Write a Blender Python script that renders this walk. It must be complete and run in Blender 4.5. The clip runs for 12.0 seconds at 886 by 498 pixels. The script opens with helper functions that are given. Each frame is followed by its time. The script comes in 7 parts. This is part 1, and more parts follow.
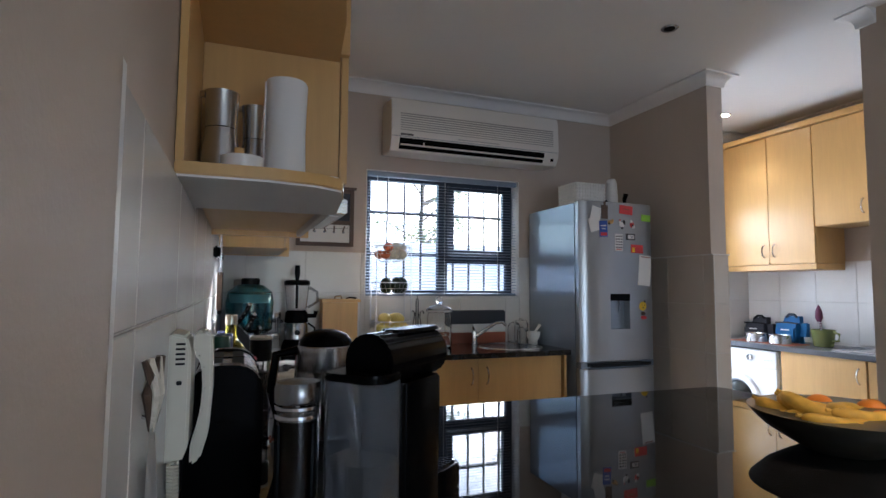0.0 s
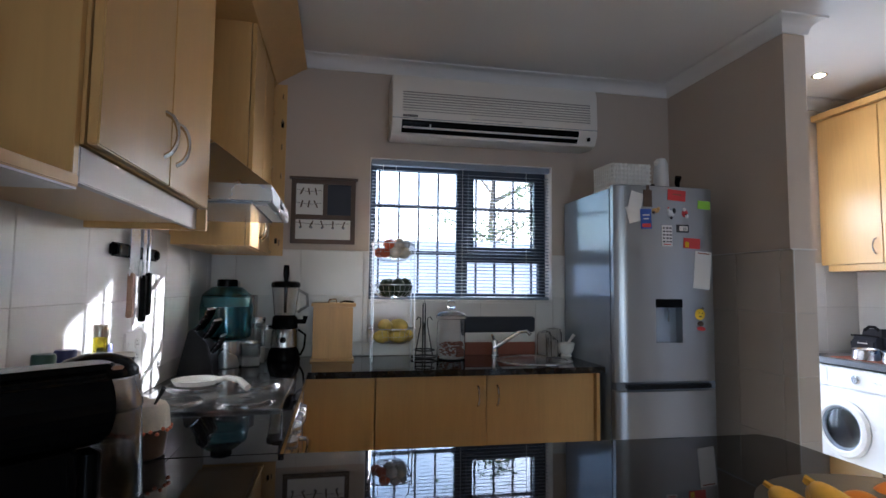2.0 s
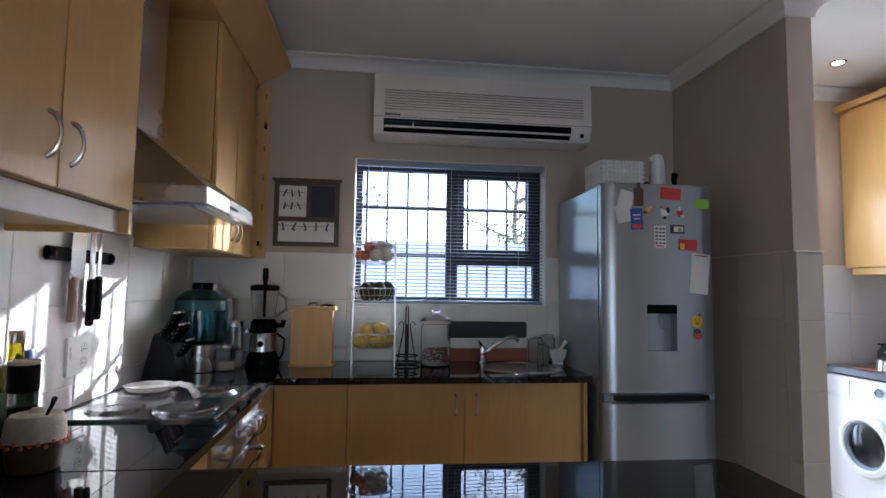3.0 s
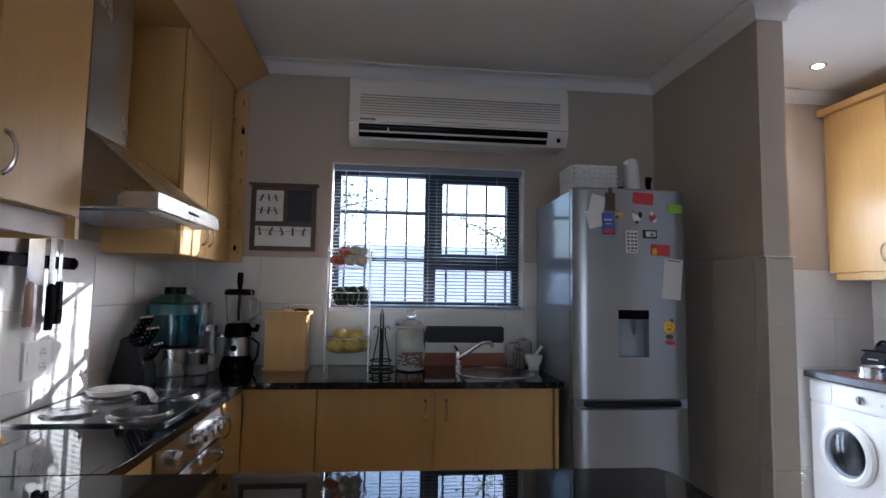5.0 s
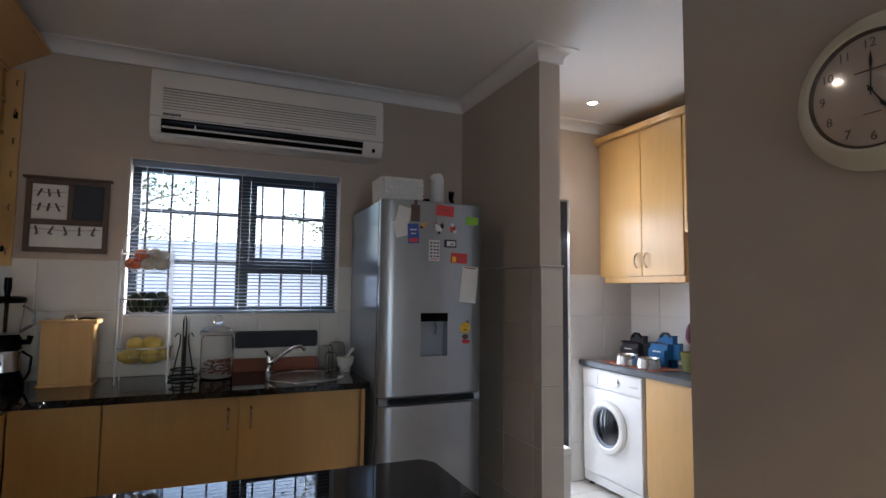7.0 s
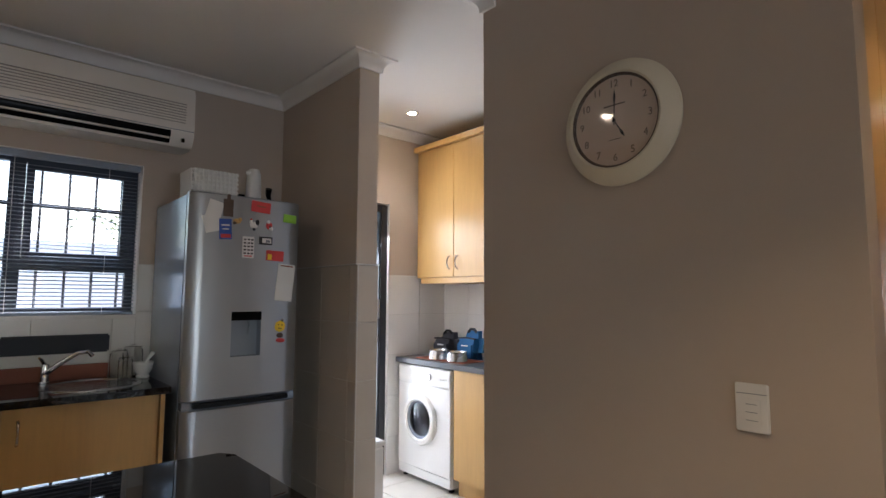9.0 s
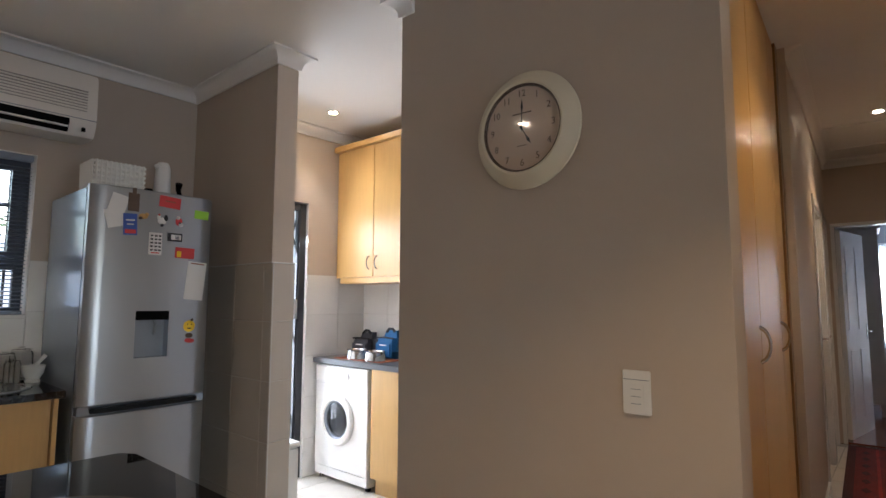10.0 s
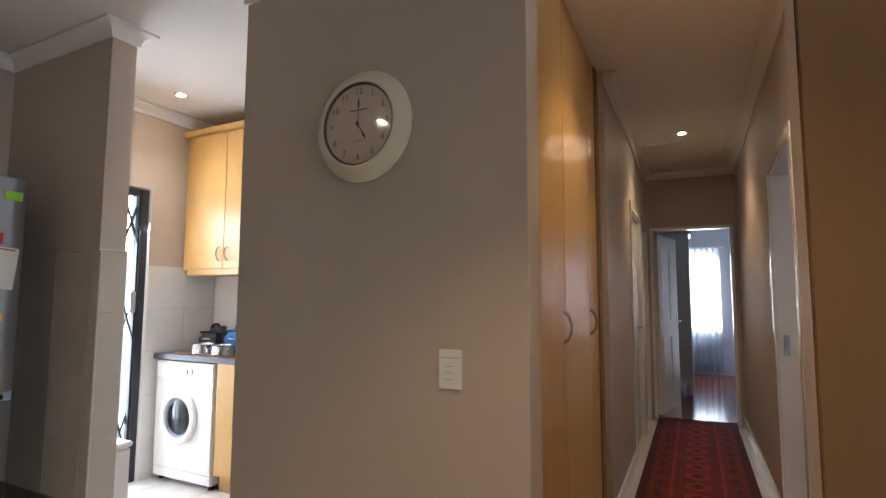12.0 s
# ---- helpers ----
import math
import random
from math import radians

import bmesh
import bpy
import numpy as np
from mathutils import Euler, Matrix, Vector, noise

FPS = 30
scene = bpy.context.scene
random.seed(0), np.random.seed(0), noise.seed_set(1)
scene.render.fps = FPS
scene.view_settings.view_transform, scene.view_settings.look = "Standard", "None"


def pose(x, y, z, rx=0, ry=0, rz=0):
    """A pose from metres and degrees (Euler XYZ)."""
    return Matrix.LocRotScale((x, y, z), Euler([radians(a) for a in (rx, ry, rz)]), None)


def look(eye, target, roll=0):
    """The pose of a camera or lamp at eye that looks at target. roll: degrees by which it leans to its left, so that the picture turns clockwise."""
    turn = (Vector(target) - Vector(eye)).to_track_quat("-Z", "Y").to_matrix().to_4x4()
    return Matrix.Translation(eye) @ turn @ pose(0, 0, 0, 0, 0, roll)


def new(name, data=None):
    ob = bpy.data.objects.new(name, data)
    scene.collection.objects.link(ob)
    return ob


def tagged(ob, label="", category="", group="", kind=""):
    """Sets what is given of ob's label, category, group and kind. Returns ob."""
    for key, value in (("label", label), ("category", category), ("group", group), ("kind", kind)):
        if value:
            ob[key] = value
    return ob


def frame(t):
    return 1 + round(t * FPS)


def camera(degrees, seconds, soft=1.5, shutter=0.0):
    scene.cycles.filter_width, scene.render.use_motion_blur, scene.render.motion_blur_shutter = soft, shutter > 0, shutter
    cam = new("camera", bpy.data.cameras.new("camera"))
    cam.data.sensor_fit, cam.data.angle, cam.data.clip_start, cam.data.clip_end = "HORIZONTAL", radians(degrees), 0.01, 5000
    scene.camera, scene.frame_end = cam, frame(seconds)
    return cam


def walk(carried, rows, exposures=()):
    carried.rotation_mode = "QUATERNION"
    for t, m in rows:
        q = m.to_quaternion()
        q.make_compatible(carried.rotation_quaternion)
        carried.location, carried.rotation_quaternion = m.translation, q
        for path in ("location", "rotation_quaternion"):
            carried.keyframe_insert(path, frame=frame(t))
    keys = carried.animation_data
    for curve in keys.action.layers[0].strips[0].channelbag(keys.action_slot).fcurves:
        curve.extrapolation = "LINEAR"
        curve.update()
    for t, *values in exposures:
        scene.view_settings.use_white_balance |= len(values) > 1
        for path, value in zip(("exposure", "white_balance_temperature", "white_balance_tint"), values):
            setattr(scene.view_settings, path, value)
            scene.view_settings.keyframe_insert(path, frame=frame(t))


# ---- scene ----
cam = camera(79.0, 12.0)
PATH = [
    (0, (0.567, 0.661, 1.3), (1.277, 2.525, 1.444), 0.4),
    (0.5, (0.726, 0.75, 1.315), (1.391, 2.631, 1.458), 0.4),
    (1, (0.893, 0.802, 1.324), (1.468, 2.712, 1.468), 0.4),
    (1.5, (1.039, 0.894, 1.305), (1.498, 2.835, 1.451), 0.5),
    (2, (1.185, 0.969, 1.317), (1.565, 2.927, 1.46), 0.6),
    (2.5, (1.362, 1.02, 1.327), (1.671, 2.991, 1.471), 0.7),
    (4.5, (1.664, 1.03, 1.337), (1.807, 3.019, 1.494), 0.9),
    (5, (1.681, 1.005, 1.343), (1.896, 2.987, 1.502), 0.9),
    (5.5, (1.699, 0.973, 1.351), (2.055, 2.934, 1.516), 0.8),
    (6, (1.727, 0.941, 1.343), (2.216, 2.872, 1.519), 0.7),
    (6.5, (1.767, 0.898, 1.362), (2.396, 2.788, 1.530), 0.6),
    (7, (1.803, 0.855, 1.395), (2.585, 2.69, 1.545), 0.6),
    (7.5, (1.832, 0.826, 1.388), (2.755, 2.594, 1.543), 0.6),
    (9.5, (1.809, 0.717, 1.335), (3.226, 2.117, 1.52), 0.2),
    (10, (1.802, 0.682, 1.326), (3.309, 1.982, 1.516), 0.2),
    (10.5, (1.796, 0.646, 1.327), (3.383, 1.849, 1.512), 0.2),
    (11, (1.8, 0.602, 1.31), (3.458, 1.704, 1.495), 0.2),
    (11.5, (1.805, 0.553, 1.295), (3.524, 1.558, 1.48), 0.2),
    (12, (1.805, 0.489, 1.286), (3.569, 1.414, 1.47), 0.2),
]
EXPOSURES = [(0.0, 2.86, 5500, 12), (2.5, 2.68, 5450, 13), (5.0, 2.46, 5450, 14), (7.5, 2.38, 6000, 14), (9.5, 2.74, 6200, 14), (10.5, 3.02, 6150, 13), (12.0, 3.0, 6150, 13)]
walk(cam, [(t, look(eye, target, roll)) for t, eye, target, roll in PATH], EXPOSURES)

# ---- world, sun and large lights ----
SUN_EL, SUN_AZ = radians(17.5), radians(47)
world = bpy.data.worlds.new("world")
scene.world = world
world.use_nodes = True
wn = world.node_tree.nodes
sky = wn.new("ShaderNodeTexSky")
sky.sky_type, sky.sun_disc = "NISHITA", False
sky.sun_elevation, sky.sun_rotation = SUN_EL, SUN_AZ
wn["Background"].inputs["Strength"].default_value = 0.12
world.node_tree.links.new(sky.outputs["Color"], wn["Background"].inputs["Color"])

sun = new("sun", bpy.data.lights.new("sun", "SUN"))
sun.data.energy, sun.data.angle, sun.data.color = 3.2, radians(0.5), (1.0, 0.95, 0.88)
sun_dir = Vector((math.sin(SUN_AZ) * math.cos(SUN_EL), math.cos(SUN_AZ) * math.cos(SUN_EL), math.sin(SUN_EL)))
sun.matrix_world = look(sun_dir * 30, (0, 0, 0))


def window_light(name, m, w, h, power, color=(0.86, 0.93, 1.0)):
    """An area lamp standing in for daylight, shining along the pose's -z."""
    lamp = new(name, bpy.data.lights.new(name, "AREA"))
    lamp.data.shape, lamp.data.size, lamp.data.size_y = "RECTANGLE", w, h
    lamp.data.energy, lamp.data.color = power, color
    lamp.matrix_world = m
    return lamp


def down_light(name, x, y, z, power, color, size=110):
    lamp = new(name, bpy.data.lights.new(name, "SPOT"))
    lamp.data.energy, lamp.data.color, lamp.data.spot_size, lamp.data.spot_blend = power, color, radians(size), 0.6
    lamp.data.shadow_soft_size = 0.03
    lamp.location = (x, y, z)
    return lamp


WARM = (1.0, 0.72, 0.42)
window_light("door_light_laundry", look((3.92, 4.48, 1.1), (3.92, 0, -0.6)), 0.7, 1.9, 8)
# lamp added to light the kitchen from behind; its window is unseen
window_light("added_light_lounge", look((1.85, -3.98, 0.75), (1.85, 2.0, 1.9)), 1.8, 1.2, 4.0)
window_light("window_light_bedroom", look((12.45, 1.08, 1.42), (8.0, 0.87, 1.2)), 1.15, 1.3, 7.0, (0.72, 0.86, 1.0))
# added lamp at a blank wall, brightens the side room; no window seen
window_light("added_light_side_room", look((5.7, -1.40, 1.5), (5.0, 1.0, 1.0)), 0.8, 1.2, 7)
down_light("spot_laundry", 4.18, 3.805, 2.66, 1.7, (1.0, 0.98, 0.96))
# second laundry spot is unseen, added to brighten the room
down_light("spot_laundry_added", 4.18, 2.6, 2.66, 1.7, (1.0, 0.98, 0.96))
down_light("spot_corridor", 6.70, 0.76, 2.66, 3.4, WARM)
down_light("spot_corridor_near", 4.25, 0.62, 2.66, 3.6, WARM)
down_light("spot_kitchen", 1.56, 2.88, 2.66, 0.9, (1.0, 0.90, 0.76), 84)
down_light("spot_lounge", 2.35, 0.75, 2.66, 7.6, WARM, 98)

# ---- materials ----


def material(name, color, rough=0.5, metal=0.0, vary=0.12, scale=6.0, bump=0.0, bump_scale=60.0, stretch=(1, 1, 1), coat=0.0, spec=None, random_tint=0.0):
    """A principled material whose colour and roughness vary at two scales, with fine relief."""
    m = bpy.data.materials.new(name)
    m.use_nodes = True
    nt = m.node_tree
    b = nt.nodes["Principled BSDF"]
    b.inputs["Roughness"].default_value, b.inputs["Metallic"].default_value = rough, metal
    b.inputs["Coat Weight"].default_value = coat
    b.inputs["Coat Roughness"].default_value = 0.08
    if spec is not None:
        b.inputs["Specular IOR Level"].default_value = spec
    co = nt.nodes.new("ShaderNodeTexCoord")
    mp = nt.nodes.new("ShaderNodeMapping")
    mp.inputs["Scale"].default_value = stretch
    nt.links.new(co.outputs["Object"], mp.inputs["Vector"])
    n1 = nt.nodes.new("ShaderNodeTexNoise")
    n1.inputs["Scale"].default_value, n1.inputs["Detail"].default_value = scale, 6
    n2 = nt.nodes.new("ShaderNodeTexNoise")
    n2.inputs["Scale"].default_value, n2.inputs["Detail"].default_value = scale * 0.17, 3
    for n in (n1, n2):
        nt.links.new(mp.outputs["Vector"], n.inputs["Vector"])
    add = nt.nodes.new("ShaderNodeMath")
    add.operation = "ADD"
    nt.links.new(n1.outputs["Fac"], add.inputs[0])
    nt.links.new(n2.outputs["Fac"], add.inputs[1])
    half = nt.nodes.new("ShaderNodeMath")
    half.operation = "MULTIPLY"
    half.inputs[1].default_value = 0.5
    nt.links.new(add.outputs[0], half.inputs[0])
    ramp = nt.nodes.new("ShaderNodeValToRGB")
    ramp.color_ramp.elements[0].position, ramp.color_ramp.elements[1].position = 0.3, 0.7
    ramp.color_ramp.elements[0].color = (*[c * (1 - vary) for c in color], 1)
    ramp.color_ramp.elements[1].color = (*[min(1, c * (1 + vary)) for c in color], 1)
    nt.links.new(half.outputs[0], ramp.inputs["Fac"])
    out = ramp.outputs["Color"]
    if random_tint:
        info = nt.nodes.new("ShaderNodeObjectInfo")
        hsv = nt.nodes.new("ShaderNodeHueSaturation")
        rng = nt.nodes.new("ShaderNodeMapRange")
        rng.inputs["To Min"].default_value, rng.inputs["To Max"].default_value = 1 - random_tint, 1 + random_tint
        nt.links.new(info.outputs["Random"], rng.inputs["Value"])
        nt.links.new(rng.outputs["Result"], hsv.inputs["Value"])
        nt.links.new(out, hsv.inputs["Color"])
        out = hsv.outputs["Color"]
    nt.links.new(out, b.inputs["Base Color"])
    rr = nt.nodes.new("ShaderNodeMapRange")
    rr.inputs["To Min"].default_value, rr.inputs["To Max"].default_value = rough * 0.85, min(1, rough * 1.15)
    nt.links.new(n1.outputs["Fac"], rr.inputs["Value"])
    nt.links.new(rr.outputs["Result"], b.inputs["Roughness"])
    if bump:
        n3 = nt.nodes.new("ShaderNodeTexNoise")
        n3.inputs["Scale"].default_value, n3.inputs["Detail"].default_value = bump_scale, 4
        nt.links.new(mp.outputs["Vector"], n3.inputs["Vector"])
        bp = nt.nodes.new("ShaderNodeBump")
        bp.inputs["Strength"].default_value, bp.inputs["Distance"].default_value = bump, 0.004
        nt.links.new(n3.outputs["Fac"], bp.inputs["Height"])
        nt.links.new(bp.outputs["Normal"], b.inputs["Normal"])
    return m


def glass(name, color=(1, 1, 1), rough=0.02, ior=1.45):
    m = bpy.data.materials.new(name)
    m.use_nodes = True
    b = m.node_tree.nodes["Principled BSDF"]
    b.inputs["Base Color"].default_value = (*color, 1)
    b.inputs["Transmission Weight"].default_value = 1.0
    b.inputs["Roughness"].default_value, b.inputs["IOR"].default_value = rough, ior
    return m


def glow(name, color, strength):
    m = bpy.data.materials.new(name)
    m.use_nodes = True
    b = m.node_tree.nodes["Principled BSDF"]
    b.inputs["Base Color"].default_value = (*color, 1)
    b.inputs["Emission Color"].default_value = (*color, 1)
    b.inputs["Emission Strength"].default_value = strength
    return m


def veneer_material(name, color):
    """Pale wood veneer: long grain along z with soft figure."""
    m = material(name, color, rough=0.34, vary=0.065, scale=9.0, stretch=(9, 9, 0.8), bump=0.06, bump_scale=40, random_tint=0.04)
    return m


def granite_material():
    m = bpy.data.materials.new("black_granite")
    m.use_nodes = True
    nt = m.node_tree
    b = nt.nodes["Principled BSDF"]
    co = nt.nodes.new("ShaderNodeTexCoord")
    vo = nt.nodes.new("ShaderNodeTexVoronoi")
    vo.inputs["Scale"].default_value = 260
    no = nt.nodes.new("ShaderNodeTexNoise")
    no.inputs["Scale"].default_value, no.inputs["Detail"].default_value = 45, 6
    ramp = nt.nodes.new("ShaderNodeValToRGB")
    ramp.color_ramp.elements[0].position, ramp.color_ramp.elements[1].position = 0.62, 0.9
    ramp.color_ramp.elements[0].color = (0.006, 0.006, 0.007, 1)
    ramp.color_ramp.elements[1].color = (0.03, 0.03, 0.033, 1)
    mix = nt.nodes.new("ShaderNodeMath")
    mix.operation = "MULTIPLY_ADD"
    mix.inputs[1].default_value = 0.35
    nt.links.new(co.outputs["Object"], vo.inputs["Vector"])
    nt.links.new(co.outputs["Object"], no.inputs["Vector"])
    nt.links.new(vo.outputs["Color"], mix.inputs[0])
    nt.links.new(no.outputs["Fac"], mix.inputs[2])
    nt.links.new(mix.outputs[0], ramp.inputs["Fac"])
    nt.links.new(ramp.outputs["Color"], b.inputs["Base Color"])
    rr = nt.nodes.new("ShaderNodeMapRange")
    rr.inputs["To Min"].default_value, rr.inputs["To Max"].default_value = 0.010, 0.028
    n2 = nt.nodes.new("ShaderNodeTexNoise")
    n2.inputs["Scale"].default_value = 5
    nt.links.new(co.outputs["Object"], n2.inputs["Vector"])
    nt.links.new(n2.outputs["Fac"], rr.inputs["Value"])
    nt.links.new(rr.outputs["Result"], b.inputs["Roughness"])
    b.inputs["Specular IOR Level"].default_value = 0.5
    return m


PAINT = material("greige_wall_paint", (0.50, 0.42, 0.345), rough=0.62, vary=0.04, scale=3, bump=0.10, bump_scale=220)
CEIL = material("white_ceiling_paint", (0.78, 0.76, 0.73), rough=0.8, vary=0.025, scale=2, bump=0.05, bump_scale=150)
PLASTER = material("white_cornice_plaster", (0.80, 0.78, 0.75), rough=0.7, vary=0.03, bump=0.04)
TILE = material("pale_glazed_tile", (0.68, 0.66, 0.63), rough=0.22, vary=0.05, scale=5, bump=0.03, bump_scale=14, random_tint=0.03)
WALL_GROUT = material("pale_wall_grout", (0.56, 0.54, 0.51), rough=0.9, vary=0.08, bump=0.2)
GROUT = material("grey_grout", (0.42, 0.41, 0.39), rough=0.9, vary=0.1, bump=0.2)
FLOOR_TILE = material("cream_floor_tile", (0.62, 0.58, 0.52), rough=0.3, vary=0.09, scale=7, bump=0.03, random_tint=0.05)
VENEER = veneer_material("maple_veneer", (0.585, 0.355, 0.125))
VENEER_DARK = veneer_material("dark_brown_veneer", (0.20, 0.11, 0.045))
MELAMINE = material("white_melamine", (0.72, 0.68, 0.64), rough=0.45, vary=0.04)
GRANITE = granite_material()
STEEL = material("brushed_steel", (0.56, 0.56, 0.57), rough=0.27, metal=1.0, vary=0.03, scale=2.5)
SILVER = material("silver_painted_steel", (0.38, 0.395, 0.415), rough=0.30, metal=0.75, vary=0.03, scale=4, bump=0.02, bump_scale=300)
SIDE_GREY = material("grey_painted_steel", (0.32, 0.36, 0.42), rough=0.17, metal=0.3, vary=0.03, bump=0.02, bump_scale=300)
HOB_STEEL = material("polished_hob_steel", (0.60, 0.60, 0.61), rough=0.17, metal=1.0, vary=0.04, scale=3)
DIAL_INK = material("brown_dial_print", (0.20, 0.14, 0.105), rough=0.7, vary=0.1)
PLATE = material("dark_hotplate_iron", (0.26, 0.26, 0.265), rough=0.24, metal=1.0, vary=0.15, scale=8)
WIRE = material("dull_grey_wire", (0.60, 0.60, 0.62), rough=0.3, metal=1.0, vary=0.1)
PELMET = material("pinkish_white_melamine", (0.56, 0.49, 0.44), rough=0.45, vary=0.05)
CHROME = material("chrome", (0.66, 0.66, 0.67), rough=0.05, metal=1.0, vary=0.03)
NICKEL = material("satin_nickel", (0.52, 0.47, 0.41), rough=0.24, metal=1.0, vary=0.05)
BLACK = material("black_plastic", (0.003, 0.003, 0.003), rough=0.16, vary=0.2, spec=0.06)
BLACK_MATT = material("matt_black_rubber", (0.008, 0.008, 0.009), rough=0.5, spec=0.15, vary=0.2, bump=0.1)
IRON = material("black_wrought_iron", (0.02, 0.02, 0.022), rough=0.45, metal=0.6, vary=0.2, bump=0.1)
WHITE = material("white_plastic", (0.78, 0.77, 0.74), rough=0.35, vary=0.03)
ENAMEL = material("white_enamel", (0.80, 0.80, 0.79), rough=0.2, vary=0.02, scale=3)
CREAM = material("cream_plastic", (0.68, 0.63, 0.52), rough=0.38, vary=0.05)
AC_WHITE = material("aged_white_plastic", (0.74, 0.70, 0.64), rough=0.42, vary=0.03, scale=4)
# grey that imitates the shade inside the grille slots
AC_SLOT_SHADE = material("slot_shade_grey", (0.36, 0.335, 0.30), rough=0.6, vary=0.05)
PORCELAIN = material("white_porcelain", (0.80, 0.79, 0.76), rough=0.15, vary=0.03)
DARK_FRAME = material("charcoal_aluminium", (0.035, 0.045, 0.065), rough=0.4, metal=0.3, vary=0.1)
BAR = material("dark_bar_paint", (0.02, 0.022, 0.028), rough=0.5, vary=0.2)
SLAT = material("grey_blind_slat", (0.22, 0.26, 0.32), rough=0.4, metal=0.2, vary=0.05)
GLASS = glass("clear_glass", rough=0.0)
BLUE_GLASS = glass("teal_tinted_glass", (0.32, 0.62, 0.68))
OIL_GLASS = glass("olive_oil_bottle_glass", (0.50, 0.44, 0.06))
SMOKE = glass("smoked_clear_plastic", (0.55, 0.55, 0.57), rough=0.06)
COFFEE = material("black_coffee", (0.012, 0.006, 0.003), rough=0.15, vary=0.1)
WATER_DARK = glass("dark_coffee", (0.06, 0.025, 0.01))
BEAKER = glass("thin_beaker_glass", (0.9, 0.9, 0.9), rough=0.0, ior=1.1)
TANK = glass("hazy_clear_plastic", (0.74, 0.76, 0.80), rough=0.08, ior=1.12)
TANK.node_tree.nodes["Principled BSDF"].inputs["Transmission Weight"].default_value = 0.93
RED = material("red_card", (0.62, 0.05, 0.05), rough=0.5, vary=0.08)
CAP_GREEN = material("dark_green_plastic", (0.015, 0.08, 0.05), rough=0.35, vary=0.05)
CAP_BLUE = material("navy_plastic", (0.02, 0.035, 0.16), rough=0.35, vary=0.05)
# copy of the pale tile, darkened and warmed for the shade on the pier
TILE_SHADE_BEIGE = material("shade_beige_glazed_tile", (0.52, 0.455, 0.385), rough=0.25, vary=0.05, scale=5, bump=0.03, bump_scale=14, random_tint=0.03)
GREEN = material("lime_green_card", (0.30, 0.62, 0.05), rough=0.5, vary=0.08)
BLUE = material("blue_card", (0.04, 0.10, 0.42), rough=0.5, vary=0.12)
YELLOW = material("yellow_foam", (0.85, 0.55, 0.02), rough=0.5, vary=0.05)
PAPER = material("white_paper", (0.75, 0.74, 0.72), rough=0.8, vary=0.03, bump=0.05)
INK = material("dark_ink", (0.03, 0.03, 0.035), rough=0.7, vary=0.2)
BROWN = material("brown_wood_stain", (0.09, 0.055, 0.035), rough=0.5, vary=0.25, scale=10, stretch=(1, 6, 6), bump=0.1)
HANDLE_WOOD = material("worn_wooden_handle", (0.26, 0.15, 0.09), rough=0.5, vary=0.2, scale=14, bump=0.1)
SLATE = material("slate_chalkboard", (0.025, 0.03, 0.045), rough=0.6, vary=0.2, bump=0.05)
PINE = material("pale_bamboo", (0.62, 0.365, 0.125), rough=0.42, vary=0.12, scale=10, stretch=(8, 8, 0.7), bump=0.08, bump_scale=30)
TERRACOTTA = material("terracotta_board", (0.30, 0.09, 0.05), rough=0.55, vary=0.15)
CLOCK_CREAM = material("cream_painted_wood", (0.70, 0.63, 0.48), rough=0.4, vary=0.06, bump=0.04)
DIAL = material("cream_clock_dial", (0.70, 0.55, 0.44), rough=0.7, coat=0.7, vary=0.04, scale=12)
BANANA = material("ripe_banana_skin", (0.82, 0.47, 0.055), rough=0.5, vary=0.25, scale=40, bump=0.05)
BANANA_TIP = material("brown_banana_tip", (0.10, 0.06, 0.02), rough=0.8, vary=0.3)
ORANGE = material("orange_peel", (0.85, 0.28, 0.02), rough=0.45, vary=0.1, scale=30, bump=0.25, bump_scale=260)
BOWL_OUT = material("dark_glazed_ceramic", (0.045, 0.04, 0.03), rough=0.3, vary=0.3, bump=0.06)
BOWL_IN = material("olive_glazed_ceramic", (0.36, 0.27, 0.11), rough=0.6, spec=0.2, vary=0.35, scale=12)
AVOCADO = material("avocado_skin", (0.02, 0.035, 0.015), rough=0.5, vary=0.4, scale=60, bump=0.4, bump_scale=150)
MANGO = material("yellow_mango_skin", (0.62, 0.48, 0.12), rough=0.45, vary=0.3, scale=14)
TOMATO = material("ripe_tomato_skin", (0.62, 0.16, 0.07), rough=0.3, vary=0.3, scale=14)
LACE = material("cream_crochet_cotton", (0.68, 0.62, 0.52), rough=0.9, vary=0.2, scale=60, bump=0.6, bump_scale=200)
POTPOURRI = material("dried_petals", (0.28, 0.10, 0.06), rough=0.8, vary=0.6, scale=40)
BLUE_CLOTH = material("blue_nylon", (0.008, 0.115, 0.30), rough=0.65, vary=0.15, scale=12, bump=0.3, bump_scale=300)
GREY_CLOTH = material("charcoal_nylon", (0.035, 0.035, 0.045), rough=0.75, vary=0.2, bump=0.3, bump_scale=300)
OLIVE = material("olive_glazed_mug", (0.20, 0.22, 0.08), rough=0.25, vary=0.1)
PURPLE = material("purple_nylon_bristle", (0.12, 0.02, 0.06), rough=0.6, vary=0.2)
MAT_RED = material("patterned_red_mat", (0.35, 0.12, 0.07), rough=0.9, vary=0.5, scale=60, bump=0.2)
COUNTER_DARK = material("dark_laminate_worktop", (0.07, 0.075, 0.085), rough=0.3, vary=0.25, scale=90)
RUG_RED = material("deep_red_wool", (0.16, 0.015, 0.011), rough=0.95, vary=0.35, scale=45, bump=0.6, bump_scale=220)
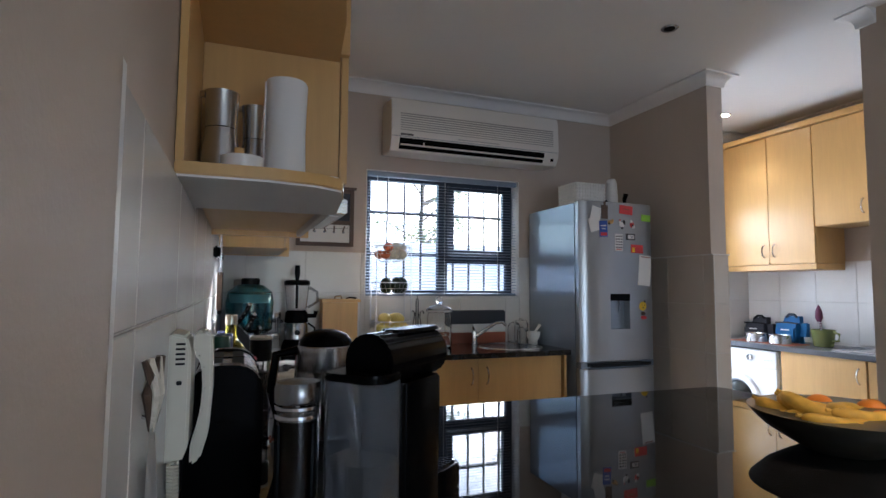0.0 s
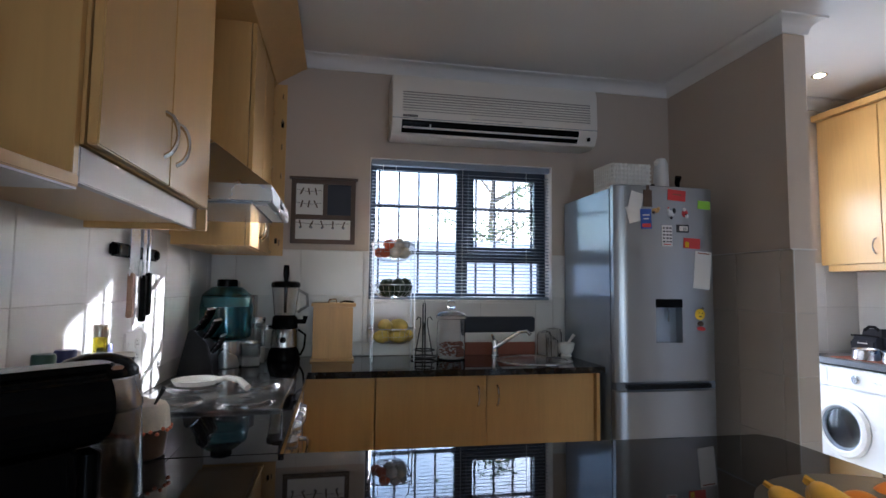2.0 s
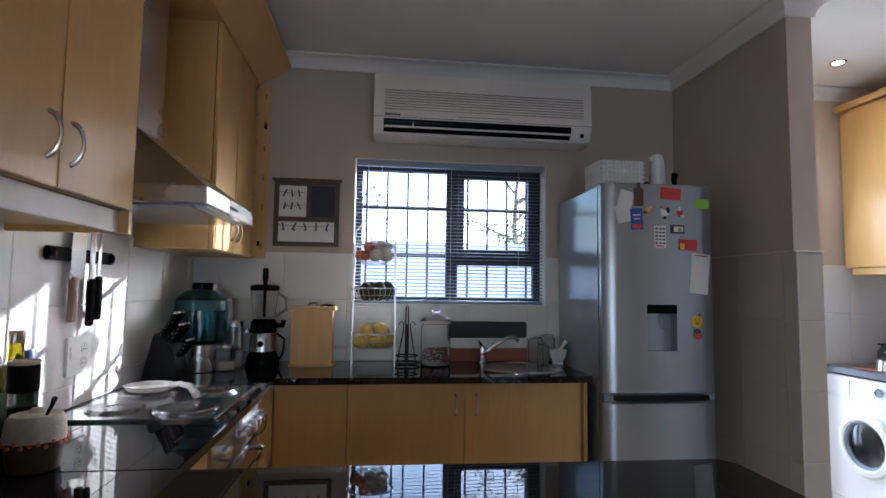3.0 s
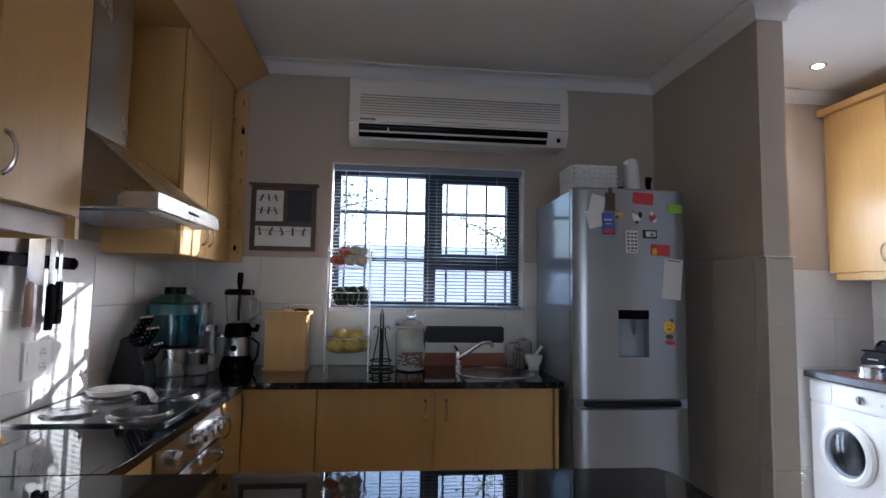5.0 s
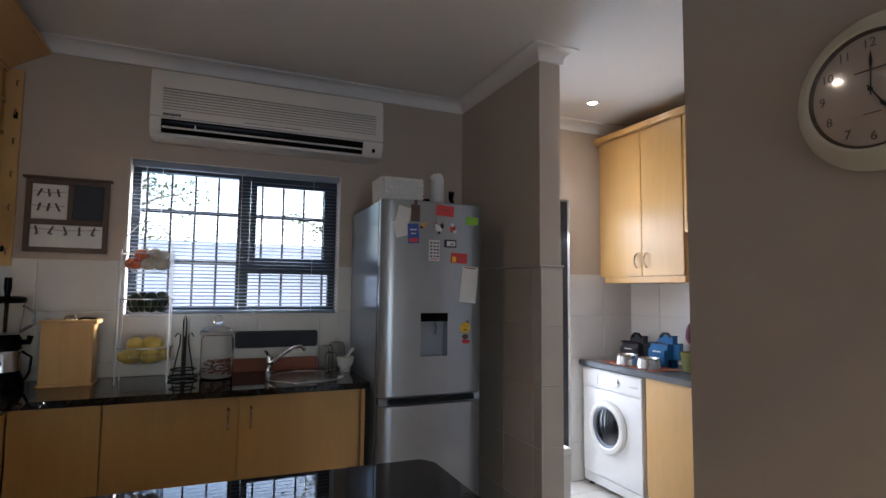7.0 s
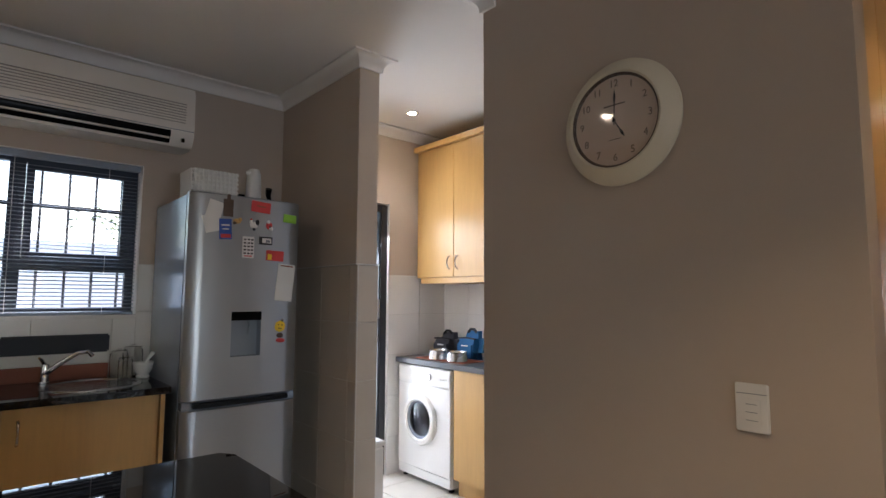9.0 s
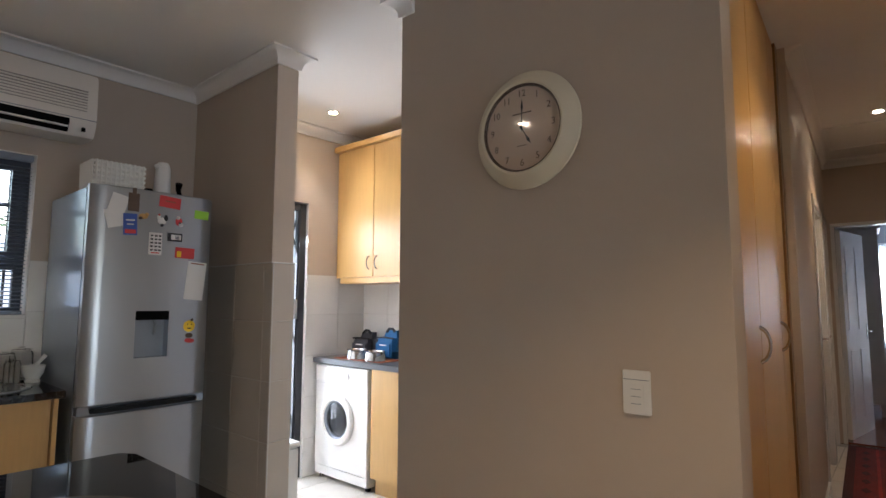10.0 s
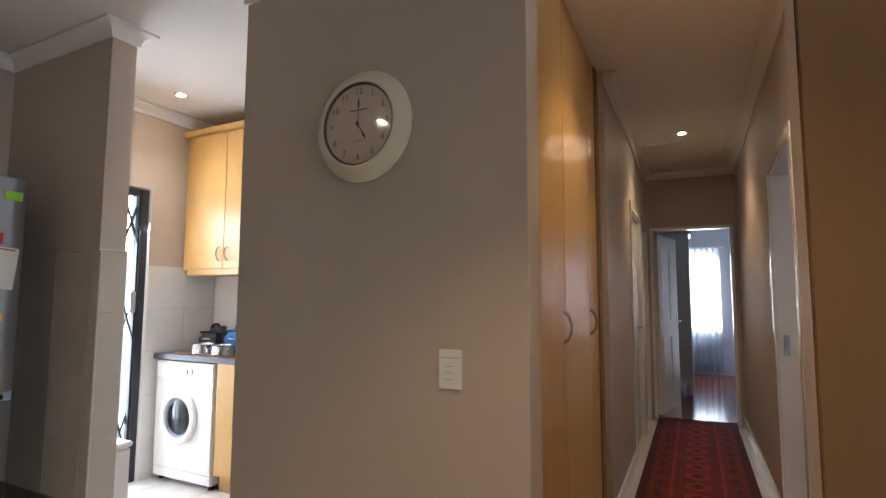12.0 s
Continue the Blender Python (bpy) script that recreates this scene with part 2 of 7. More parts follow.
RUG_BRIGHT = material("bright_red_wool", (0.30, 0.024, 0.016), rough=0.95, vary=0.3, scale=45, bump=0.6, bump_scale=220)
RUG_DARK = material("dark_brown_wool", (0.065, 0.012, 0.010), rough=0.95, vary=0.3, scale=45, bump=0.6, bump_scale=220)
WOOD_FLOOR = material("polished_red_wood", (0.19, 0.05, 0.022), rough=0.16, vary=0.2, scale=8, stretch=(0.6, 8, 8), bump=0.03, random_tint=0.12)
WHITE_GLOSS = material("white_gloss_paint", (0.76, 0.76, 0.75), rough=0.25, vary=0.03, bump=0.03)
WARDROBE = material("grey_painted_wood", (0.60, 0.61, 0.60), rough=0.4, vary=0.06)
PALE_PAINT = material("pale_blue_wall_paint", (0.45, 0.48, 0.54), rough=0.7, vary=0.03, bump=0.05)


def net_material():
    """Thin net: part of the light goes straight through, part is scattered."""
    m = bpy.data.materials.new("sheer_white_net")
    m.use_nodes = True
    nt = m.node_tree
    nt.nodes.remove(nt.nodes["Principled BSDF"])
    out = nt.nodes["Material Output"]
    clear, veil = nt.nodes.new("ShaderNodeBsdfTransparent"), nt.nodes.new("ShaderNodeBsdfTranslucent")
    veil.inputs["Color"].default_value = (0.66, 0.70, 0.76, 1)
    wave = nt.nodes.new("ShaderNodeTexNoise")
    wave.inputs["Scale"].default_value = 9
    rng = nt.nodes.new("ShaderNodeMapRange")
    rng.inputs["To Min"].default_value, rng.inputs["To Max"].default_value = 0.55, 0.88
    mix = nt.nodes.new("ShaderNodeMixShader")
    nt.links.new(wave.outputs["Fac"], rng.inputs["Value"])
    nt.links.new(rng.outputs["Result"], mix.inputs["Fac"])
    nt.links.new(clear.outputs[0], mix.inputs[1])
    nt.links.new(veil.outputs[0], mix.inputs[2])
    nt.links.new(mix.outputs[0], out.inputs["Surface"])
    return m


SHEER = net_material()
OUT_WALL = material("pale_garden_wall_plaster", (0.84, 0.83, 0.84), rough=0.9, vary=0.08, scale=2, bump=0.2)
PAVING = material("pale_garden_paving", (0.56, 0.54, 0.50), rough=0.9, vary=0.15, bump=0.3)
LEAF = material("garden_leaf", (0.07, 0.11, 0.03), rough=0.5, vary=0.4, scale=3)
BARK = material("grey_bark", (0.16, 0.13, 0.10), rough=0.9, vary=0.3, scale=14, bump=0.8, bump_scale=30)
LAMP_GLOW = glow("warm_lamp_glow", (1.0, 0.85, 0.62), 30)
BIN_WHITE = material("white_bin_plastic", (0.74, 0.74, 0.73), rough=0.4, vary=0.03)
WALL_CLIP = material("wooden_clothes_peg", (0.10, 0.07, 0.05), rough=0.7, vary=0.2)

# ---- building helpers ----


def box(x0, x1, y0, y1, z0, z1, bevel=0.0, bm=None):
    """A box between two corners, with rounded edges, in a bmesh."""
    bm = bm or bmesh.new()
    made = bmesh.ops.create_cube(bm, size=1)["verts"]
    for v in made:
        v.co = Vector(((x0 + x1) / 2 + v.co.x * (x1 - x0), (y0 + y1) / 2 + v.co.y * (y1 - y0), (z0 + z1) / 2 + v.co.z * (z1 - z0)))
    if bevel:
        edges = {e for v in made for e in v.link_edges}
        bmesh.ops.bevel(bm, geom=list(edges), offset=bevel, segments=2, affect="EDGES", clamp_overlap=True)
    return bm


def lathe(profile, x=0, y=0, seg=28, bm=None, ring=False):
    """A turned body: profile is (radius, height) pairs, from bottom to top. ring: the profile closes on itself round an open middle."""
    bm = bm or bmesh.new()
    rings = []
    for r, z in profile:
        if r < 1e-5:
            rings.append([bm.verts.new((x, y, z))])
        else:
            rings.append([bm.verts.new((x + r * math.cos(2 * math.pi * i / seg), y + r * math.sin(2 * math.pi * i / seg), z)) for i in range(seg)])
    for a, b in zip(rings, rings[1:] + (rings[:1] if ring else [])):
        for i in range(seg):
            j = (i + 1) % seg
            quad = [a[i % len(a)], a[j % len(a)], b[j % len(b)], b[i % len(b)]]
            uniq = list(dict.fromkeys(quad))
            if len(uniq) > 2:
                bm.faces.new(uniq)
    for loop, flip in ((rings[0], True), (rings[-1], False)):
        if len(loop) > 2 and not ring:
            bm.faces.new(loop[::-1] if flip else loop)
    bmesh.ops.recalc_face_normals(bm, faces=bm.faces)
    return bm


def tube(points, radius, seg=8, closed=False, bm=None):
    """A round bar swept along points."""
    bm = bm or bmesh.new()
    pts = [Vector(p) for p in points]
    n = len(pts)
    rings = []
    last = None
    for i, p in enumerate(pts):
        a = pts[(i - 1) % n] if closed or i else pts[0]
        b = pts[(i + 1) % n] if closed or i < n - 1 else pts[-1]
        d = (b - a).normalized() if (b - a).length > 1e-9 else Vector((0, 0, 1))
        side = last if last is not None and abs(last.dot(d)) < 0.95 else (Vector((0, 0, 1)) if abs(d.z) < 0.9 else Vector((1, 0, 0)))
        u = (side - d * side.dot(d)).normalized()
        last = u
        w = d.cross(u)
        r = radius[i] if isinstance(radius, (list, tuple)) else radius
        rings.append([bm.verts.new(p + (u * math.cos(2 * math.pi * k / seg) + w * math.sin(2 * math.pi * k / seg)) * r) for k in range(seg)])
    pairs = list(zip(rings, rings[1:])) + ([(rings[-1], rings[0])] if closed else [])
    for a, b in pairs:
        for k in range(seg):
            bm.faces.new((a[k], a[(k + 1) % seg], b[(k + 1) % seg], b[k]))
    if not closed:
        bm.faces.new(rings[0][::-1])
        bm.faces.new(rings[-1])
    bmesh.ops.recalc_face_normals(bm, faces=bm.faces)
    return bm


def prism(outline, axis, a, b, bevel=0.0, bm=None):
    """A flat outline pulled along an axis from a to b. The outline's pairs fill the two other axes in order x, y, z."""
    bm = bm or bmesh.new()

    def at(p, v):
        return {"x": (v, p[0], p[1]), "y": (p[0], v, p[1]), "z": (p[0], p[1], v)}[axis]
    lo = [bm.verts.new(at(p, a)) for p in outline]
    hi = [bm.verts.new(at(p, b)) for p in outline]
    fs = [bm.faces.new(lo), bm.faces.new(hi)]
    n = len(outline)
    for i in range(n):
        fs.append(bm.faces.new((lo[i], lo[(i + 1) % n], hi[(i + 1) % n], hi[i])))
    bmesh.ops.recalc_face_normals(bm, faces=fs)
    if bevel:
        edges = {e for f in fs for e in f.edges}
        bmesh.ops.bevel(bm, geom=list(edges), offset=bevel, segments=2, affect="EDGES", clamp_overlap=True)
    return bm


def ball(x, y, z, r, sx=1, sy=1, sz=1, sub=2, rough=0.0, bm=None):
    bm = bm or bmesh.new()
    vs = bmesh.ops.create_icosphere(bm, subdivisions=sub, radius=r)["verts"]
    for v in vs:
        k = 1 + rough * noise.noise(v.co * (2.5 / r) + Vector((x * 7, y * 7, z * 7)))
        v.co = Vector((x + v.co.x * sx * k, y + v.co.y * sy * k, z + v.co.z * sz * k))
    return bm


def origin(ob):
    p = Vector(ob.location)
    while ob.parent:
        ob = ob.parent
        p += Vector(ob.location)
    return p


def to_mesh(name, bm, mat, smooth=35):
    me = bpy.data.meshes.new(name)
    bm.to_mesh(me)
    bm.free()
    me.materials.append(mat)
    if smooth:
        me.shade_smooth()
        me.set_sharp_from_angle(angle=radians(smooth))
    return me


def part(name, bm, mat, parent, label="", smooth=35):
    """One mesh object under a thing or a part; the bmesh is in room coordinates."""
    bmesh.ops.translate(bm, verts=bm.verts, vec=-origin(parent))
    ob = new(name, to_mesh(name, bm, mat, smooth))
    ob.parent = parent
    return tagged(ob, label)


def thing(name, x, y, z, label, category, group=""):
    ob = new(name)
    ob.empty_display_size = 0.05
    ob.location = (x, y, z)
    return tagged(ob, label, category, group)


def solid(name, bm, mat, label, category, group="", kind="", smooth=35):
    """A thing that is one mesh, its origin at the middle of its base."""
    lo = [min(v.co[i] for v in bm.verts) for i in range(3)]
    hi = [max(v.co[i] for v in bm.verts) for i in range(3)]
    base = Vector(((lo[0] + hi[0]) / 2, (lo[1] + hi[1]) / 2, lo[2]))
    bmesh.ops.translate(bm, verts=bm.verts, vec=-base)
    ob = new(name, to_mesh(name, bm, mat, smooth))
    ob.location = base
    return tagged(ob, label, category, group, kind)


def structure(name, bm, mat, label, category, smooth=0):
    ob = new(name, to_mesh(name, bm, mat, smooth))
    return tagged(ob, label, category, "", "structure")


def arc(cx, cy, r, a0, a1, n):
    return [(cx + r * math.cos(radians(a0 + (a1 - a0) * i / n)), cy + r * math.sin(radians(a0 + (a1 - a0) * i / n))) for i in range(n + 1)]


def text_mesh(body, size, m, depth=0.0008):
    """Built-in lettering turned into a bmesh in room coordinates."""
    cu = bpy.data.curves.new("letters", "FONT")
    cu.body, cu.size, cu.extrude, cu.align_x, cu.align_y, cu.resolution_u = body, size, depth, "CENTER", "CENTER", 3
    ob = bpy.data.objects.new("letters", cu)
    me = bpy.data.meshes.new_from_object(ob)
    bm = bmesh.new()
    bm.from_mesh(me)
    bm.transform(m)
    bpy.data.objects.remove(ob)
    bpy.data.curves.remove(cu)
    bpy.data.meshes.remove(me)
    return bm


# ---- the large structure ----
H = 2.70            # ceiling
XW, YN = 0.47, 4.21  # kitchen's west and window walls
TOP = 0.91          # worktop height
COR = Matrix.Translation((3.475, 1.033, 0)) @ Matrix.Rotation(radians(2.7), 4, "Z")  # the corridor's own frame


def turned(bm, m=COR):
    bm.transform(m)
    return bm


def boxes(*rows):
    bm = bmesh.new()
    for r in rows:
        box(*r, bm=bm)
    return bm


structure("ground", boxes((-300, 300, -300, 300, -0.42, -0.12)), PAVING, "pale garden paving around the house", "ground")
structure("floor", boxes((0.25, 12.9, -4.2, 4.43, -0.11, -0.006)), GROUT, "cream tiled floor with grey grout", "floor")
structure("ceiling", boxes((-0.2, 13.2, -4.4, 4.6, H, H + 0.12)), CEIL, "plain white painted ceiling", "ceiling")
structure("wall_north", boxes((0.25, 1.36, YN, 4.43, 0, H), (1.36, 2.525, YN, 4.43, 0, 1.238), (1.36, 2.525, YN, 4.43, 2.10, H),
          (2.525, 3.56, YN, 4.43, 0, H), (3.56, 4.27, YN, 4.43, 2.08, H), (4.27, 4.98, YN, 4.43, 0, H)), PAINT, "greige painted wall with a window", "wall")
structure("wall_west", boxes((0.25, XW, 1.10, YN, 0, H)), PAINT, "greige painted kitchen wall", "wall")
structure("wall_west_lounge", boxes((0.25, 0.484, -4.0, 1.10, 0, H)), PAINT, "greige painted wall of the living area", "wall")
structure("wall_pier", boxes((3.37, 3.50, 3.238, YN, 0, H)), PAINT, "short greige wall beside the fridge", "wall")
structure("wall_clock", boxes((3.475, 3.60, 1.052, 2.378, 0, H)), PAINT, "greige painted wall with a clock", "wall")
structure("wall_laundry_east", boxes((4.86, 4.98, 1.62, YN, 0, H)), PAINT, "greige painted laundry wall", "wall")
structure("wall_laundry_south", boxes((3.60, 4.98, 1.62, 1.74, 0, H)), PAINT, "greige painted laundry end wall", "wall")
structure("wall_east", boxes((3.225, 3.44, -4.0, 0.322, 0, H)), PAINT, "greige painted wall beside the corridor", "wall")
structure("wall_south", boxes((0.25, 0.9, -4.2, -4.0, 0, H), (2.8, 3.44, -4.2, -4.0, 0, H), (0.9, 2.8, -4.2, -4.0, 2.1, H), (0.9, 2.8, -4.2, -4.0, 0, 0.1)),
          PAINT, "unseen greige wall with an assumed glazed opening", "wall")
# corridor walls, in the corridor's own frame
U1 = 4.73
structure("wall_corridor_north", turned(boxes((1.66, 3.05, 0, 0.12, 0, H), (3.05, 3.87, 0, 0.12, 2.06, H), (3.87, 4.02, 0, 0.12, 0, H), (4.02, 4.66, 0, 0.12, 2.06, H),
          (4.66, U1, 0, 0.12, 0, H))), PAINT, "greige corridor wall with two white doors", "wall")
structure("wall_corridor_south", turned(boxes((-0.03, 1.22, -1.02, -0.90, 0, H), (1.22, 2.06, -1.02, -0.90, 2.06, H), (2.06, U1, -1.02, -0.90, 0, H))), PAINT,
          "greige corridor wall with an open doorway", "wall")
structure("wall_corridor_end", turned(boxes((U1, U1 + 0.12, -1.6, -0.86, 0, H), (U1, U1 + 0.12, -0.86, -0.04, 2.08, H), (U1, U1 + 0.12, -0.04, 1.6, 0, H))), PAINT,
          "greige wall over a bedroom doorway", "wall")
structure("wall_corridor_back", turned(boxes((0.20, 4.8, 0.62, 0.70, 0, H))), PALE_PAINT, "plain wall behind the corridor doors", "wall")
structure("wall_bedroom", turned(boxes((8.70, 8.85, -1.6, -0.84, 0, H), (8.70, 8.85, 0.25, 1.6, 0, H), (8.70, 8.85, -0.84, 0.25, 0, 0.75), (8.70, 8.85, -0.84, 0.25, 2.1, H),
          (4.85, 8.70, 1.6, 1.7, 0, H), (4.85, 8.70, -1.30, -1.2, 0, H))), PALE_PAINT, "pale blue bedroom wall with a window", "wall")
structure("floor_bedroom", turned(boxes((U1, 8.70, -1.2, 1.6, -0.005, 0.001))), BROWN, "dark bedroom subfloor under boards", "floor")
structure("wall_side_room", turned(boxes((0.0, 4.7, -2.6, -2.5, 0, H), (0.55, 0.65, -2.5, -1.02, 0, H), (3.3, 3.4, -2.5, -1.02, 0, H))), PALE_PAINT, "pale wall of the room off the corridor", "wall")


def cornice(name, path, size=0.075):
    """Coved plaster cornice along the walls' tops, mitred at the corners; the room lies to the right of the path."""
    prof = [(0, 0), (0, -size), (0.012, -size), (0.014, -size + 0.010)]
    prof += [(size - 0.006 - (size - 0.020) * math.cos(radians(a)), -size + 0.010 + (size - 0.020) * math.sin(radians(a))) for a in (15, 35, 55, 75, 90)]
    prof += [(size, -0.010), (size, 0)]
    pts = [Vector(p) for p in path]
    rights = [Vector(((b - a).y, -(b - a).x)).normalized() for a, b in zip(pts, pts[1:])]
    bm = bmesh.new()
    rows = []
    for k, p in enumerate(pts):
        r0, r1 = rights[max(k - 1, 0)], rights[min(k, len(rights) - 1)]
        w = (r0 + r1) / (1 + r0.dot(r1))
        rows.append([bm.verts.new((p.x + w.x * a, p.y + w.y * a, H - 0.001 + b)) for a, b in prof])
    n = len(prof)
    for ra, rb in zip(rows, rows[1:]):
        for i in range(n):
            bm.faces.new((ra[i], ra[(i + 1) % n], rb[(i + 1) % n], rb[i]))
    bm.faces.new(rows[0])
    bm.faces.new(rows[-1][::-1])
    bmesh.ops.recalc_face_normals(bm, faces=bm.faces)
    return structure(name, bm, PLASTER, "white coved plaster cornice", "cornice", 30)


cornice("trim_cornice_kitchen", [(XW, 1.1), (XW, YN), (3.37, YN), (3.37, 3.238), (3.50, 3.238), (3.50, YN), (4.86, YN), (4.86, 1.75)])
cornice("trim_cornice_laundry", [(3.60, 1.75), (3.60, 2.378), (3.475, 2.378), (3.475, 2.30)])


def corner(u, v):
    p = COR @ Vector((u, v, 0))
    return p.x, p.y


cornice("trim_cornice_corridor", [corner(1.66, 0), corner(U1, 0), corner(U1, -0.9), corner(0.0, -0.9)])
structure("baseboard_corridor_south", turned(boxes((2.12, U1, -0.90, -0.885, 0, 0.09), (-0.03, 1.15, -0.90, -0.885, 0, 0.09))), WHITE_GLOSS, "white painted skirting board", "baseboard")
structure("baseboard_corridor_north", turned(boxes((1.67, 2.98, -0.015, 0, 0, 0.09), (3.93, 3.96, -0.015, 0, 0, 0.09))), WHITE_GLOSS, "white painted skirting board", "baseboard")


def door_frame(name, u0, u1, v0, v1, top):
    """A white painted lining and architrave round an opening of the corridor."""
    bm = boxes((u0, u0 + 0.03, v0, v1, 0, top), (u1 - 0.03, u1, v0, v1, 0, top), (u0 + 0.03, u1 - 0.03, v0, v1, top - 0.03, top))
    for va, vb in ((v0 - 0.012, v0), (v1, v1 + 0.012)):
        box(u0 - 0.05, u0 + 0.015, va, vb, 0, top + 0.05, bm=bm)
        box(u1 - 0.015, u1 + 0.05, va, vb, 0, top + 0.05, bm=bm)
        box(u0 + 0.015, u1 - 0.015, va, vb, top - 0.015, top + 0.05, bm=bm)
    return structure(name, turned(bm), WHITE_GLOSS, "white painted door frame", "door frame")


door_frame("trim_door_frame_north", 3.05, 3.87, 0.001, 0.119, 2.06)
door_frame("trim_door_frame_north_far", 4.02, 4.66, 0.001, 0.119, 2.06)
door_frame("trim_door_frame_south", 1.22, 2.06, -1.019, -0.901, 2.06)
bm = boxes((U1 - 0.012, U1 + 0.125, -0.862, -0.83, 0, 2.08), (U1 - 0.012, U1 + 0.125, -0.068, -0.036, 0, 2.08), (U1 - 0.012, U1 + 0.125, -0.83, -0.068, 2.05, 2.08))
structure("trim_door_frame_bedroom", turned(bm), WHITE_GLOSS, "white painted bedroom door frame", "door frame")

# window of the kitchen: reveal, charcoal frame, panes
win = thing("window_1", 1.94, 4.34, 1.238, "charcoal aluminium window with a fixed pane and a casement", "window")
win["kind"] = "structure"
WX0, WX1, WZ0, WZ1 = 1.36, 2.525, 1.238, 2.10


def frame_bm(x0, x1, z0, z1, y0, y1, w):
    return boxes((x0, x0 + w, y0, y1, z0, z1), (x1 - w, x1, y0, y1, z0, z1), (x0 + w, x1 - w, y0, y1, z0, z0 + w), (x0 + w, x1 - w, y0, y1, z1 - w, z1))


bm = frame_bm(WX0, WX1, WZ0, WZ1, 4.32, 4.37, 0.045)
box(1.925, 1.995, 4.322, 4.368, WZ0 + 0.045, WZ1 - 0.045, bm=bm)
box(1.995, WX1 - 0.045, 4.324, 4.366, 1.48, 1.54, bm=bm)
part("window_frame", bm, DARK_FRAME, win, smooth=0)
part("casement_frame", frame_bm(1.997, 2.478, 1.542, 2.053, 4.305, 4.345, 0.035), DARK_FRAME, win, smooth=0)
for x0, x1, z0, z1 in ((1.405, 1.925, 1.283, 2.055), (2.032, 2.443, 1.577, 2.018), (1.995, 2.48, 1.283, 1.48)):
    pane = part("pane", boxes((x0, x1, 4.338, 4.343, z0, z1)), GLASS, win, smooth=0)
    pane.visible_shadow = False
part("window_sill", boxes((WX0 - 0.0, WX1, 4.205, 4.32, WZ0 - 0.012, WZ0 + 0.004)), TILE, win, smooth=0)

part("reveal", boxes((WX0, WX0 + 0.004, 4.206, 4.32, WZ0 + 0.005, WZ1 - 0.004), (WX1 - 0.004, WX1, 4.206, 4.32, WZ0 + 0.005, WZ1 - 0.004), (WX0, WX1, 4.206, 4.32, WZ1 - 0.004, WZ1)), PLASTER, win, "white plastered window reveal", smooth=0)

# burglar bars outside the glass
grille = thing("burglar_bars", 1.94, 4.40, WZ0, "dark painted steel burglar bars behind the window", "burglar bars")
for i in range(9):
    x = 1.43 + i * 0.128
    part("bar", boxes((x - 0.006, x + 0.006, 4.394, 4.406, WZ0, WZ1)), BAR, grille, smooth=0)
for z in (1.54, 1.84):
    part("cross_bar", boxes((WX0, WX1, 4.407, 4.412, z - 0.012, z + 0.012)), BAR, grille, smooth=0)

# venetian blind
blind = thing("venetian_blind", 1.94, 4.245, WZ0, "grey venetian blind lowered with open slats", "blind")
part("headrail", box(WX0 + 0.01, WX1 - 0.01, 4.222, 4.262, 2.062, 2.098, 0.004), SLAT, blind)
slat_bm = bmesh.new()
sx0, sx1 = WX0 + 0.012, WX1 - 0.012
for side in (0, 1):
    rows = []
    for k in range(5):
        t = k / 4 - 0.5
        rows.append((t * 0.024, 0.0018 * (1 - (2 * t) ** 2) + t * 0.006 + (0.0006 if side else 0)))
    vs = [[slat_bm.verts.new((x, y, z)) for y, z in rows] for x in (sx0 - 1.94, sx1 - 1.94)]
    for k in range(4):
        slat_bm.faces.new((vs[0][k], vs[1][k], vs[1][k + 1], vs[0][k + 1]))
bmesh.ops.recalc_face_normals(slat_bm, faces=slat_bm.faces)
slat_me = to_mesh("slat", slat_bm, SLAT)
N_SLAT = 38
for i in range(N_SLAT):
    ob = new("slat", slat_me)
    ob.parent = blind
    ob.location = (0, -0.003, 0.022 + i * (2.055 - WZ0 - 0.03) / N_SLAT)
part("bottom_rail", box(WX0 + 0.012, WX1 - 0.012, 4.230, 4.254, WZ0 + 0.006, WZ0 + 0.018, 0.003), SLAT, blind)
for x in (1.52, 1.94, 2.36):
    part("ladder_cord", tube([(x, 4.231, WZ0 + 0.01), (x, 4.231, 2.07)], 0.0012, 5), WHITE, blind)
part("pull_cord", tube([(1.44, 4.222, 1.42), (1.442, 4.221, 1.75), (1.44, 4.226, 2.07)], 0.0015, 5), WHITE, blind)

# bedroom window frame and pane
bw = thing("window_2", 0, 0, 0, "white bedroom window behind sheer curtains", "window")
bw["kind"] = "structure"
bm = boxes((8.75, 8.80, -0.84, -0.80, 0.75, 2.1), (8.75, 8.80, 0.20, 0.25, 0.75, 2.1), (8.75, 8.80, -0.80, 0.20, 0.75, 0.80), (8.75, 8.80, -0.80, 0.20, 2.05, 2.1),
           (8.75, 8.80, -0.63, -0.57, 0.80, 2.05), (8.75, 8.80, -0.23, -0.17, 0.80, 2.05), (8.752, 8.798, -0.80, 0.20, 1.38, 1.45))
part("window_frame", turned(bm), WHITE_GLOSS, bw, smooth=0)

# wide glazed opening assumed at the lounge's unseen end
lw = thing("window_3", 1.85, -4.1, 0.1, "assumed wide lounge window, out of view", "window")
lw["kind"] = "structure"
part("window_frame", boxes((0.9, 0.95, -4.13, -4.08, 0.1, 2.1), (2.75, 2.8, -4.13, -4.08, 0.1, 2.1), (1.83, 1.88, -4.13, -4.08, 0.15, 2.05), (0.95, 2.75, -4.13, -4.08, 0.1, 0.15),
     (0.95, 2.75, -4.13, -4.08, 2.05, 2.1)), DARK_FRAME, lw, smooth=0)


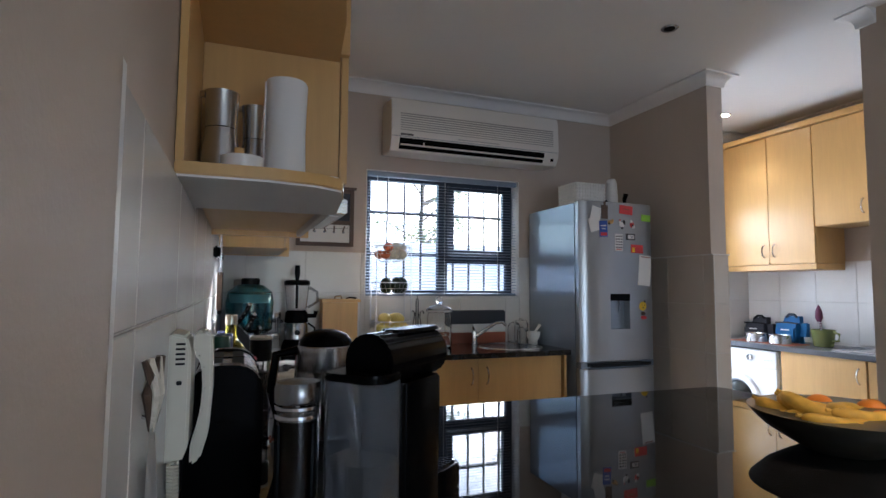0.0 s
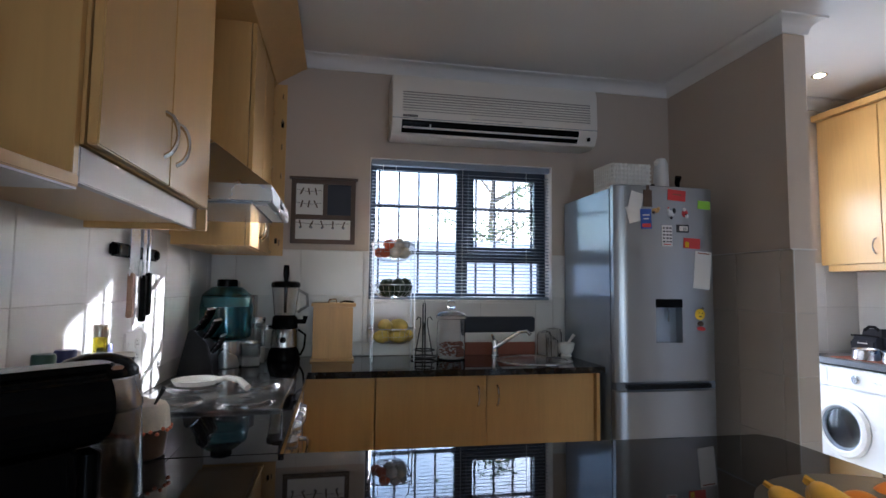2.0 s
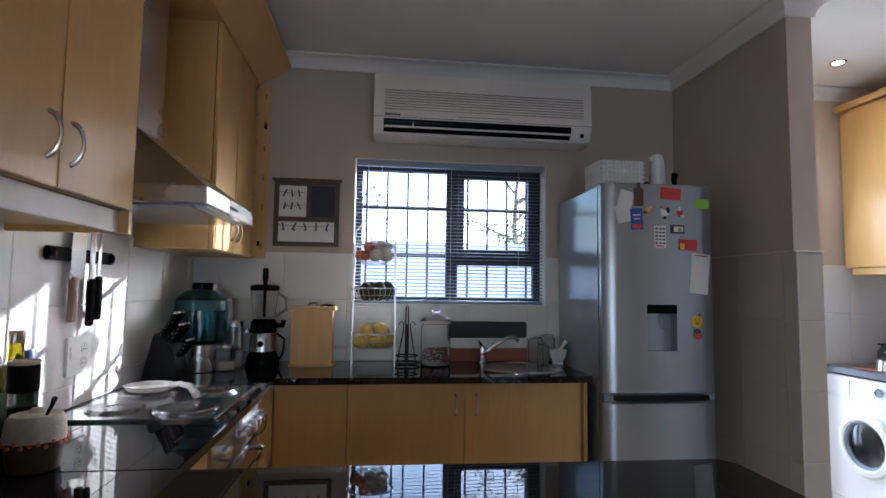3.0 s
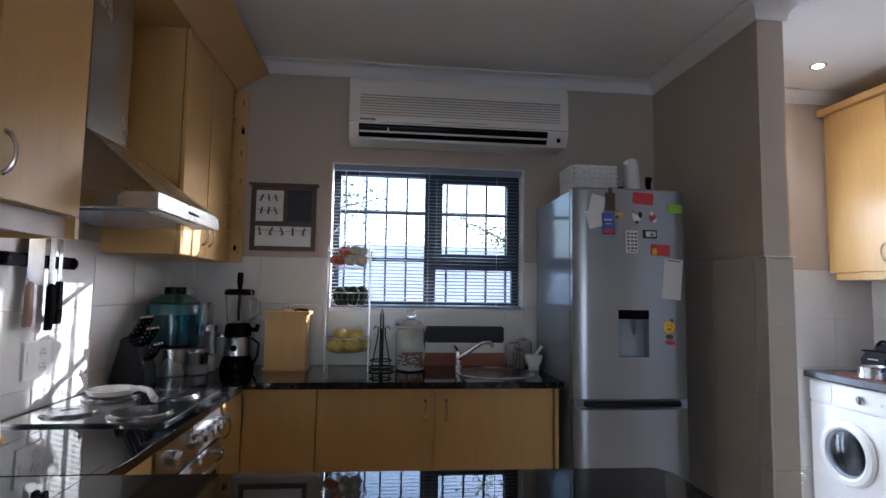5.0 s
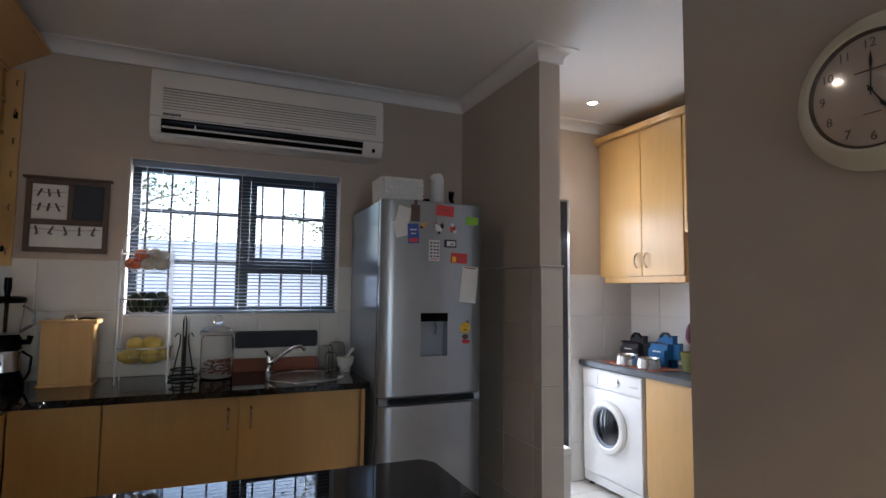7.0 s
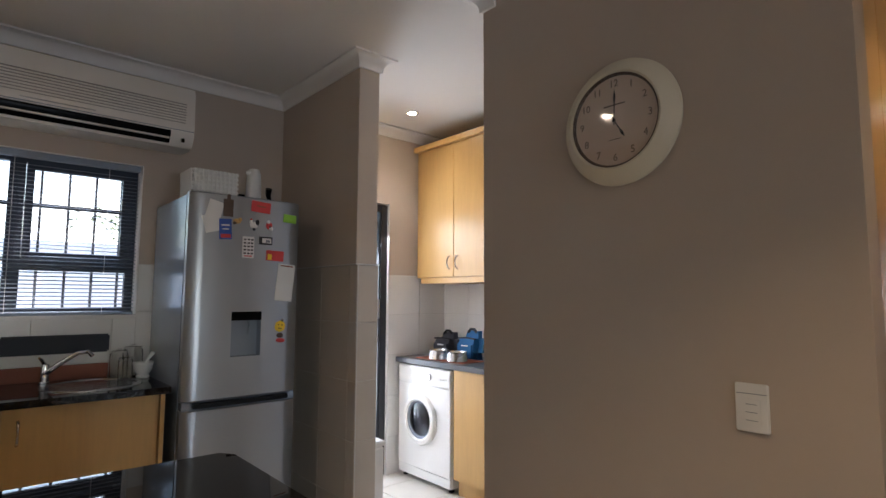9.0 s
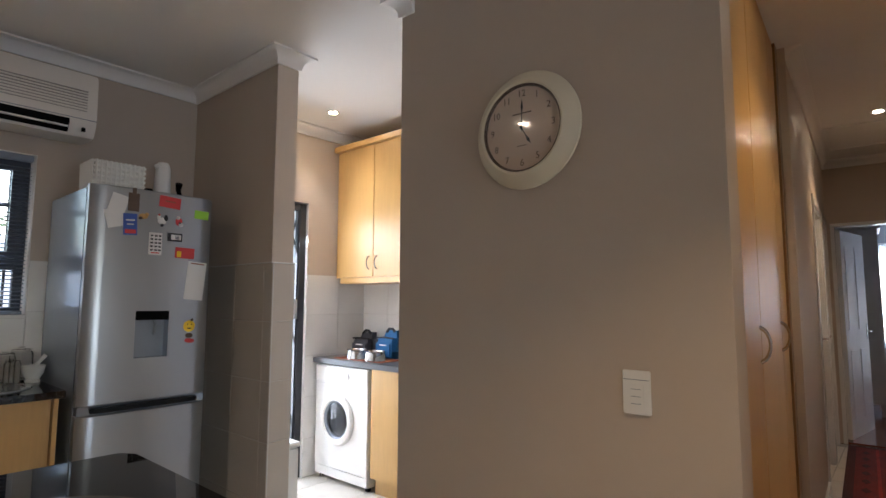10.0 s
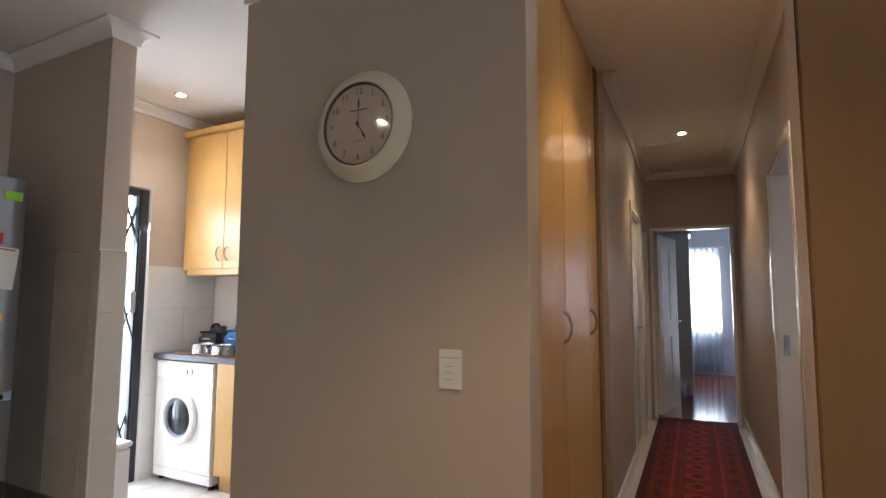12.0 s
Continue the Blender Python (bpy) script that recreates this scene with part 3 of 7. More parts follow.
# ---- garden outside ----
gw = structure("garden_wall", boxes((-6, 14, 9.0, 9.2, -0.12, 1.95), (-6, 14, 8.97, 9.23, 1.95, 2.02)), OUT_WALL, "pale plastered garden boundary wall", "wall")


def tree(x, y, height, spread, seed):
    """A slim garden tree: tapered trunk, limbs, and a crown of many small leaves."""
    rnd = random.Random(seed)
    t = thing("tree", x, y, -0.12, "small leafy garden tree with a slender grey trunk", "tree", "garden trees")
    bm = tube([(x, y, -0.12), (x + 0.06, y - 0.03, height * 0.3), (x - 0.03, y + 0.05, height * 0.55), (x + 0.03, y, height * 0.85)], [0.09, 0.075, 0.055, 0.02], 8)
    tips = []
    for k in range(16):
        a, z0 = rnd.uniform(0, 6.28), height * rnd.uniform(0.38, 0.8)
        r = spread * rnd.uniform(0.5, 1.0)
        mid = Vector((x + math.cos(a) * r * 0.5, y + math.sin(a) * r * 0.5, z0 + 0.25 * r))
        end = Vector((x + math.cos(a) * r, y + math.sin(a) * r, z0 + rnd.uniform(0.2, 0.7) * r))
        tube([(x, y, z0), mid, end], [0.03, 0.018, 0.006], 6, bm=bm)
        tips += [mid.lerp(end, f) for f in (0.2, 0.5, 0.8, 1.0)]
    part("trunk", bm, BARK, t)
    verts, faces = [], []
    for p in tips:
        for _ in range(34):
            c = p + Vector((rnd.gauss(0, 0.17), rnd.gauss(0, 0.17), rnd.gauss(0, 0.15)))
            d = Vector((rnd.gauss(0, 1), rnd.gauss(0, 1), rnd.gauss(-0.3, 0.6))).normalized()
            w = d.cross(Vector((rnd.gauss(0, 1), rnd.gauss(0, 1), rnd.gauss(0, 1)))).normalized()
            ln = rnd.uniform(0.05, 0.10)
            i = len(verts)
            verts += [c, c + d * ln * 0.5 + w * ln * 0.28, c + d * ln, c + d * ln * 0.5 - w * ln * 0.28]
            faces.append((i, i + 1, i + 2, i + 3))
    me = bpy.data.meshes.new("crown")
    o = origin(t)
    me.from_pydata([v - o for v in verts], [], faces)
    me.materials.append(LEAF)
    crown = new("crown", me)
    crown.parent = t
    return t


tree(0.3, 11.2, 4.6, 1.5, 3)
tree(4.4, 12.0, 4.8, 1.5, 5)
tree(-3.2, 13.5, 5.4, 2.0, 8)
# tree added near the sun's path to dapple the kitchen's sun patch
tree(7.9, 12.2, 6.4, 1.5, 11)
# ---- kitchen: cabinets and worktops ----


def bow_handle(p, along, out, length=0.10, rise=0.028, r=0.005):
    """A bow handle: its two feet lie on the door, the bar curves off it."""
    p, along, out = Vector(p), Vector(along), Vector(out)
    pts, rad = [], []
    for i in range(13):
        t = i / 12 * 2 - 1
        pts.append(p + along * (t * length / 2) + out * (rise * (1 - t * t) ** 0.6))
        rad.append(r * (1.25 - 0.35 * (1 - abs(t))))
    return tube(pts, rad, 8)


def cabinet(name, label, x0, x1, y0, y1, z0, z1, face, doors, group, handles=(), plinth=0.0, mat=VENEER, hz="low"):
    """A cabinet unit. face: +x, -x, -y: the way its doors look. doors: cuts along its front; handles: place along the front of each."""
    c = thing(name, (x0 + x1) / 2, (y0 + y1) / 2, z0, label, "cabinet", group)
    t = 0.018
    zb = z0 + plinth
    bm = bmesh.new()
    if face == "+x":
        box(x0, x1 - t - 0.003, y0, y1, zb, z1, 0.001, bm)
    elif face == "-x":
        box(x0 + t + 0.003, x1, y0, y1, zb, z1, 0.001, bm)
    else:
        box(x0, x1, y0 + t + 0.003, y1, zb, z1, 0.001, bm)
    part("body", bm, mat, c)
    if plinth:
        d = 0.05
        b = {"+x": (x0, x1 - d, y0 + 0.002, y1 - 0.002), "-x": (x0 + d, x1, y0 + 0.002, y1 - 0.002), "-y": (x0 + 0.002, x1 - 0.002, y0 + d, y1)}[face]
        part("plinth", box(*b, z0, zb, 0.001), mat, c)
    for (a, b), h in zip(doors, handles):
        g = 0.0015
        if face == "+x":
            bm, out, hp = box(x1 - t, x1, a + g, b - g, zb + g, z1 - g, 0.0025), (1, 0, 0), lambda z: (x1 - 0.001, h, z)
        elif face == "-x":
            bm, out, hp = box(x0, x0 + t, a + g, b - g, zb + g, z1 - g, 0.0025), (-1, 0, 0), lambda z: (x0 + 0.001, h, z)
        else:
            bm, out, hp = box(a + g, b - g, y0, y0 + t, zb + g, z1 - g, 0.0025), (0, -1, 0), lambda z: (h, y0 + 0.001, z)
        d = part("door", bm, mat, c)
        if h is not None:
            z = zb + 0.11 if hz == "low" else z1 - 0.105
            part("handle", bow_handle(hp(z), (0, 0, 1), out), NICKEL, d, "satin nickel bow handle")
    return c


# upper cabinets on the west wall
UB, UT = 1.49, 2.50
cabinet("wall_cabinet", "pale maple wall cabinet with two doors", XW + 0.002, 0.80, 1.912, 2.655, UB + 0.05, UT, "+x", [(1.912, 2.285), (2.285, 2.655)], "west wall cabinets", (2.24, 2.33))
cabinet("wall_cabinet", "pale maple wall cabinet beyond the cooker hood", XW + 0.002, 0.80, 3.43, 4.10, UB, UT, "+x", [(3.43, 3.76), (3.76, 4.10)], "west wall cabinets", (3.715, 3.805))
pl = thing("cabinet_light_pelmet", 0.70, 2.28, UB - 0.012, "pinkish white light pelmet under a maple wall cabinet", "pelmet")
part("front_strip", box(0.757, 0.775, 1.912, 2.634, UB - 0.012, UB + 0.048, 0.002), PELMET, pl)
part("under_panel", box(XW + 0.002, 0.756, 1.912, 2.634, UB + 0.004, UB + 0.020, 0.001), VENEER, pl)
part("end_panel", box(XW + 0.002, 0.80, 2.635, 2.655, UB - 0.014, UB + 0.048, 0.001), VENEER, pl, "maple end panel")

# narrow open end shelf with hooks beside the far cabinet
es = thing("end_shelf", 0.70, 4.15, UB, "narrow maple end shelf with small hooks and keys", "shelf")
part("back_board", box(XW + 0.002, 0.80, 4.104, 4.118, UB, UT, 0.001), VENEER, es)
part("wall_board", box(XW + 0.002, 0.865, 4.188, 4.204, UB, UT, 0.001), VENEER, es)
for i in range(7):
    z = UB + 0.012 + i * (UT - UB - 0.03) / 6
    part("shelf", box(XW + 0.002, 0.80, 4.118, 4.188, z, z + 0.014, 0.001), VENEER, es)
for i, z in enumerate((1.56, 1.78, 1.95, 2.12, 2.27, 2.42)):
    part("hook", tube([(0.845, 4.189, z + 0.02), (0.845, 4.168, z + 0.015), (0.845, 4.163, z), (0.845, 4.170, z - 0.012)], 0.0035, 6), NICKEL, es)
part("key_tag", box(0.838, 0.853, 4.166, 4.186, 2.24, 2.275, 0.002), BLACK, es, "small black key tag")
part("key_tag", box(0.817, 0.832, 4.186, 4.204, 1.56, 1.59, 0.002), BLACK, es, "small black key tag")

# crown moulding on top of the cabinets
prof = [(0.47, 2.502), (0.805, 2.502), (0.82, 2.52), (0.955, 2.605), (0.972, 2.61), (0.972, 2.63), (0.955, 2.632), (0.80, 2.535), (0.47, 2.535)]
solid("cabinet_crown_moulding", prism(prof, "y", 1.912, 4.202, 0.0), VENEER, "maple crown moulding along the cabinet tops", "moulding")

# open end shelf next to the first cabinet
osf = thing("open_shelf", 0.62, 1.70, UB, "open maple shelf unit holding steel flasks and kitchen roll", "shelf")
y0, y1 = 1.55, 1.910
SB = 1.47
tip = [(XW + 0.002, y0), (0.610, y0), (0.690, y0 + 0.018), (0.735, y0 + 0.05), (0.754, y0 + 0.15), (0.776, y1), (XW + 0.002, y1)]
part("bottom_shelf", prism(tip, "z", SB, SB + 0.020, 0.002), VENEER, osf)
part("underside", prism([(x - 0.002, y + (0.002 if y < 1.9 else -0.002)) for x, y in tip], "z", SB - 0.004, SB - 0.0005, 0.0), MELAMINE, osf, "white melamine underside")
part("middle_shelf", prism(tip, "z", 1.825, 1.845, 0.002), VENEER, osf)
part("top_shelf", prism(tip, "z", 2.482, 2.50, 0.002), VENEER, osf)
part("back_panel", box(XW + 0.002, XW + 0.014, y0 + 0.003, y1 - 0.02, SB + 0.020, 1.825, 0.001), VENEER, osf)
part("side_panel", box(XW + 0.014, 0.774, y1 - 0.018, y1, SB + 0.020, 1.825, 0.001), VENEER, osf)
part("upper_back_panel", box(XW + 0.002, XW + 0.014, y0 + 0.003, y1, 1.845, 2.482, 0.001), VENEER, osf)
part("upper_side_panel", box(XW + 0.014, 0.798, y1 - 0.018, y1, 1.845, 2.482, 0.001), VENEER, osf)


def flask(x, y, z, r, h, label):
    """A waisted steel jug: wide foot, seam at the shoulder, flared mouth with a small spout."""
    f = thing("steel_flask", x, y, z, label, "flask", "steel flasks")
    part("body", lathe([(r, z + 0.018), (r * 1.01, z + 0.03), (r * 0.97, z + h * 0.3), (r * 0.86, z + h * 0.5), (r * 0.79, z + h * 0.615)], x, y, 32), STEEL, f)
    part("upper_body", lathe([(r * 0.80, z + h * 0.622), (r * 0.80, z + h * 0.75), (r * 0.84, z + h * 0.9), (r * 0.90, z + h), (r * 0.86, z + h), (r * 0.80, z + h * 0.9), (0, z + h * 0.89)], x, y, 32), STEEL, f)
    part("seam", lathe([(r * 0.785, z + h * 0.612), (r * 0.785, z + h * 0.624)], x, y, 32), BLACK, f)
    part("spout", prism([(x - r * 0.84, y - r * 0.30), (x - r * 1.12, y - r * 0.05), (x - r * 0.84, y + r * 0.22)], "z", z + h * 0.94, z + h * 1.0, 0.001), STEEL, f)
    part("foot", lathe([(r * 1.0, z), (r * 1.03, z + 0.002), (r * 1.02, z + 0.018), (r * 0.98, z + 0.0185)], x, y, 32), BLACK, f)
    return f


SZ = SB + 0.0205
flask(0.527, 1.790, SZ, 0.037, 0.190, "tall waisted steel jug with a black foot")
flask(0.524, 1.862, SZ, 0.030, 0.196, "waisted steel jug standing behind another")
flask(0.590, 1.842, SZ, 0.030, 0.185, "slim waisted steel jug with a black foot")
RLX, RLY = 0.647, 1.757
kr = thing("kitchen_roll", RLX, RLY, SZ, "standing roll of white kitchen paper", "paper roll")
part("paper", lathe([(0.016, SZ), (0.039, SZ), (0.041, SZ + 0.005), (0.0395, SZ + 0.06), (0.038, SZ + 0.11), (0.0395, SZ + 0.16), (0.041, SZ + 0.211), (0.039, SZ + 0.216), (0.016, SZ + 0.215)], RLX, RLY, 36), PAPER, kr)
part("core", lathe([(0.013, SZ), (0.0155, SZ), (0.0155, SZ + 0.223), (0.013, SZ + 0.223)], RLX, RLY, 16, ring=True), PINE, kr)
part("loose_edge", box(RLX - 0.042, RLX - 0.039, RLY - 0.012, RLY - 0.006, SZ + 0.004, SZ + 0.211, 0.001), PAPER, kr)
rs = thing("white_dish", 0.568, 1.690, SZ, "small white dish on the open shelf", "dish")
part("bowl", lathe([(0.026, SZ), (0.033, SZ + 0.002), (0.038, SZ + 0.042), (0.035, SZ + 0.042), (0.028, SZ + 0.010), (0, SZ + 0.008)], 0.568, 1.690), PORCELAIN, rs)
part("cork", lathe([(0.008, SZ + 0.0095), (0.009, SZ + 0.06), (0, SZ + 0.061)], 0.562, 1.694, 14), PINE, rs, "small cork standing in the dish")
solid("white_jar_lid", lathe([(0.017, SZ), (0.018, SZ + 0.002), (0.018, SZ + 0.011), (0.016, SZ + 0.013), (0, SZ + 0.0135)], 0.722, 1.665), WHITE, "small white jar lid lying on the open shelf", "lid")

# worktops
pen = [(XW, 1.20), (2.36, 1.20), (2.40, 1.24), (2.40, 2.29), (2.37, 2.335), (1.055, 2.36), (XW, 2.36)]
solid("peninsula_worktop", prism(pen, "z", TOP - 0.032, TOP, 0.003), GRANITE, "polished black granite peninsula worktop", "worktop")
solid("west_worktop", box(XW, 1.055, 2.362, YN - 0.596, TOP - 0.032, TOP, 0.003), GRANITE, "polished black granite worktop along the cooker", "worktop")
bm = bmesh.new()
sink_x, sink_y, sink_r = 2.29, 3.91, 0.195
outer = [(XW, 3.616), (2.575, 3.616), (2.575, YN), (XW, YN)]
hole = arc(sink_x, sink_y, sink_r, 0, 360, 40)[:-1]
for z, flip in ((TOP, False), (TOP - 0.032, True)):
    ov = [bm.verts.new((*p, z)) for p in outer]
    hv = [bm.verts.new((*p, z)) for p in hole]
    es_ = [bm.edges.new((ov[i], ov[(i + 1) % 4])) for i in range(4)] + [bm.edges.new((hv[i], hv[(i + 1) % 40])) for i in range(40)]
    bmesh.ops.triangle_fill(bm, use_beauty=True, use_dissolve=False, edges=es_)
    if not flip:
        top_o, top_h = ov, hv
    else:
        for i in range(4):
            bm.faces.new((top_o[i], top_o[(i + 1) % 4], ov[(i + 1) % 4], ov[i]))
        for i in range(40):
            bm.faces.new((top_h[i], top_h[(i + 1) % 40], hv[(i + 1) % 40], hv[i]))
bmesh.ops.recalc_face_normals(bm, faces=bm.faces)
solid("window_worktop", bm, GRANITE, "polished black granite worktop with a round sink cut-out", "worktop", smooth=30)

# base cabinets
BT = TOP - 0.033
cabinet("corner_base_cabinet", "maple corner base cabinet with a plain door", 1.037, 1.375, 3.649, YN - 0.002, 0, BT, "-y", [(1.037, 1.375)], "window base cabinets", (None,), 0.1)
cabinet("sink_base_cabinet", "maple sink base cabinet with two doors", 1.377, 2.535, 3.649, YN - 0.002, 0, BT, "-y", [(1.377, 1.938), (1.938, 2.520)], "window base cabinets", (1.893, 1.995), 0.1, hz="high")
solid("cabinet_end_panel", box(2.537, 2.556, 3.64, YN - 0.002, 0, BT, 0.001), VENEER, "maple end panel beside the fridge", "panel")
cabinet("cooker_side_cabinet", "narrow maple base cabinet between cooker and corner", XW + 0.002, 1.035, 3.325, 3.648, 0, BT, "+x", [(3.325, 3.648)], "cooker base cabinets", (3.37,), 0.1, hz="high")
cabinet("drawer_base_cabinet", "maple base cabinet beside the oven", XW + 0.002, 1.035, 2.372, 2.665, 0, BT, "+x", [(2.372, 2.665)], "cooker base cabinets", (2.62,), 0.1, hz="high")
pc = thing("peninsula_cabinet", 1.37, 1.95, 0, "maple cabinet run under the peninsula", "cabinet")
part("body", box(XW + 0.002, 2.28, 1.55, 2.32, 0.1, BT, 0.001), VENEER, pc)
part("plinth", box(XW + 0.002, 2.25, 1.60, 2.27, 0, 0.1, 0.001), VENEER, pc)
for i in range(3):
    part("door", box(1.06 + i * 0.405, 1.462 + i * 0.405, 2.32, 2.338, 0.102, BT - 0.002, 0.002), VENEER, pc)

# oven
ov = thing("oven", 0.75, 3.0, 0.1, "built-in brushed steel oven with round knobs", "oven")
part("body", box(XW + 0.01, 1.02, 2.67, 3.32, 0.10, BT, 0.001), BLACK, ov)
part("control_panel", box(1.02, 1.042, 2.67, 3.32, 0.755, BT - 0.004, 0.003), STEEL, ov)
dr = part("oven_door", box(1.02, 1.044, 2.675, 3.315, 0.20, 0.748, 0.004), STEEL, ov)
part("oven_glass", box(1.0442, 1.0465, 2.74, 3.25, 0.28, 0.66, 0.001), BLACK, dr)
part("oven_handle", tube([(1.044, 2.74, 0.705), (1.075, 2.745, 0.705), (1.088, 2.80, 0.705), (1.088, 3.19, 0.705), (1.075, 3.245, 0.705), (1.044, 3.25, 0.705)], 0.010, 10), CHROME, dr)
for y in (2.80, 2.985, 3.06, 3.135, 3.21, 3.275):
    k = part("knob", turned(lathe([(0.024, 0), (0.024, 0.012), (0.019, 0.026), (0.016, 0.029), (0, 0.029)], 0, 0, 20), Matrix.Translation((1.042, y, 0.815)) @ Matrix.Rotation(radians(90), 4, "Y")), STEEL, ov)
part("lower_drawer", box(1.02, 1.04, 2.675, 3.315, 0.105, 0.195, 0.003), STEEL, ov)

# hob
hb = thing("hob", 0.76, 3.15, TOP, "brushed steel electric hob with four solid plates", "hob")
part("tray", box(0.520, 1.010, 2.815, 3.400, TOP + 0.0005, TOP + 0.009, 0.003), HOB_STEEL, hb)
for x, y, r in ((0.650, 2.965, 0.083), (0.880, 2.945, 0.095), (0.650, 3.235, 0.095), (0.880, 3.255, 0.083)):
    part("hot_plate", lathe([(r + 0.006, TOP + 0.008), (r + 0.006, TOP + 0.013), (r, TOP + 0.014), (r - 0.002, TOP + 0.019), (r * 0.35, TOP + 0.019), (r * 0.33, TOP + 0.017), (0, TOP + 0.017)], x, y, 36), PLATE, hb)
sr = thing("spoon_rest", 0.74, 3.20, TOP + 0.02, "white ceramic spoon rest on the hob", "spoon rest")
bm = lathe([(0.05, TOP + 0.020), (0.075, TOP + 0.026), (0.088, TOP + 0.045), (0.083, TOP + 0.046), (0.07, TOP + 0.030), (0, TOP + 0.027)], 0.655, 3.22, 32)
part("dish", bm, PORCELAIN, sr)
part("dish_handle", tube([(0.735, 3.20, TOP + 0.042), (0.78, 3.17, TOP + 0.056), (0.83, 3.13, TOP + 0.052), (0.865, 3.09, TOP + 0.030)], [0.011, 0.010, 0.012, 0.014], 10), PORCELAIN, sr)

# cooker hood
hd = thing("cooker_hood", 0.70, 3.09, 1.585, "brushed steel pyramid cooker hood with a tall duct", "cooker hood")
HY0, HY1, HX = 2.775, 3.405, 0.965
part("canopy_rim", box(XW + 0.002, HX, HY0, HY1, 1.592, 1.645, 0.002), STEEL, hd)
bm = bmesh.new()
lo = [bm.verts.new(p) for p in ((XW + 0.002, HY0 + 0.004, 1.645), (HX - 0.004, HY0 + 0.004, 1.645), (HX - 0.004, HY1 - 0.004, 1.645), (XW + 0.002, HY1 - 0.004, 1.645))]
hi = [bm.verts.new(p) for p in ((XW + 0.002, 2.94, 1.89), (0.650, 2.94, 1.89), (0.650, 3.24, 1.89), (XW + 0.002, 3.24, 1.89))]
for i in range(4):
    bm.faces.new((lo[i], lo[(i + 1) % 4], hi[(i + 1) % 4], hi[i]))
bm.faces.new(lo[::-1])
bm.faces.new(hi)
bmesh.ops.recalc_face_normals(bm, faces=bm.faces)
part("canopy", bm, STEEL, hd, smooth=0)
part("duct", box(XW + 0.002, 0.647, 2.945, 3.235, 1.89, H - 0.001, 0.002), STEEL, hd)
part("filter", box(0.53, 0.90, HY0 + 0.04, HY1 - 0.04, 1.585, 1.5915, 0.001), SIDE_GREY, hd, "grey mesh grease filter")
part("light_strip", box(0.905, 0.945, HY0 + 0.08, HY1 - 0.08, 1.586, 1.5915, 0.001), WHITE, hd)
for i in range(4):
    part("switch", box(HX, HX + 0.004, 3.04 + i * 0.03, 3.055 + i * 0.03, 1.612, 1.622, 0.001), BLACK, hd)

# ---- fridge ----
FX0, FX1, FY, FZ = 2.60, 3.185, 3.53, 1.87
fr = thing("fridge_freezer", 2.89, 3.85, 0, "silver two-door fridge freezer with a water dispenser", "fridge")
part("body", box(FX0, FX1, FY + 0.07, YN - 0.02, 0.04, FZ - 0.01, 0.006), SIDE_GREY, fr)


def curved_door(z0, z1, cut=None):
    """A door whose front bulges slightly; cut: (x0, x1, z0, z1) left open as a niche."""
    bm = bmesh.new()
    n = 16
    xs = [FX0 + (FX1 - FX0) * i / n for i in range(n + 1)]

    def yb(x):
        t = (x - FX0) / (FX1 - FX0) * 2 - 1
        return FY + 0.012 * t * t + 0.02 * max(0, abs(t) - 0.94) / 0.06
    zs = [z0, z0 + 0.006] + ([cut[2], cut[3]] if cut else []) + [z1 - 0.006, z1]
    if cut:
        xs = sorted(set(xs) | {cut[0], cut[1]})
    g = [[bm.verts.new((x, yb(x) + (0.006 if z in (z0, z1) else 0), z)) for x in xs] for z in zs]
    for a in range(len(zs) - 1):
        for b in range(len(xs) - 1):
            if cut and zs[a] == cut[2] and cut[0] <= xs[b] < cut[1]:
                continue
            bm.faces.new((g[a][b], g[a][b + 1], g[a + 1][b + 1], g[a + 1][b]))
    back = [[bm.verts.new((x, FY + 0.065, z)) for x in xs] for z in (z0, z1)]
    for b in range(len(xs) - 1):
        bm.faces.new((back[0][b], back[0][b + 1], g[0][b + 1], g[0][b]))
        bm.faces.new((back[1][b + 1], back[1][b], g[-1][b], g[-1][b + 1]))
        if not cut:
            bm.faces.new((back[0][b + 1], back[0][b], back[1][b], back[1][b + 1]))
    for b in (0, -1):
        col = [g[a][b] for a in range(len(zs))]
        bm.faces.new(col + [back[1][b], back[0][b]])
    bmesh.ops.recalc_face_normals(bm, faces=bm.faces)
    return bm


DX0, DX1, DZ0, DZ1 = 2.82, 2.975, 1.041, 1.268
ud = part("fridge_door", curved_door(0.835, FZ, (DX0, DX1, DZ0, DZ1)), SILVER, fr, smooth=30)
ld = part("freezer_door", curved_door(0.06, 0.795), SILVER, fr, smooth=30)
part("grip_strip", box(FX0 + 0.004, FX1 - 0.004, FY + 0.022, FY + 0.07, 0.795, 0.835, 0.003), SIDE_GREY, fr)
part("door_handle", prism([(FX0 + 0.05, FY - 0.006), (FX0 + 0.09, FY - 0.022), (FX1 - 0.09, FY - 0.022), (FX1 - 0.05, FY - 0.006), (FX1 - 0.05, FY + 0.02), (FX0 + 0.05, FY + 0.02)], "z", 0.806, 0.828, 0.003), BLACK_MATT, ud, "dark grey grip along the door edge")
ni = boxes((DX0, DX1, FY + 0.058, FY + 0.064, DZ0, DZ1), (DX0 - 0.004, DX0, FY + 0.004, FY + 0.064, DZ0, DZ1), (DX1, DX1 + 0.004, FY + 0.004, FY + 0.064, DZ0, DZ1),
           (DX0, DX1, FY + 0.004, FY + 0.064, DZ0 - 0.004, DZ0), (DX0, DX1, FY + 0.002, FY + 0.064, DZ1 - 0.045, DZ1))
nd = part("water_dispenser", ni, SIDE_GREY, ud, smooth=0)
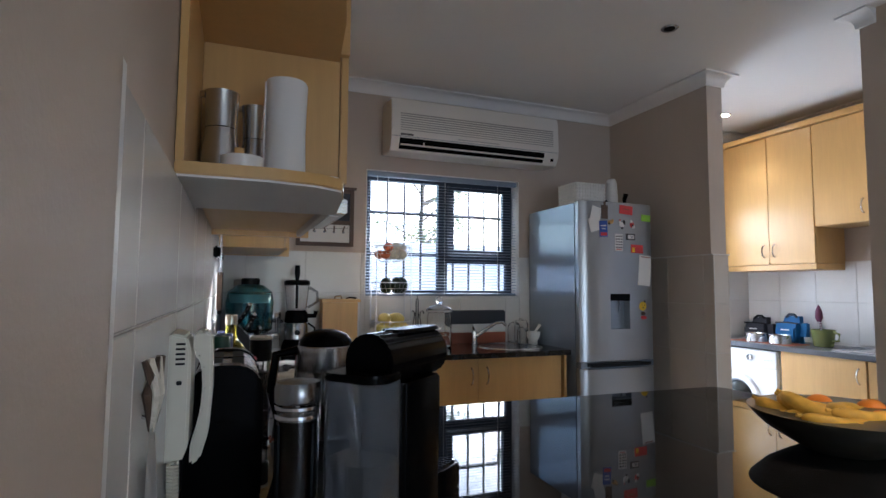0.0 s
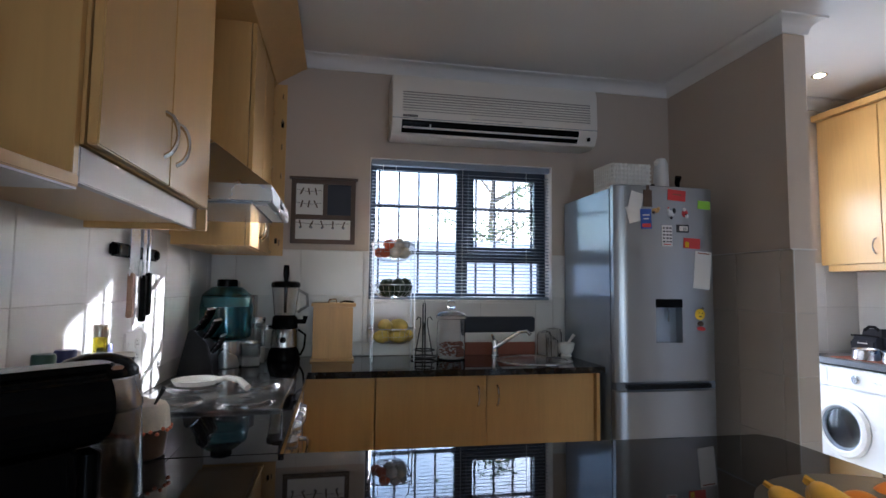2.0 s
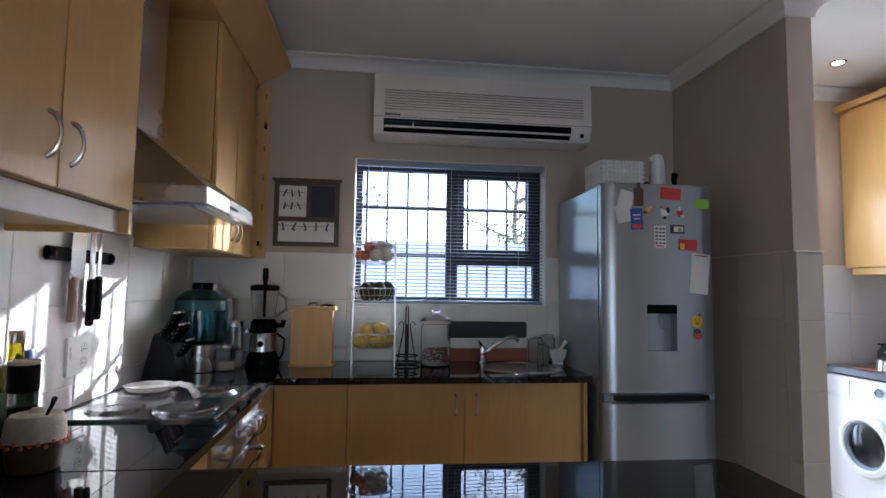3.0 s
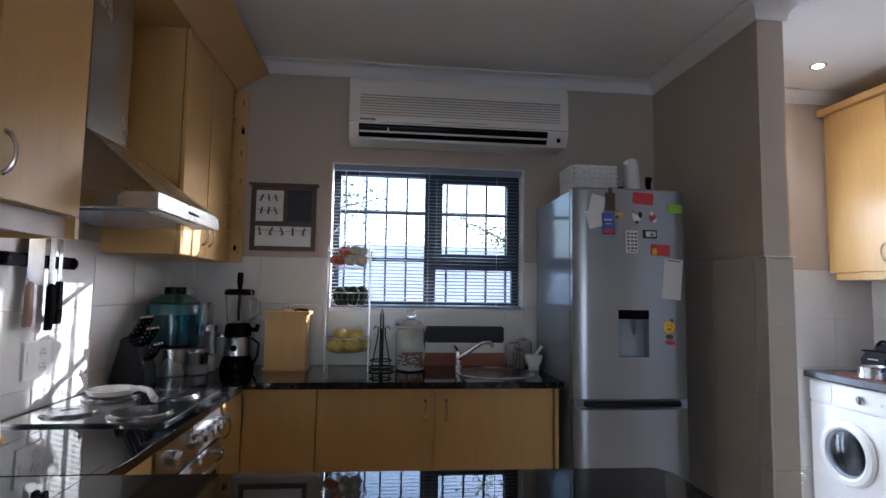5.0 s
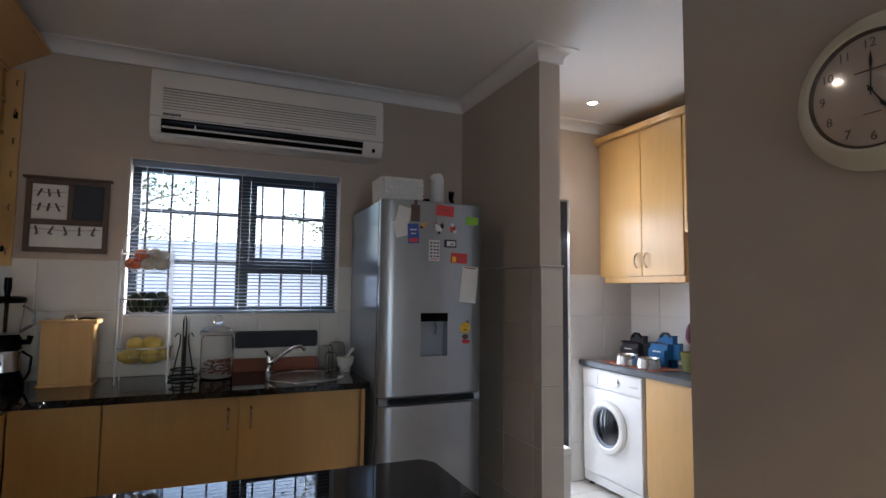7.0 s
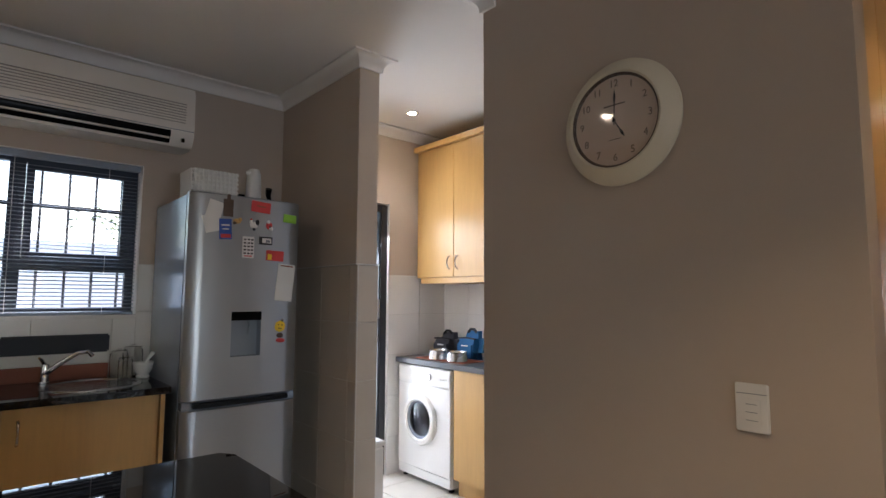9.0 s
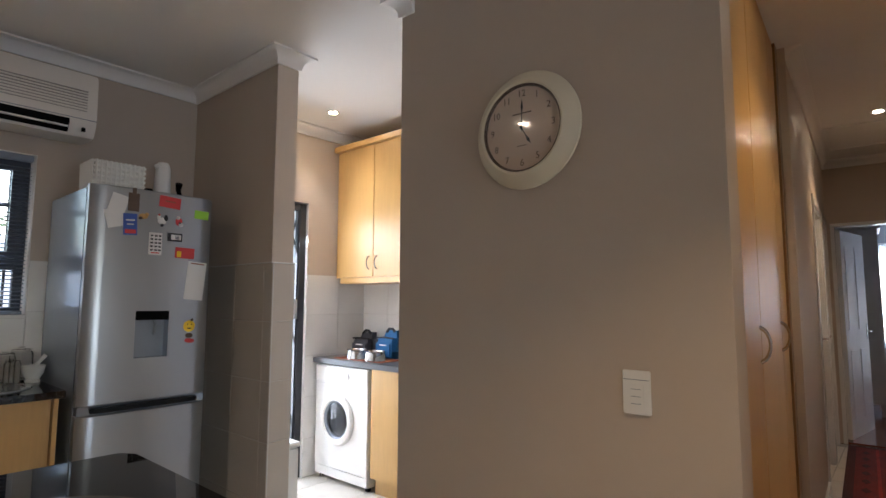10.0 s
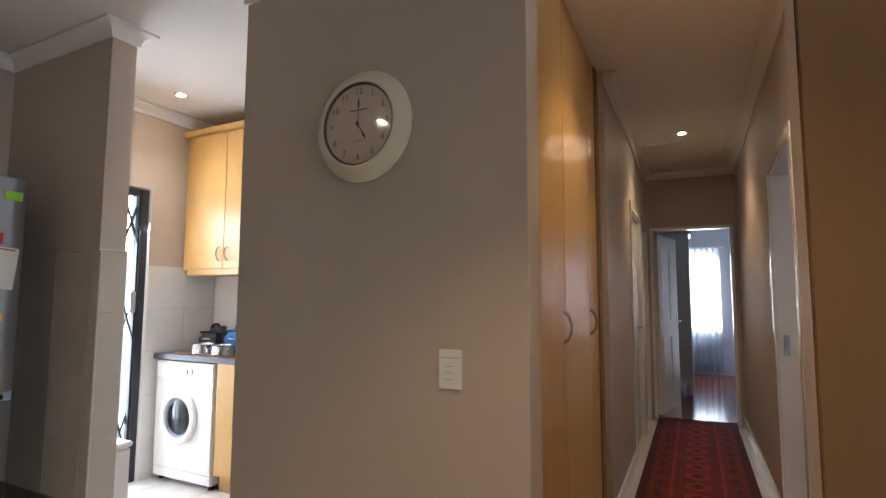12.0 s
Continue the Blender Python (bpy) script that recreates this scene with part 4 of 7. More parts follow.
part("front_feet", boxes((FX0 + 0.03, FX0 + 0.08, FY + 0.08, FY + 0.13, 0, 0.04), (FX1 - 0.08, FX1 - 0.03, FY + 0.08, FY + 0.13, 0, 0.04), (FX0 + 0.03, FX1 - 0.03, YN - 0.12, YN - 0.06, 0, 0.04)), BLACK, fr)
part("dispenser_header", box(DX0 - 0.001, DX1 + 0.001, FY - 0.001, FY + 0.004, DZ1 - 0.044, DZ1 + 0.001, 0.001), BLACK, fr)
part("dispenser_lever", tube([(2.925, FY + 0.05, 1.222), (2.925, FY + 0.03, 1.20), (2.925, FY + 0.045, 1.15)], 0.007, 8), SIDE_GREY, fr)


def fx(px):
    return 2.60 + (px - 1061) * 0.002708


def fz(py):
    return 1.87 - (py - 326) * 0.00269


def card(name, label, cat, px, py, w, h, mat, turn=0, bars=(), group="fridge magnets"):
    """A flat card held on the fridge door; w, h in metres; bars: (dx, dz, w, h, material)."""
    x, z = fx(px), fz(py)
    t = (x - FX0) / (FX1 - FX0) * 2 - 1
    y = FY + 0.012 * t * t - 0.003
    ob = thing(name, x, y, z, label, cat, group)
    part("card", box(x - w / 2, x + w / 2, y - 0.002, y + 0.0015, z - h / 2, z + h / 2, 0.0006), mat, ob)
    for dx, dz, bw, bh, bm_ in bars:
        part("print", box(x + dx - bw / 2, x + dx + bw / 2, y - 0.0032, y - 0.0022, z + dz - bh / 2, z + dz + bh / 2), bm_, ob, smooth=0)
    ob.rotation_euler = (0, radians(turn), 0)
    return ob


card("paper_sheet", "white paper sheet pinned on the fridge door", "paper", 1103, 360, 0.075, 0.105, PAPER, 14)
card("paper_sheet", "white paper sheet hanging tilted on the fridge door", "paper", 1100, 383, 0.085, 0.09, PAPER, -16)
card("brown_magnet", "brown bottle-shaped fridge magnet", "magnet", 1128, 352, 0.05, 0.09, BROWN, 0, [(0, 0.055, 0.018, 0.03, BROWN)])
card("blue_magnet", "blue and red card magnet", "magnet", 1124, 393, 0.062, 0.105, BLUE, -3, [(0, -0.035, 0.05, 0.02, RED), (0, 0.02, 0.04, 0.008, PAPER), (0, 0.0, 0.03, 0.006, PAPER)])
card("red_card", "red rectangular fridge magnet", "magnet", 1191, 344, 0.105, 0.058, RED, 4, [(0, 0.004, 0.05, 0.006, TERRACOTTA)])
card("green_magnet", "lime green fridge magnet", "magnet", 1253, 361, 0.075, 0.045, GREEN, 3)
card("photo_magnet", "small framed photo fridge magnet", "magnet", 1203, 410, 0.072, 0.042, INK, 0, [(0.004, 0, 0.05, 0.026, PAPER), (0.01, -0.002, 0.02, 0.014, SIDE_GREY)])
card("red_card", "red fridge magnet with a yellow corner", "magnet", 1223, 439, 0.098, 0.055, RED, 2, [(-0.03, -0.008, 0.022, 0.03, YELLOW)])
card("note_paper", "long blank white notepad on the fridge door", "paper", 1246, 492, 0.098, 0.20, PAPER, 5, [(0, 0.09, 0.07, 0.006, TERRACOTTA)])
rows = [(dx, dz, 0.012, 0.008, INK) for dz in (0.04, 0.022, 0.004, -0.014, -0.032) for dx in (-0.018, 0.002, 0.02)][::1]
card("patterned_magnet", "white fridge magnet printed with black motifs", "magnet", 1168, 425, 0.062, 0.112, PAPER, 0, rows + [(0, -0.046, 0.04, 0.005, RED)])


def blob_magnet(name, label, px, py, shapes, turn=0):
    x, z = fx(px), fz(py)
    t = (x - FX0) / (FX1 - FX0) * 2 - 1
    y = FY + 0.012 * t * t - 0.002
    ob = thing(name, x, y, z, label, "magnet", "fridge magnets")
    for k, (dx, dz, rx, rz, mat) in enumerate(shapes):
        part("shape", ball(x + dx, y - 0.001 * k, z + dz, 1, rx, 0.004, rz, 2), mat, ob)
    ob.rotation_euler = (0, radians(turn), 0)


blob_magnet("rooster_magnet", "white and black bird-shaped fridge magnet", 1178, 381, [(0, 0, 0.022, 0.018, PAPER), (-0.016, 0.016, 0.009, 0.014, PAPER), (0.018, 0.016, 0.01, 0.016, INK), (-0.016, 0.03, 0.006, 0.005, RED), (0, -0.022, 0.008, 0.008, INK)])
blob_magnet("bird_magnet", "red and white bird-shaped fridge magnet", 1209, 379, [(0, 0, 0.018, 0.022, RED), (-0.004, 0.018, 0.010, 0.012, PAPER), (0.01, -0.016, 0.012, 0.012, PAPER), (0.004, -0.006, 0.006, 0.006, INK)])
blob_magnet("tan_magnet", "tan fruit-shaped fridge magnet", 1145, 376, [(0, 0, 0.022, 0.014, PINE), (0.016, 0.010, 0.010, 0.010, PINE), (-0.012, -0.010, 0.010, 0.008, BROWN)])
blob_magnet("face_magnet", "yellow smiling face magnet with a red tag", 1238, 584, [(0, 0.012, 0.031, 0.031, YELLOW), (-0.009, 0.02, 0.003, 0.005, INK), (0.009, 0.02, 0.003, 0.005, INK), (0, 0.001, 0.011, 0.003, INK), (0.004, -0.036, 0.02, 0.013, BROWN), (0.01, -0.062, 0.026, 0.012, RED), (0.008, 0.045, 0.006, 0.008, BROWN)], 6)

# on top of the fridge
wb = thing("wicker_basket", 2.745, 3.72, FZ, "white woven storage basket on top of the fridge", "basket")
bx0, bx1, by0, by1, bz0, bz1 = 2.625, 2.865, 3.62, 3.83, FZ - 0.008, FZ + 0.135
part("basket_body", boxes((bx0 + 0.012, bx1 - 0.012, by0 + 0.012, by1 - 0.012, bz0, bz0 + 0.01), (bx0 + 0.01, bx0 + 0.014, by0 + 0.01, by1 - 0.01, bz0, bz1), (bx1 - 0.014, bx1 - 0.01, by0 + 0.01, by1 - 0.01, bz0, bz1),
     (bx0 + 0.01, bx1 - 0.01, by0 + 0.01, by0 + 0.014, bz0, bz1), (bx0 + 0.01, bx1 - 0.01, by1 - 0.014, by1 - 0.01, bz0, bz1)), PAPER, wb, smooth=0)
for k in range(6):
    z = bz0 + 0.012 + k * 0.024
    part("weave_band", tube([(bx0 + 0.006, by0 + 0.006, z), (bx1 - 0.006, by0 + 0.006, z), (bx1 - 0.006, by1 - 0.006, z), (bx0 + 0.006, by1 - 0.006, z)], 0.007, 6, True), WHITE, wb)
for k in range(11):
    x = bx0 + 0.014 + k * (bx1 - bx0 - 0.028) / 10
    part("weave_stake", tube([(x, by0 + 0.004, bz0), (x, by0 - 0.001, bz1)], 0.0045, 6), WHITE, wb)
    if k < 9:
        y = by0 + 0.016 + k * (by1 - by0 - 0.03) / 8
        part("weave_stake", tube([(bx0 + 0.004, y, bz0), (bx0 - 0.001, y, bz1)], 0.0045, 6), WHITE, wb)
wj = thing("white_jug", 2.975, 3.70, FZ, "tall white plastic jug on top of the fridge", "jug")
part("body", lathe([(0.040, FZ - 0.008), (0.043, FZ), (0.040, FZ + 0.10), (0.036, FZ + 0.165), (0.026, FZ + 0.19), (0, FZ + 0.195)], 2.975, 3.70), WHITE, wj)
part("spout", ball(2.945, 3.69, FZ + 0.165, 0.02, 1, 0.7, 0.8), WHITE, wj)
dh = thing("frying_pan", 3.08, 3.74, FZ, "dark pan with a black handle on the fridge", "pan")
part("pan", lathe([(0.07, FZ - 0.008), (0.095, FZ - 0.005), (0.105, FZ + 0.018), (0.100, FZ + 0.018), (0.09, FZ), (0, FZ - 0.002)], 3.10, 3.76), IRON, dh)
part("pan_handle", tube([(3.06, 3.67, FZ + 0.015), (3.035, 3.64, FZ + 0.045), (3.03, 3.62, FZ + 0.075)], [0.01, 0.014, 0.018], 8), BLACK, dh)
so = solid("small_jar", lathe([(0.022, FZ - 0.008), (0.024, FZ + 0.02), (0.018, FZ + 0.035), (0, FZ + 0.037)], 2.90, 3.68), BLACK, "small dark jar on the fridge", "jar")

# ---- air conditioner ----
ac = thing("air_conditioner", 2.095, 4.09, 2.185, "aged white wall-mounted split air conditioner", "air conditioner")
AX0, AX1 = 1.465, 2.724
prof = [(4.208, 2.20), (4.06, 2.186), (4.00, 2.195), (3.968, 2.25), (3.962, 2.30), (3.968, 2.50), (3.985, 2.54), (4.208, 2.545)]
part("casing", prism(prof, "x", AX0, AX1, 0.005), AC_WHITE, ac)
# proud grey strips, coloured like the shade in the slots between ribs
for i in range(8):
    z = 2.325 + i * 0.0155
    part("slot_shade_strip", box(AX0 + 0.06, AX1 - 0.05, 3.9585, 3.968, z, z + 0.0036), AC_SLOT_SHADE, ac, smooth=0)
# solid black wedge in place of the shade inside the outlet
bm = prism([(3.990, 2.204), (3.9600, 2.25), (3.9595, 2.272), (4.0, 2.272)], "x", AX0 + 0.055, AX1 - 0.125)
part("outlet_shade_block", bm, BLACK, ac, "solid black block standing for the shaded air outlet")
part("louvre", prism([(3.972, 2.225), (3.968, 2.231), (3.956, 2.232), (3.958, 2.226)], "x", AX0 + 0.06, AX1 - 0.13), AC_WHITE, ac)
part("louvre_pin", box(1.68, 1.686, 3.952, 3.965, 2.232, 2.25), AC_WHITE, ac)
part("receiver_window", box(2.655, 2.672, 3.956, 3.972, 2.215, 2.236, 0.001), BLACK, ac)
part("display_strip", box(1.93, 2.24, 3.9575, 3.966, 2.2965, 2.3015, 0.001), CHROME, ac, "thin chrome display strip")
for i in range(7):
    part("badge_mark", box(AX0 + 0.062 + i * 0.0125, AX0 + 0.071 + i * 0.0125, 3.957, 3.966, 2.290, 2.302), INK, ac, smooth=0)
part("bottom_seam", box(AX0 + 0.002, AX1 - 0.002, 3.9605, 3.97, 2.281, 2.2835), SIDE_GREY, ac, smooth=0)

# ---- memo board on the window wall ----
mb = thing("memo_board", 1.09, YN, 1.565, "brown framed memo board with pegs and chalkboard", "notice board")
part("backing", box(0.915, 1.265, YN - 0.012, YN - 0.001, 1.575, 1.94, 0.001), BROWN, mb)
for b in ((0.905, 0.93, 1.565, 1.945), (1.25, 1.275, 1.565, 1.945), (0.93, 1.25, 1.565, 1.59), (0.93, 1.25, 1.92, 1.945), (0.93, 1.25, 1.71, 1.735), (1.088, 1.11, 1.735, 1.92)):
    part("frame_rail", box(b[0], b[1], YN - 0.026, YN - 0.011, b[2], b[3], 0.002), BROWN, mb)
part("top_ledge", box(0.892, 1.288, YN - 0.04, YN - 0.002, 1.945, 1.958, 0.002), BROWN, mb)
part("peg_panel", box(0.932, 1.086, YN - 0.016, YN - 0.0122, 1.737, 1.918), PAPER, mb)
part("chalk_panel", box(1.112, 1.248, YN - 0.016, YN - 0.0122, 1.737, 1.918), SLATE, mb)
part("photo_panel", box(0.932, 1.248, YN - 0.016, YN - 0.0122, 1.592, 1.708), PAPER, mb)
for z, n, x0, w in ((1.875, 3, 0.965, 0.04), (1.80, 3, 0.965, 0.04), (1.682, 5, 0.96, 0.062)):
    part("string", tube([(x0 - 0.03, YN - 0.020, z + 0.006), (x0 + (n - 1) * w / 2, YN - 0.021, z - 0.004), (x0 + (n - 1) * w + 0.03, YN - 0.020, z + 0.006)], 0.0012, 5), INK, mb)
    for i in range(n):
        x = x0 + i * w
        a = 0.010 * math.sin(i * 2.3 + z * 9)
        part("peg", prism([(x - 0.004 + a, z - 0.022), (x + 0.004 + a, z - 0.022), (x + 0.004 - a, z + 0.018), (x - 0.004 - a, z + 0.018)], "y", YN - 0.028, YN - 0.018), WALL_CLIP, mb, smooth=0)
        if n == 5:
            part("heart", ball(x, YN - 0.020, z - 0.022, 0.009, 1.0, 0.3, 0.9, 1), SIDE_GREY, mb)
# ---- things on the window worktop ----
T = TOP + 0.0005
# wooden box
wbx = thing("wooden_box", 1.165, 4.05, T, "upright pale bamboo storage box with a lid", "box")
part("box_body", prism([(1.055, 3.985), (1.27, 3.985), (1.27, 4.12), (1.055, 4.12)], "z", T + 0.012, 1.205, 0.003), PINE, wbx)
part("base_board", box(1.045, 1.28, 3.975, 4.13, T, T + 0.012, 0.002), PINE, wbx)
lid = part("lid", box(1.045, 1.285, 3.975, 4.13, 1.206, 1.226, 0.003), PINE, wbx)
part("lid_handle", tube([(1.135, 4.05, 1.226), (1.14, 4.05, 1.242), (1.175, 4.05, 1.246), (1.18, 4.05, 1.226)], 0.005, 8), NICKEL, lid)
solid("bottle_opener", tube([(1.20, 4.01, 1.230), (1.225, 4.02, 1.235), (1.26, 4.03, 1.232), (1.275, 4.035, 1.231)], [0.004, 0.006, 0.006, 0.003], 8), BLACK, "small black opener lying on the wooden box", "opener")

# blender
bl = thing("blender", 0.905, 4.03, T, "black and steel blender with a glass jug", "blender")
BX, BY = 0.905, 4.03
part("base", lathe([(0.085, T), (0.088, T + 0.01), (0.080, T + 0.05), (0.068, T + 0.075)], BX, BY), BLACK, bl)
part("motor", lathe([(0.068, T + 0.075), (0.072, T + 0.08), (0.068, T + 0.16), (0.062, T + 0.175)], BX, BY), STEEL, bl)
part("collar", lathe([(0.064, T + 0.175), (0.070, T + 0.18), (0.066, T + 0.235), (0.058, T + 0.245)], BX, BY), BLACK, bl)
part("jug", lathe([(0.052, T + 0.245), (0.058, T + 0.25), (0.072, T + 0.39), (0.074, T + 0.40), (0.069, T + 0.40), (0.055, T + 0.256), (0, T + 0.254)], BX, BY), GLASS, bl)
jl = part("jug_lid", lathe([(0.074, T + 0.40), (0.078, T + 0.405), (0.076, T + 0.425), (0.06, T + 0.432), (0, T + 0.432)], BX, BY), BLACK, bl)
part("stirrer", tube([(BX, BY, T + 0.26), (BX, BY, T + 0.42), (BX, BY, T + 0.47), (BX, BY, T + 0.52)], [0.008, 0.009, 0.017, 0.015], 12), BLACK, bl)
part("jug_handle", tube([(BX + 0.07, BY - 0.02, T + 0.385), (BX + 0.115, BY - 0.03, T + 0.36), (BX + 0.12, BY - 0.03, T + 0.30), (BX + 0.065, BY - 0.02, T + 0.265)], 0.008, 8), SMOKE, bl)
part("tap", tube([(BX + 0.06, BY - 0.02, T + 0.215), (BX + 0.105, BY - 0.035, T + 0.215), (BX + 0.11, BY - 0.035, T + 0.245)], 0.014, 8), BLACK, bl)
part("cord", tube([(BX + 0.07, BY, T + 0.17), (BX + 0.11, BY, T + 0.14), (BX + 0.105, BY, T + 0.07), (BX + 0.085, BY, T + 0.03)], 0.006, 8), BLACK, bl)
part("dial", turned(lathe([(0.016, 0), (0.016, 0.008), (0, 0.010)], 0, 0, 16), Matrix.Translation((BX, BY - 0.069, T + 0.12)) @ Matrix.Rotation(radians(90), 4, "X")), BLACK, bl)

# fruit rack
rk = thing("fruit_rack", 1.49, 4.02, T, "three-tier grey wire fruit rack", "fruit rack")
RX, RY = 1.49, 4.02
for sx in (-1, 1):
    for sy in (-1, 1):
        part("upright", tube([(RX + sx * 0.115, RY + sy * 0.075, T), (RX + sx * 0.112, RY + sy * 0.072, 1.58)], 0.0035, 6), WIRE, rk)
    part("hanger", tube([(RX + sx * 0.112, RY, 1.58), (RX + sx * 0.105, RY, 1.645), (RX + sx * 0.05, RY, 1.715), (RX + sx * 0.015, RY, 1.735), (RX, RY, 1.725)], 0.003, 6), WIRE, rk)
for z0, r, h in ((1.462, 0.116, 0.100), (1.255, 0.118, 0.075), (1.00, 0.122, 0.085)):
    bk = part("wire_basket", tube([(RX + r * 1.08 * math.cos(a), RY + r * 0.85 * math.sin(a), z0 + h) for a in [k * math.pi / 16 for k in range(32)]], 0.0032, 6, True), WIRE, rk)
    bm = bmesh.new()
    for rr, zz in ((0.95, 0.5), (0.62, 0.05)):
        tube([(RX + r * rr * math.cos(a), RY + r * 0.8 * rr * math.sin(a), z0 + h * zz) for a in [k * math.pi / 12 for k in range(24)]], 0.0014, 5, True, bm)
    for k in range(24):
        a = k * math.pi / 12
        tube([(RX + r * f * math.cos(a), RY + r * g * math.sin(a), z0 + h * zz) for f, g, zz in ((1.08, 0.85, 1), (0.95, 0.78, 0.5), (0.62, 0.5, 0.05), (0.1, 0.1, 0.0))], 0.0011, 4, bm=bm)
    part("wire_mesh", bm, WIRE, bk)
rnd = random.Random(4)


def fruit(kind, label, pts, r, mat, s=(1, 1, 1)):
    for (dx, dy, z), a in zip(pts, range(99)):
        k = r * rnd.uniform(0.93, 1.07)
        ob = solid(kind, turned(ball(0, 0, 0, k, *s, 3, 0.06), Matrix.Rotation(rnd.uniform(0, 3), 4, "Z")), mat, label, "fruit", kind + "s")
        ob.location = (RX + dx, RY + dy, z)


fruit("tomato", "ripe red tomato in a wire basket", [(-0.05, -0.045, 1.480), (-0.075, 0.005, 1.482), (-0.03, -0.03, 1.530)], 0.034, TOMATO, (1, 1, 0.85))
fruit("onion", "pale onion in a wire basket", [(0.0, 0.03, 1.480), (0.06, 0.025, 1.480), (0.055, -0.04, 1.480), (0.005, -0.055, 1.478), (0.03, -0.01, 1.530)], 0.036, LACE, (1, 1, 0.9))
fruit("garlic_bulb", "white garlic bulb in a wire basket", [(-0.01, 0.02, 1.545), (0.07, -0.01, 1.535)], 0.026, PAPER, (1, 1, 0.9))
fruit("avocado", "dark green avocado in a wire basket", [(-0.045, -0.04, 1.262), (0.025, -0.045, 1.262), (0.07, 0.0, 1.262), (-0.02, 0.03, 1.262)], 0.043, AVOCADO, (0.9, 0.9, 1.2))
fruit("mango", "yellow mango in a wire basket", [(-0.06, -0.04, 1.008), (0.03, -0.045, 1.008), (0.07, 0.02, 1.008), (-0.03, 0.03, 1.008), (-0.04, 0.0, 1.062), (0.035, 0.0, 1.064)], 0.042, MANGO, (1.3, 0.9, 0.85))

# wrought-iron kitchen-paper stand
ts = thing("iron_mug_stand", 1.675, 4.04, T, "black wrought-iron stand with curled hooks", "stand")
part("foot_ring", tube([(1.675 + 0.07 * math.cos(k * math.pi / 12), 4.04 + 0.07 * math.sin(k * math.pi / 12), T + 0.012) for k in range(24)], 0.005, 6, True), IRON, ts)
part("foot_ring", tube([(1.675 + 0.06 * math.cos(k * math.pi / 12), 4.04 + 0.06 * math.sin(k * math.pi / 12), T + 0.05) for k in range(24)], 0.004, 6, True), IRON, ts)
part("stem", tube([(1.668, 4.04, T + 0.01), (1.668, 4.04, 1.215), (1.675, 4.04, 1.245), (1.682, 4.04, 1.215), (1.682, 4.04, T + 0.01)], 0.004, 6), IRON, ts)
for sx in (-1, 1):
    part("hook", tube([(1.675 + sx * 0.05, 4.04, T + 0.02), (1.675 + sx * 0.02, 4.04, 1.10), (1.675 + sx * 0.02, 4.035, 1.14), (1.675 + sx * 0.035, 4.03, 1.15), (1.675 + sx * 0.045, 4.03, 1.13)], 0.0035, 6), IRON, ts)
    part("hook", tube([(1.675, 4.04 + sx * 0.05, T + 0.02), (1.675, 4.04 + sx * 0.02, 1.10), (1.675, 4.04 + sx * 0.04, 1.13)], 0.0035, 6), IRON, ts)

# glass storage jar
JX, JY = 1.838, 4.06
gj = thing("glass_jar", JX, JY, T, "large glass jar with a domed lid and dried petals", "jar")
part("jar_body", lathe([(0.078, T), (0.084, T + 0.01), (0.084, T + 0.20), (0.074, T + 0.222), (0.070, T + 0.222), (0.080, T + 0.198), (0.080, T + 0.014), (0, T + 0.012)], JX, JY, 32), GLASS, gj)
gl = part("jar_lid", lathe([(0.076, T + 0.224), (0.088, T + 0.228), (0.09, T + 0.244), (0.07, T + 0.262), (0.02, T + 0.274), (0.012, T + 0.280), (0, T + 0.280)], JX, JY, 32), GLASS, gj)
part("lid_knob", ball(JX, JY, T + 0.305, 0.027), GLASS, gl)
bm = bmesh.new()
for k in range(90):
    a, r = rnd.uniform(0, 6.28), 0.07 * math.sqrt(rnd.random())
    ball(JX + r * math.cos(a), JY + r * math.sin(a), T + 0.022 + rnd.random() * 0.075, 0.009, rnd.uniform(0.6, 1.4), rnd.uniform(0.6, 1.4), 0.5, 1, 0.3, bm)
part("dried_petals", bm, POTPOURRI, gj, smooth=0)

# splash boards and sink
solid("grey_splash_board", box(1.93, 2.40, YN - 0.030, YN - 0.012, 1.045, 1.142, 0.008), SLATE, "dark grey board fixed behind the sink", "board")
solid("white_splash_board", box(1.93, 2.40, YN - 0.030, YN - 0.012, 0.988, 1.043, 0.003), WHITE, "white board fixed behind the sink", "board")
solid("terracotta_splash_board", box(1.90, 2.40, YN - 0.030, YN - 0.012, T, 0.985, 0.004), TERRACOTTA, "terracotta board standing behind the sink", "board")
sk = thing("round_sink", sink_x, sink_y, TOP - 0.16, "round stainless steel sink bowl set in granite", "sink")
part("bowl", lathe([(sink_r + 0.022, T), (sink_r + 0.020, T + 0.004), (sink_r - 0.004, T + 0.004), (sink_r - 0.010, T - 0.01), (sink_r - 0.025, T - 0.15), (sink_r - 0.06, T - 0.165), (0.02, T - 0.168), (0, T - 0.168)], sink_x, sink_y, 48), STEEL, sk)
part("drain", lathe([(0.03, T - 0.166), (0.03, T - 0.164), (0, T - 0.1635)], sink_x, sink_y), CHROME, sk)
tp = thing("mixer_tap", 2.115, 4.10, T, "chrome single-lever mixer tap", "tap")
part("tap_body", lathe([(0.026, T), (0.026, T + 0.006), (0.020, T + 0.012), (0.020, T + 0.075), (0.017, T + 0.095), (0, T + 0.098)], 2.115, 4.10), CHROME, tp)
part("spout", tube([(2.12, 4.09, T + 0.055), (2.17, 4.05, T + 0.10), (2.235, 4.01, T + 0.15), (2.275, 3.985, T + 0.157), (2.295, 3.975, T + 0.135)], [0.014, 0.012, 0.010, 0.010, 0.011], 12), CHROME, tp)
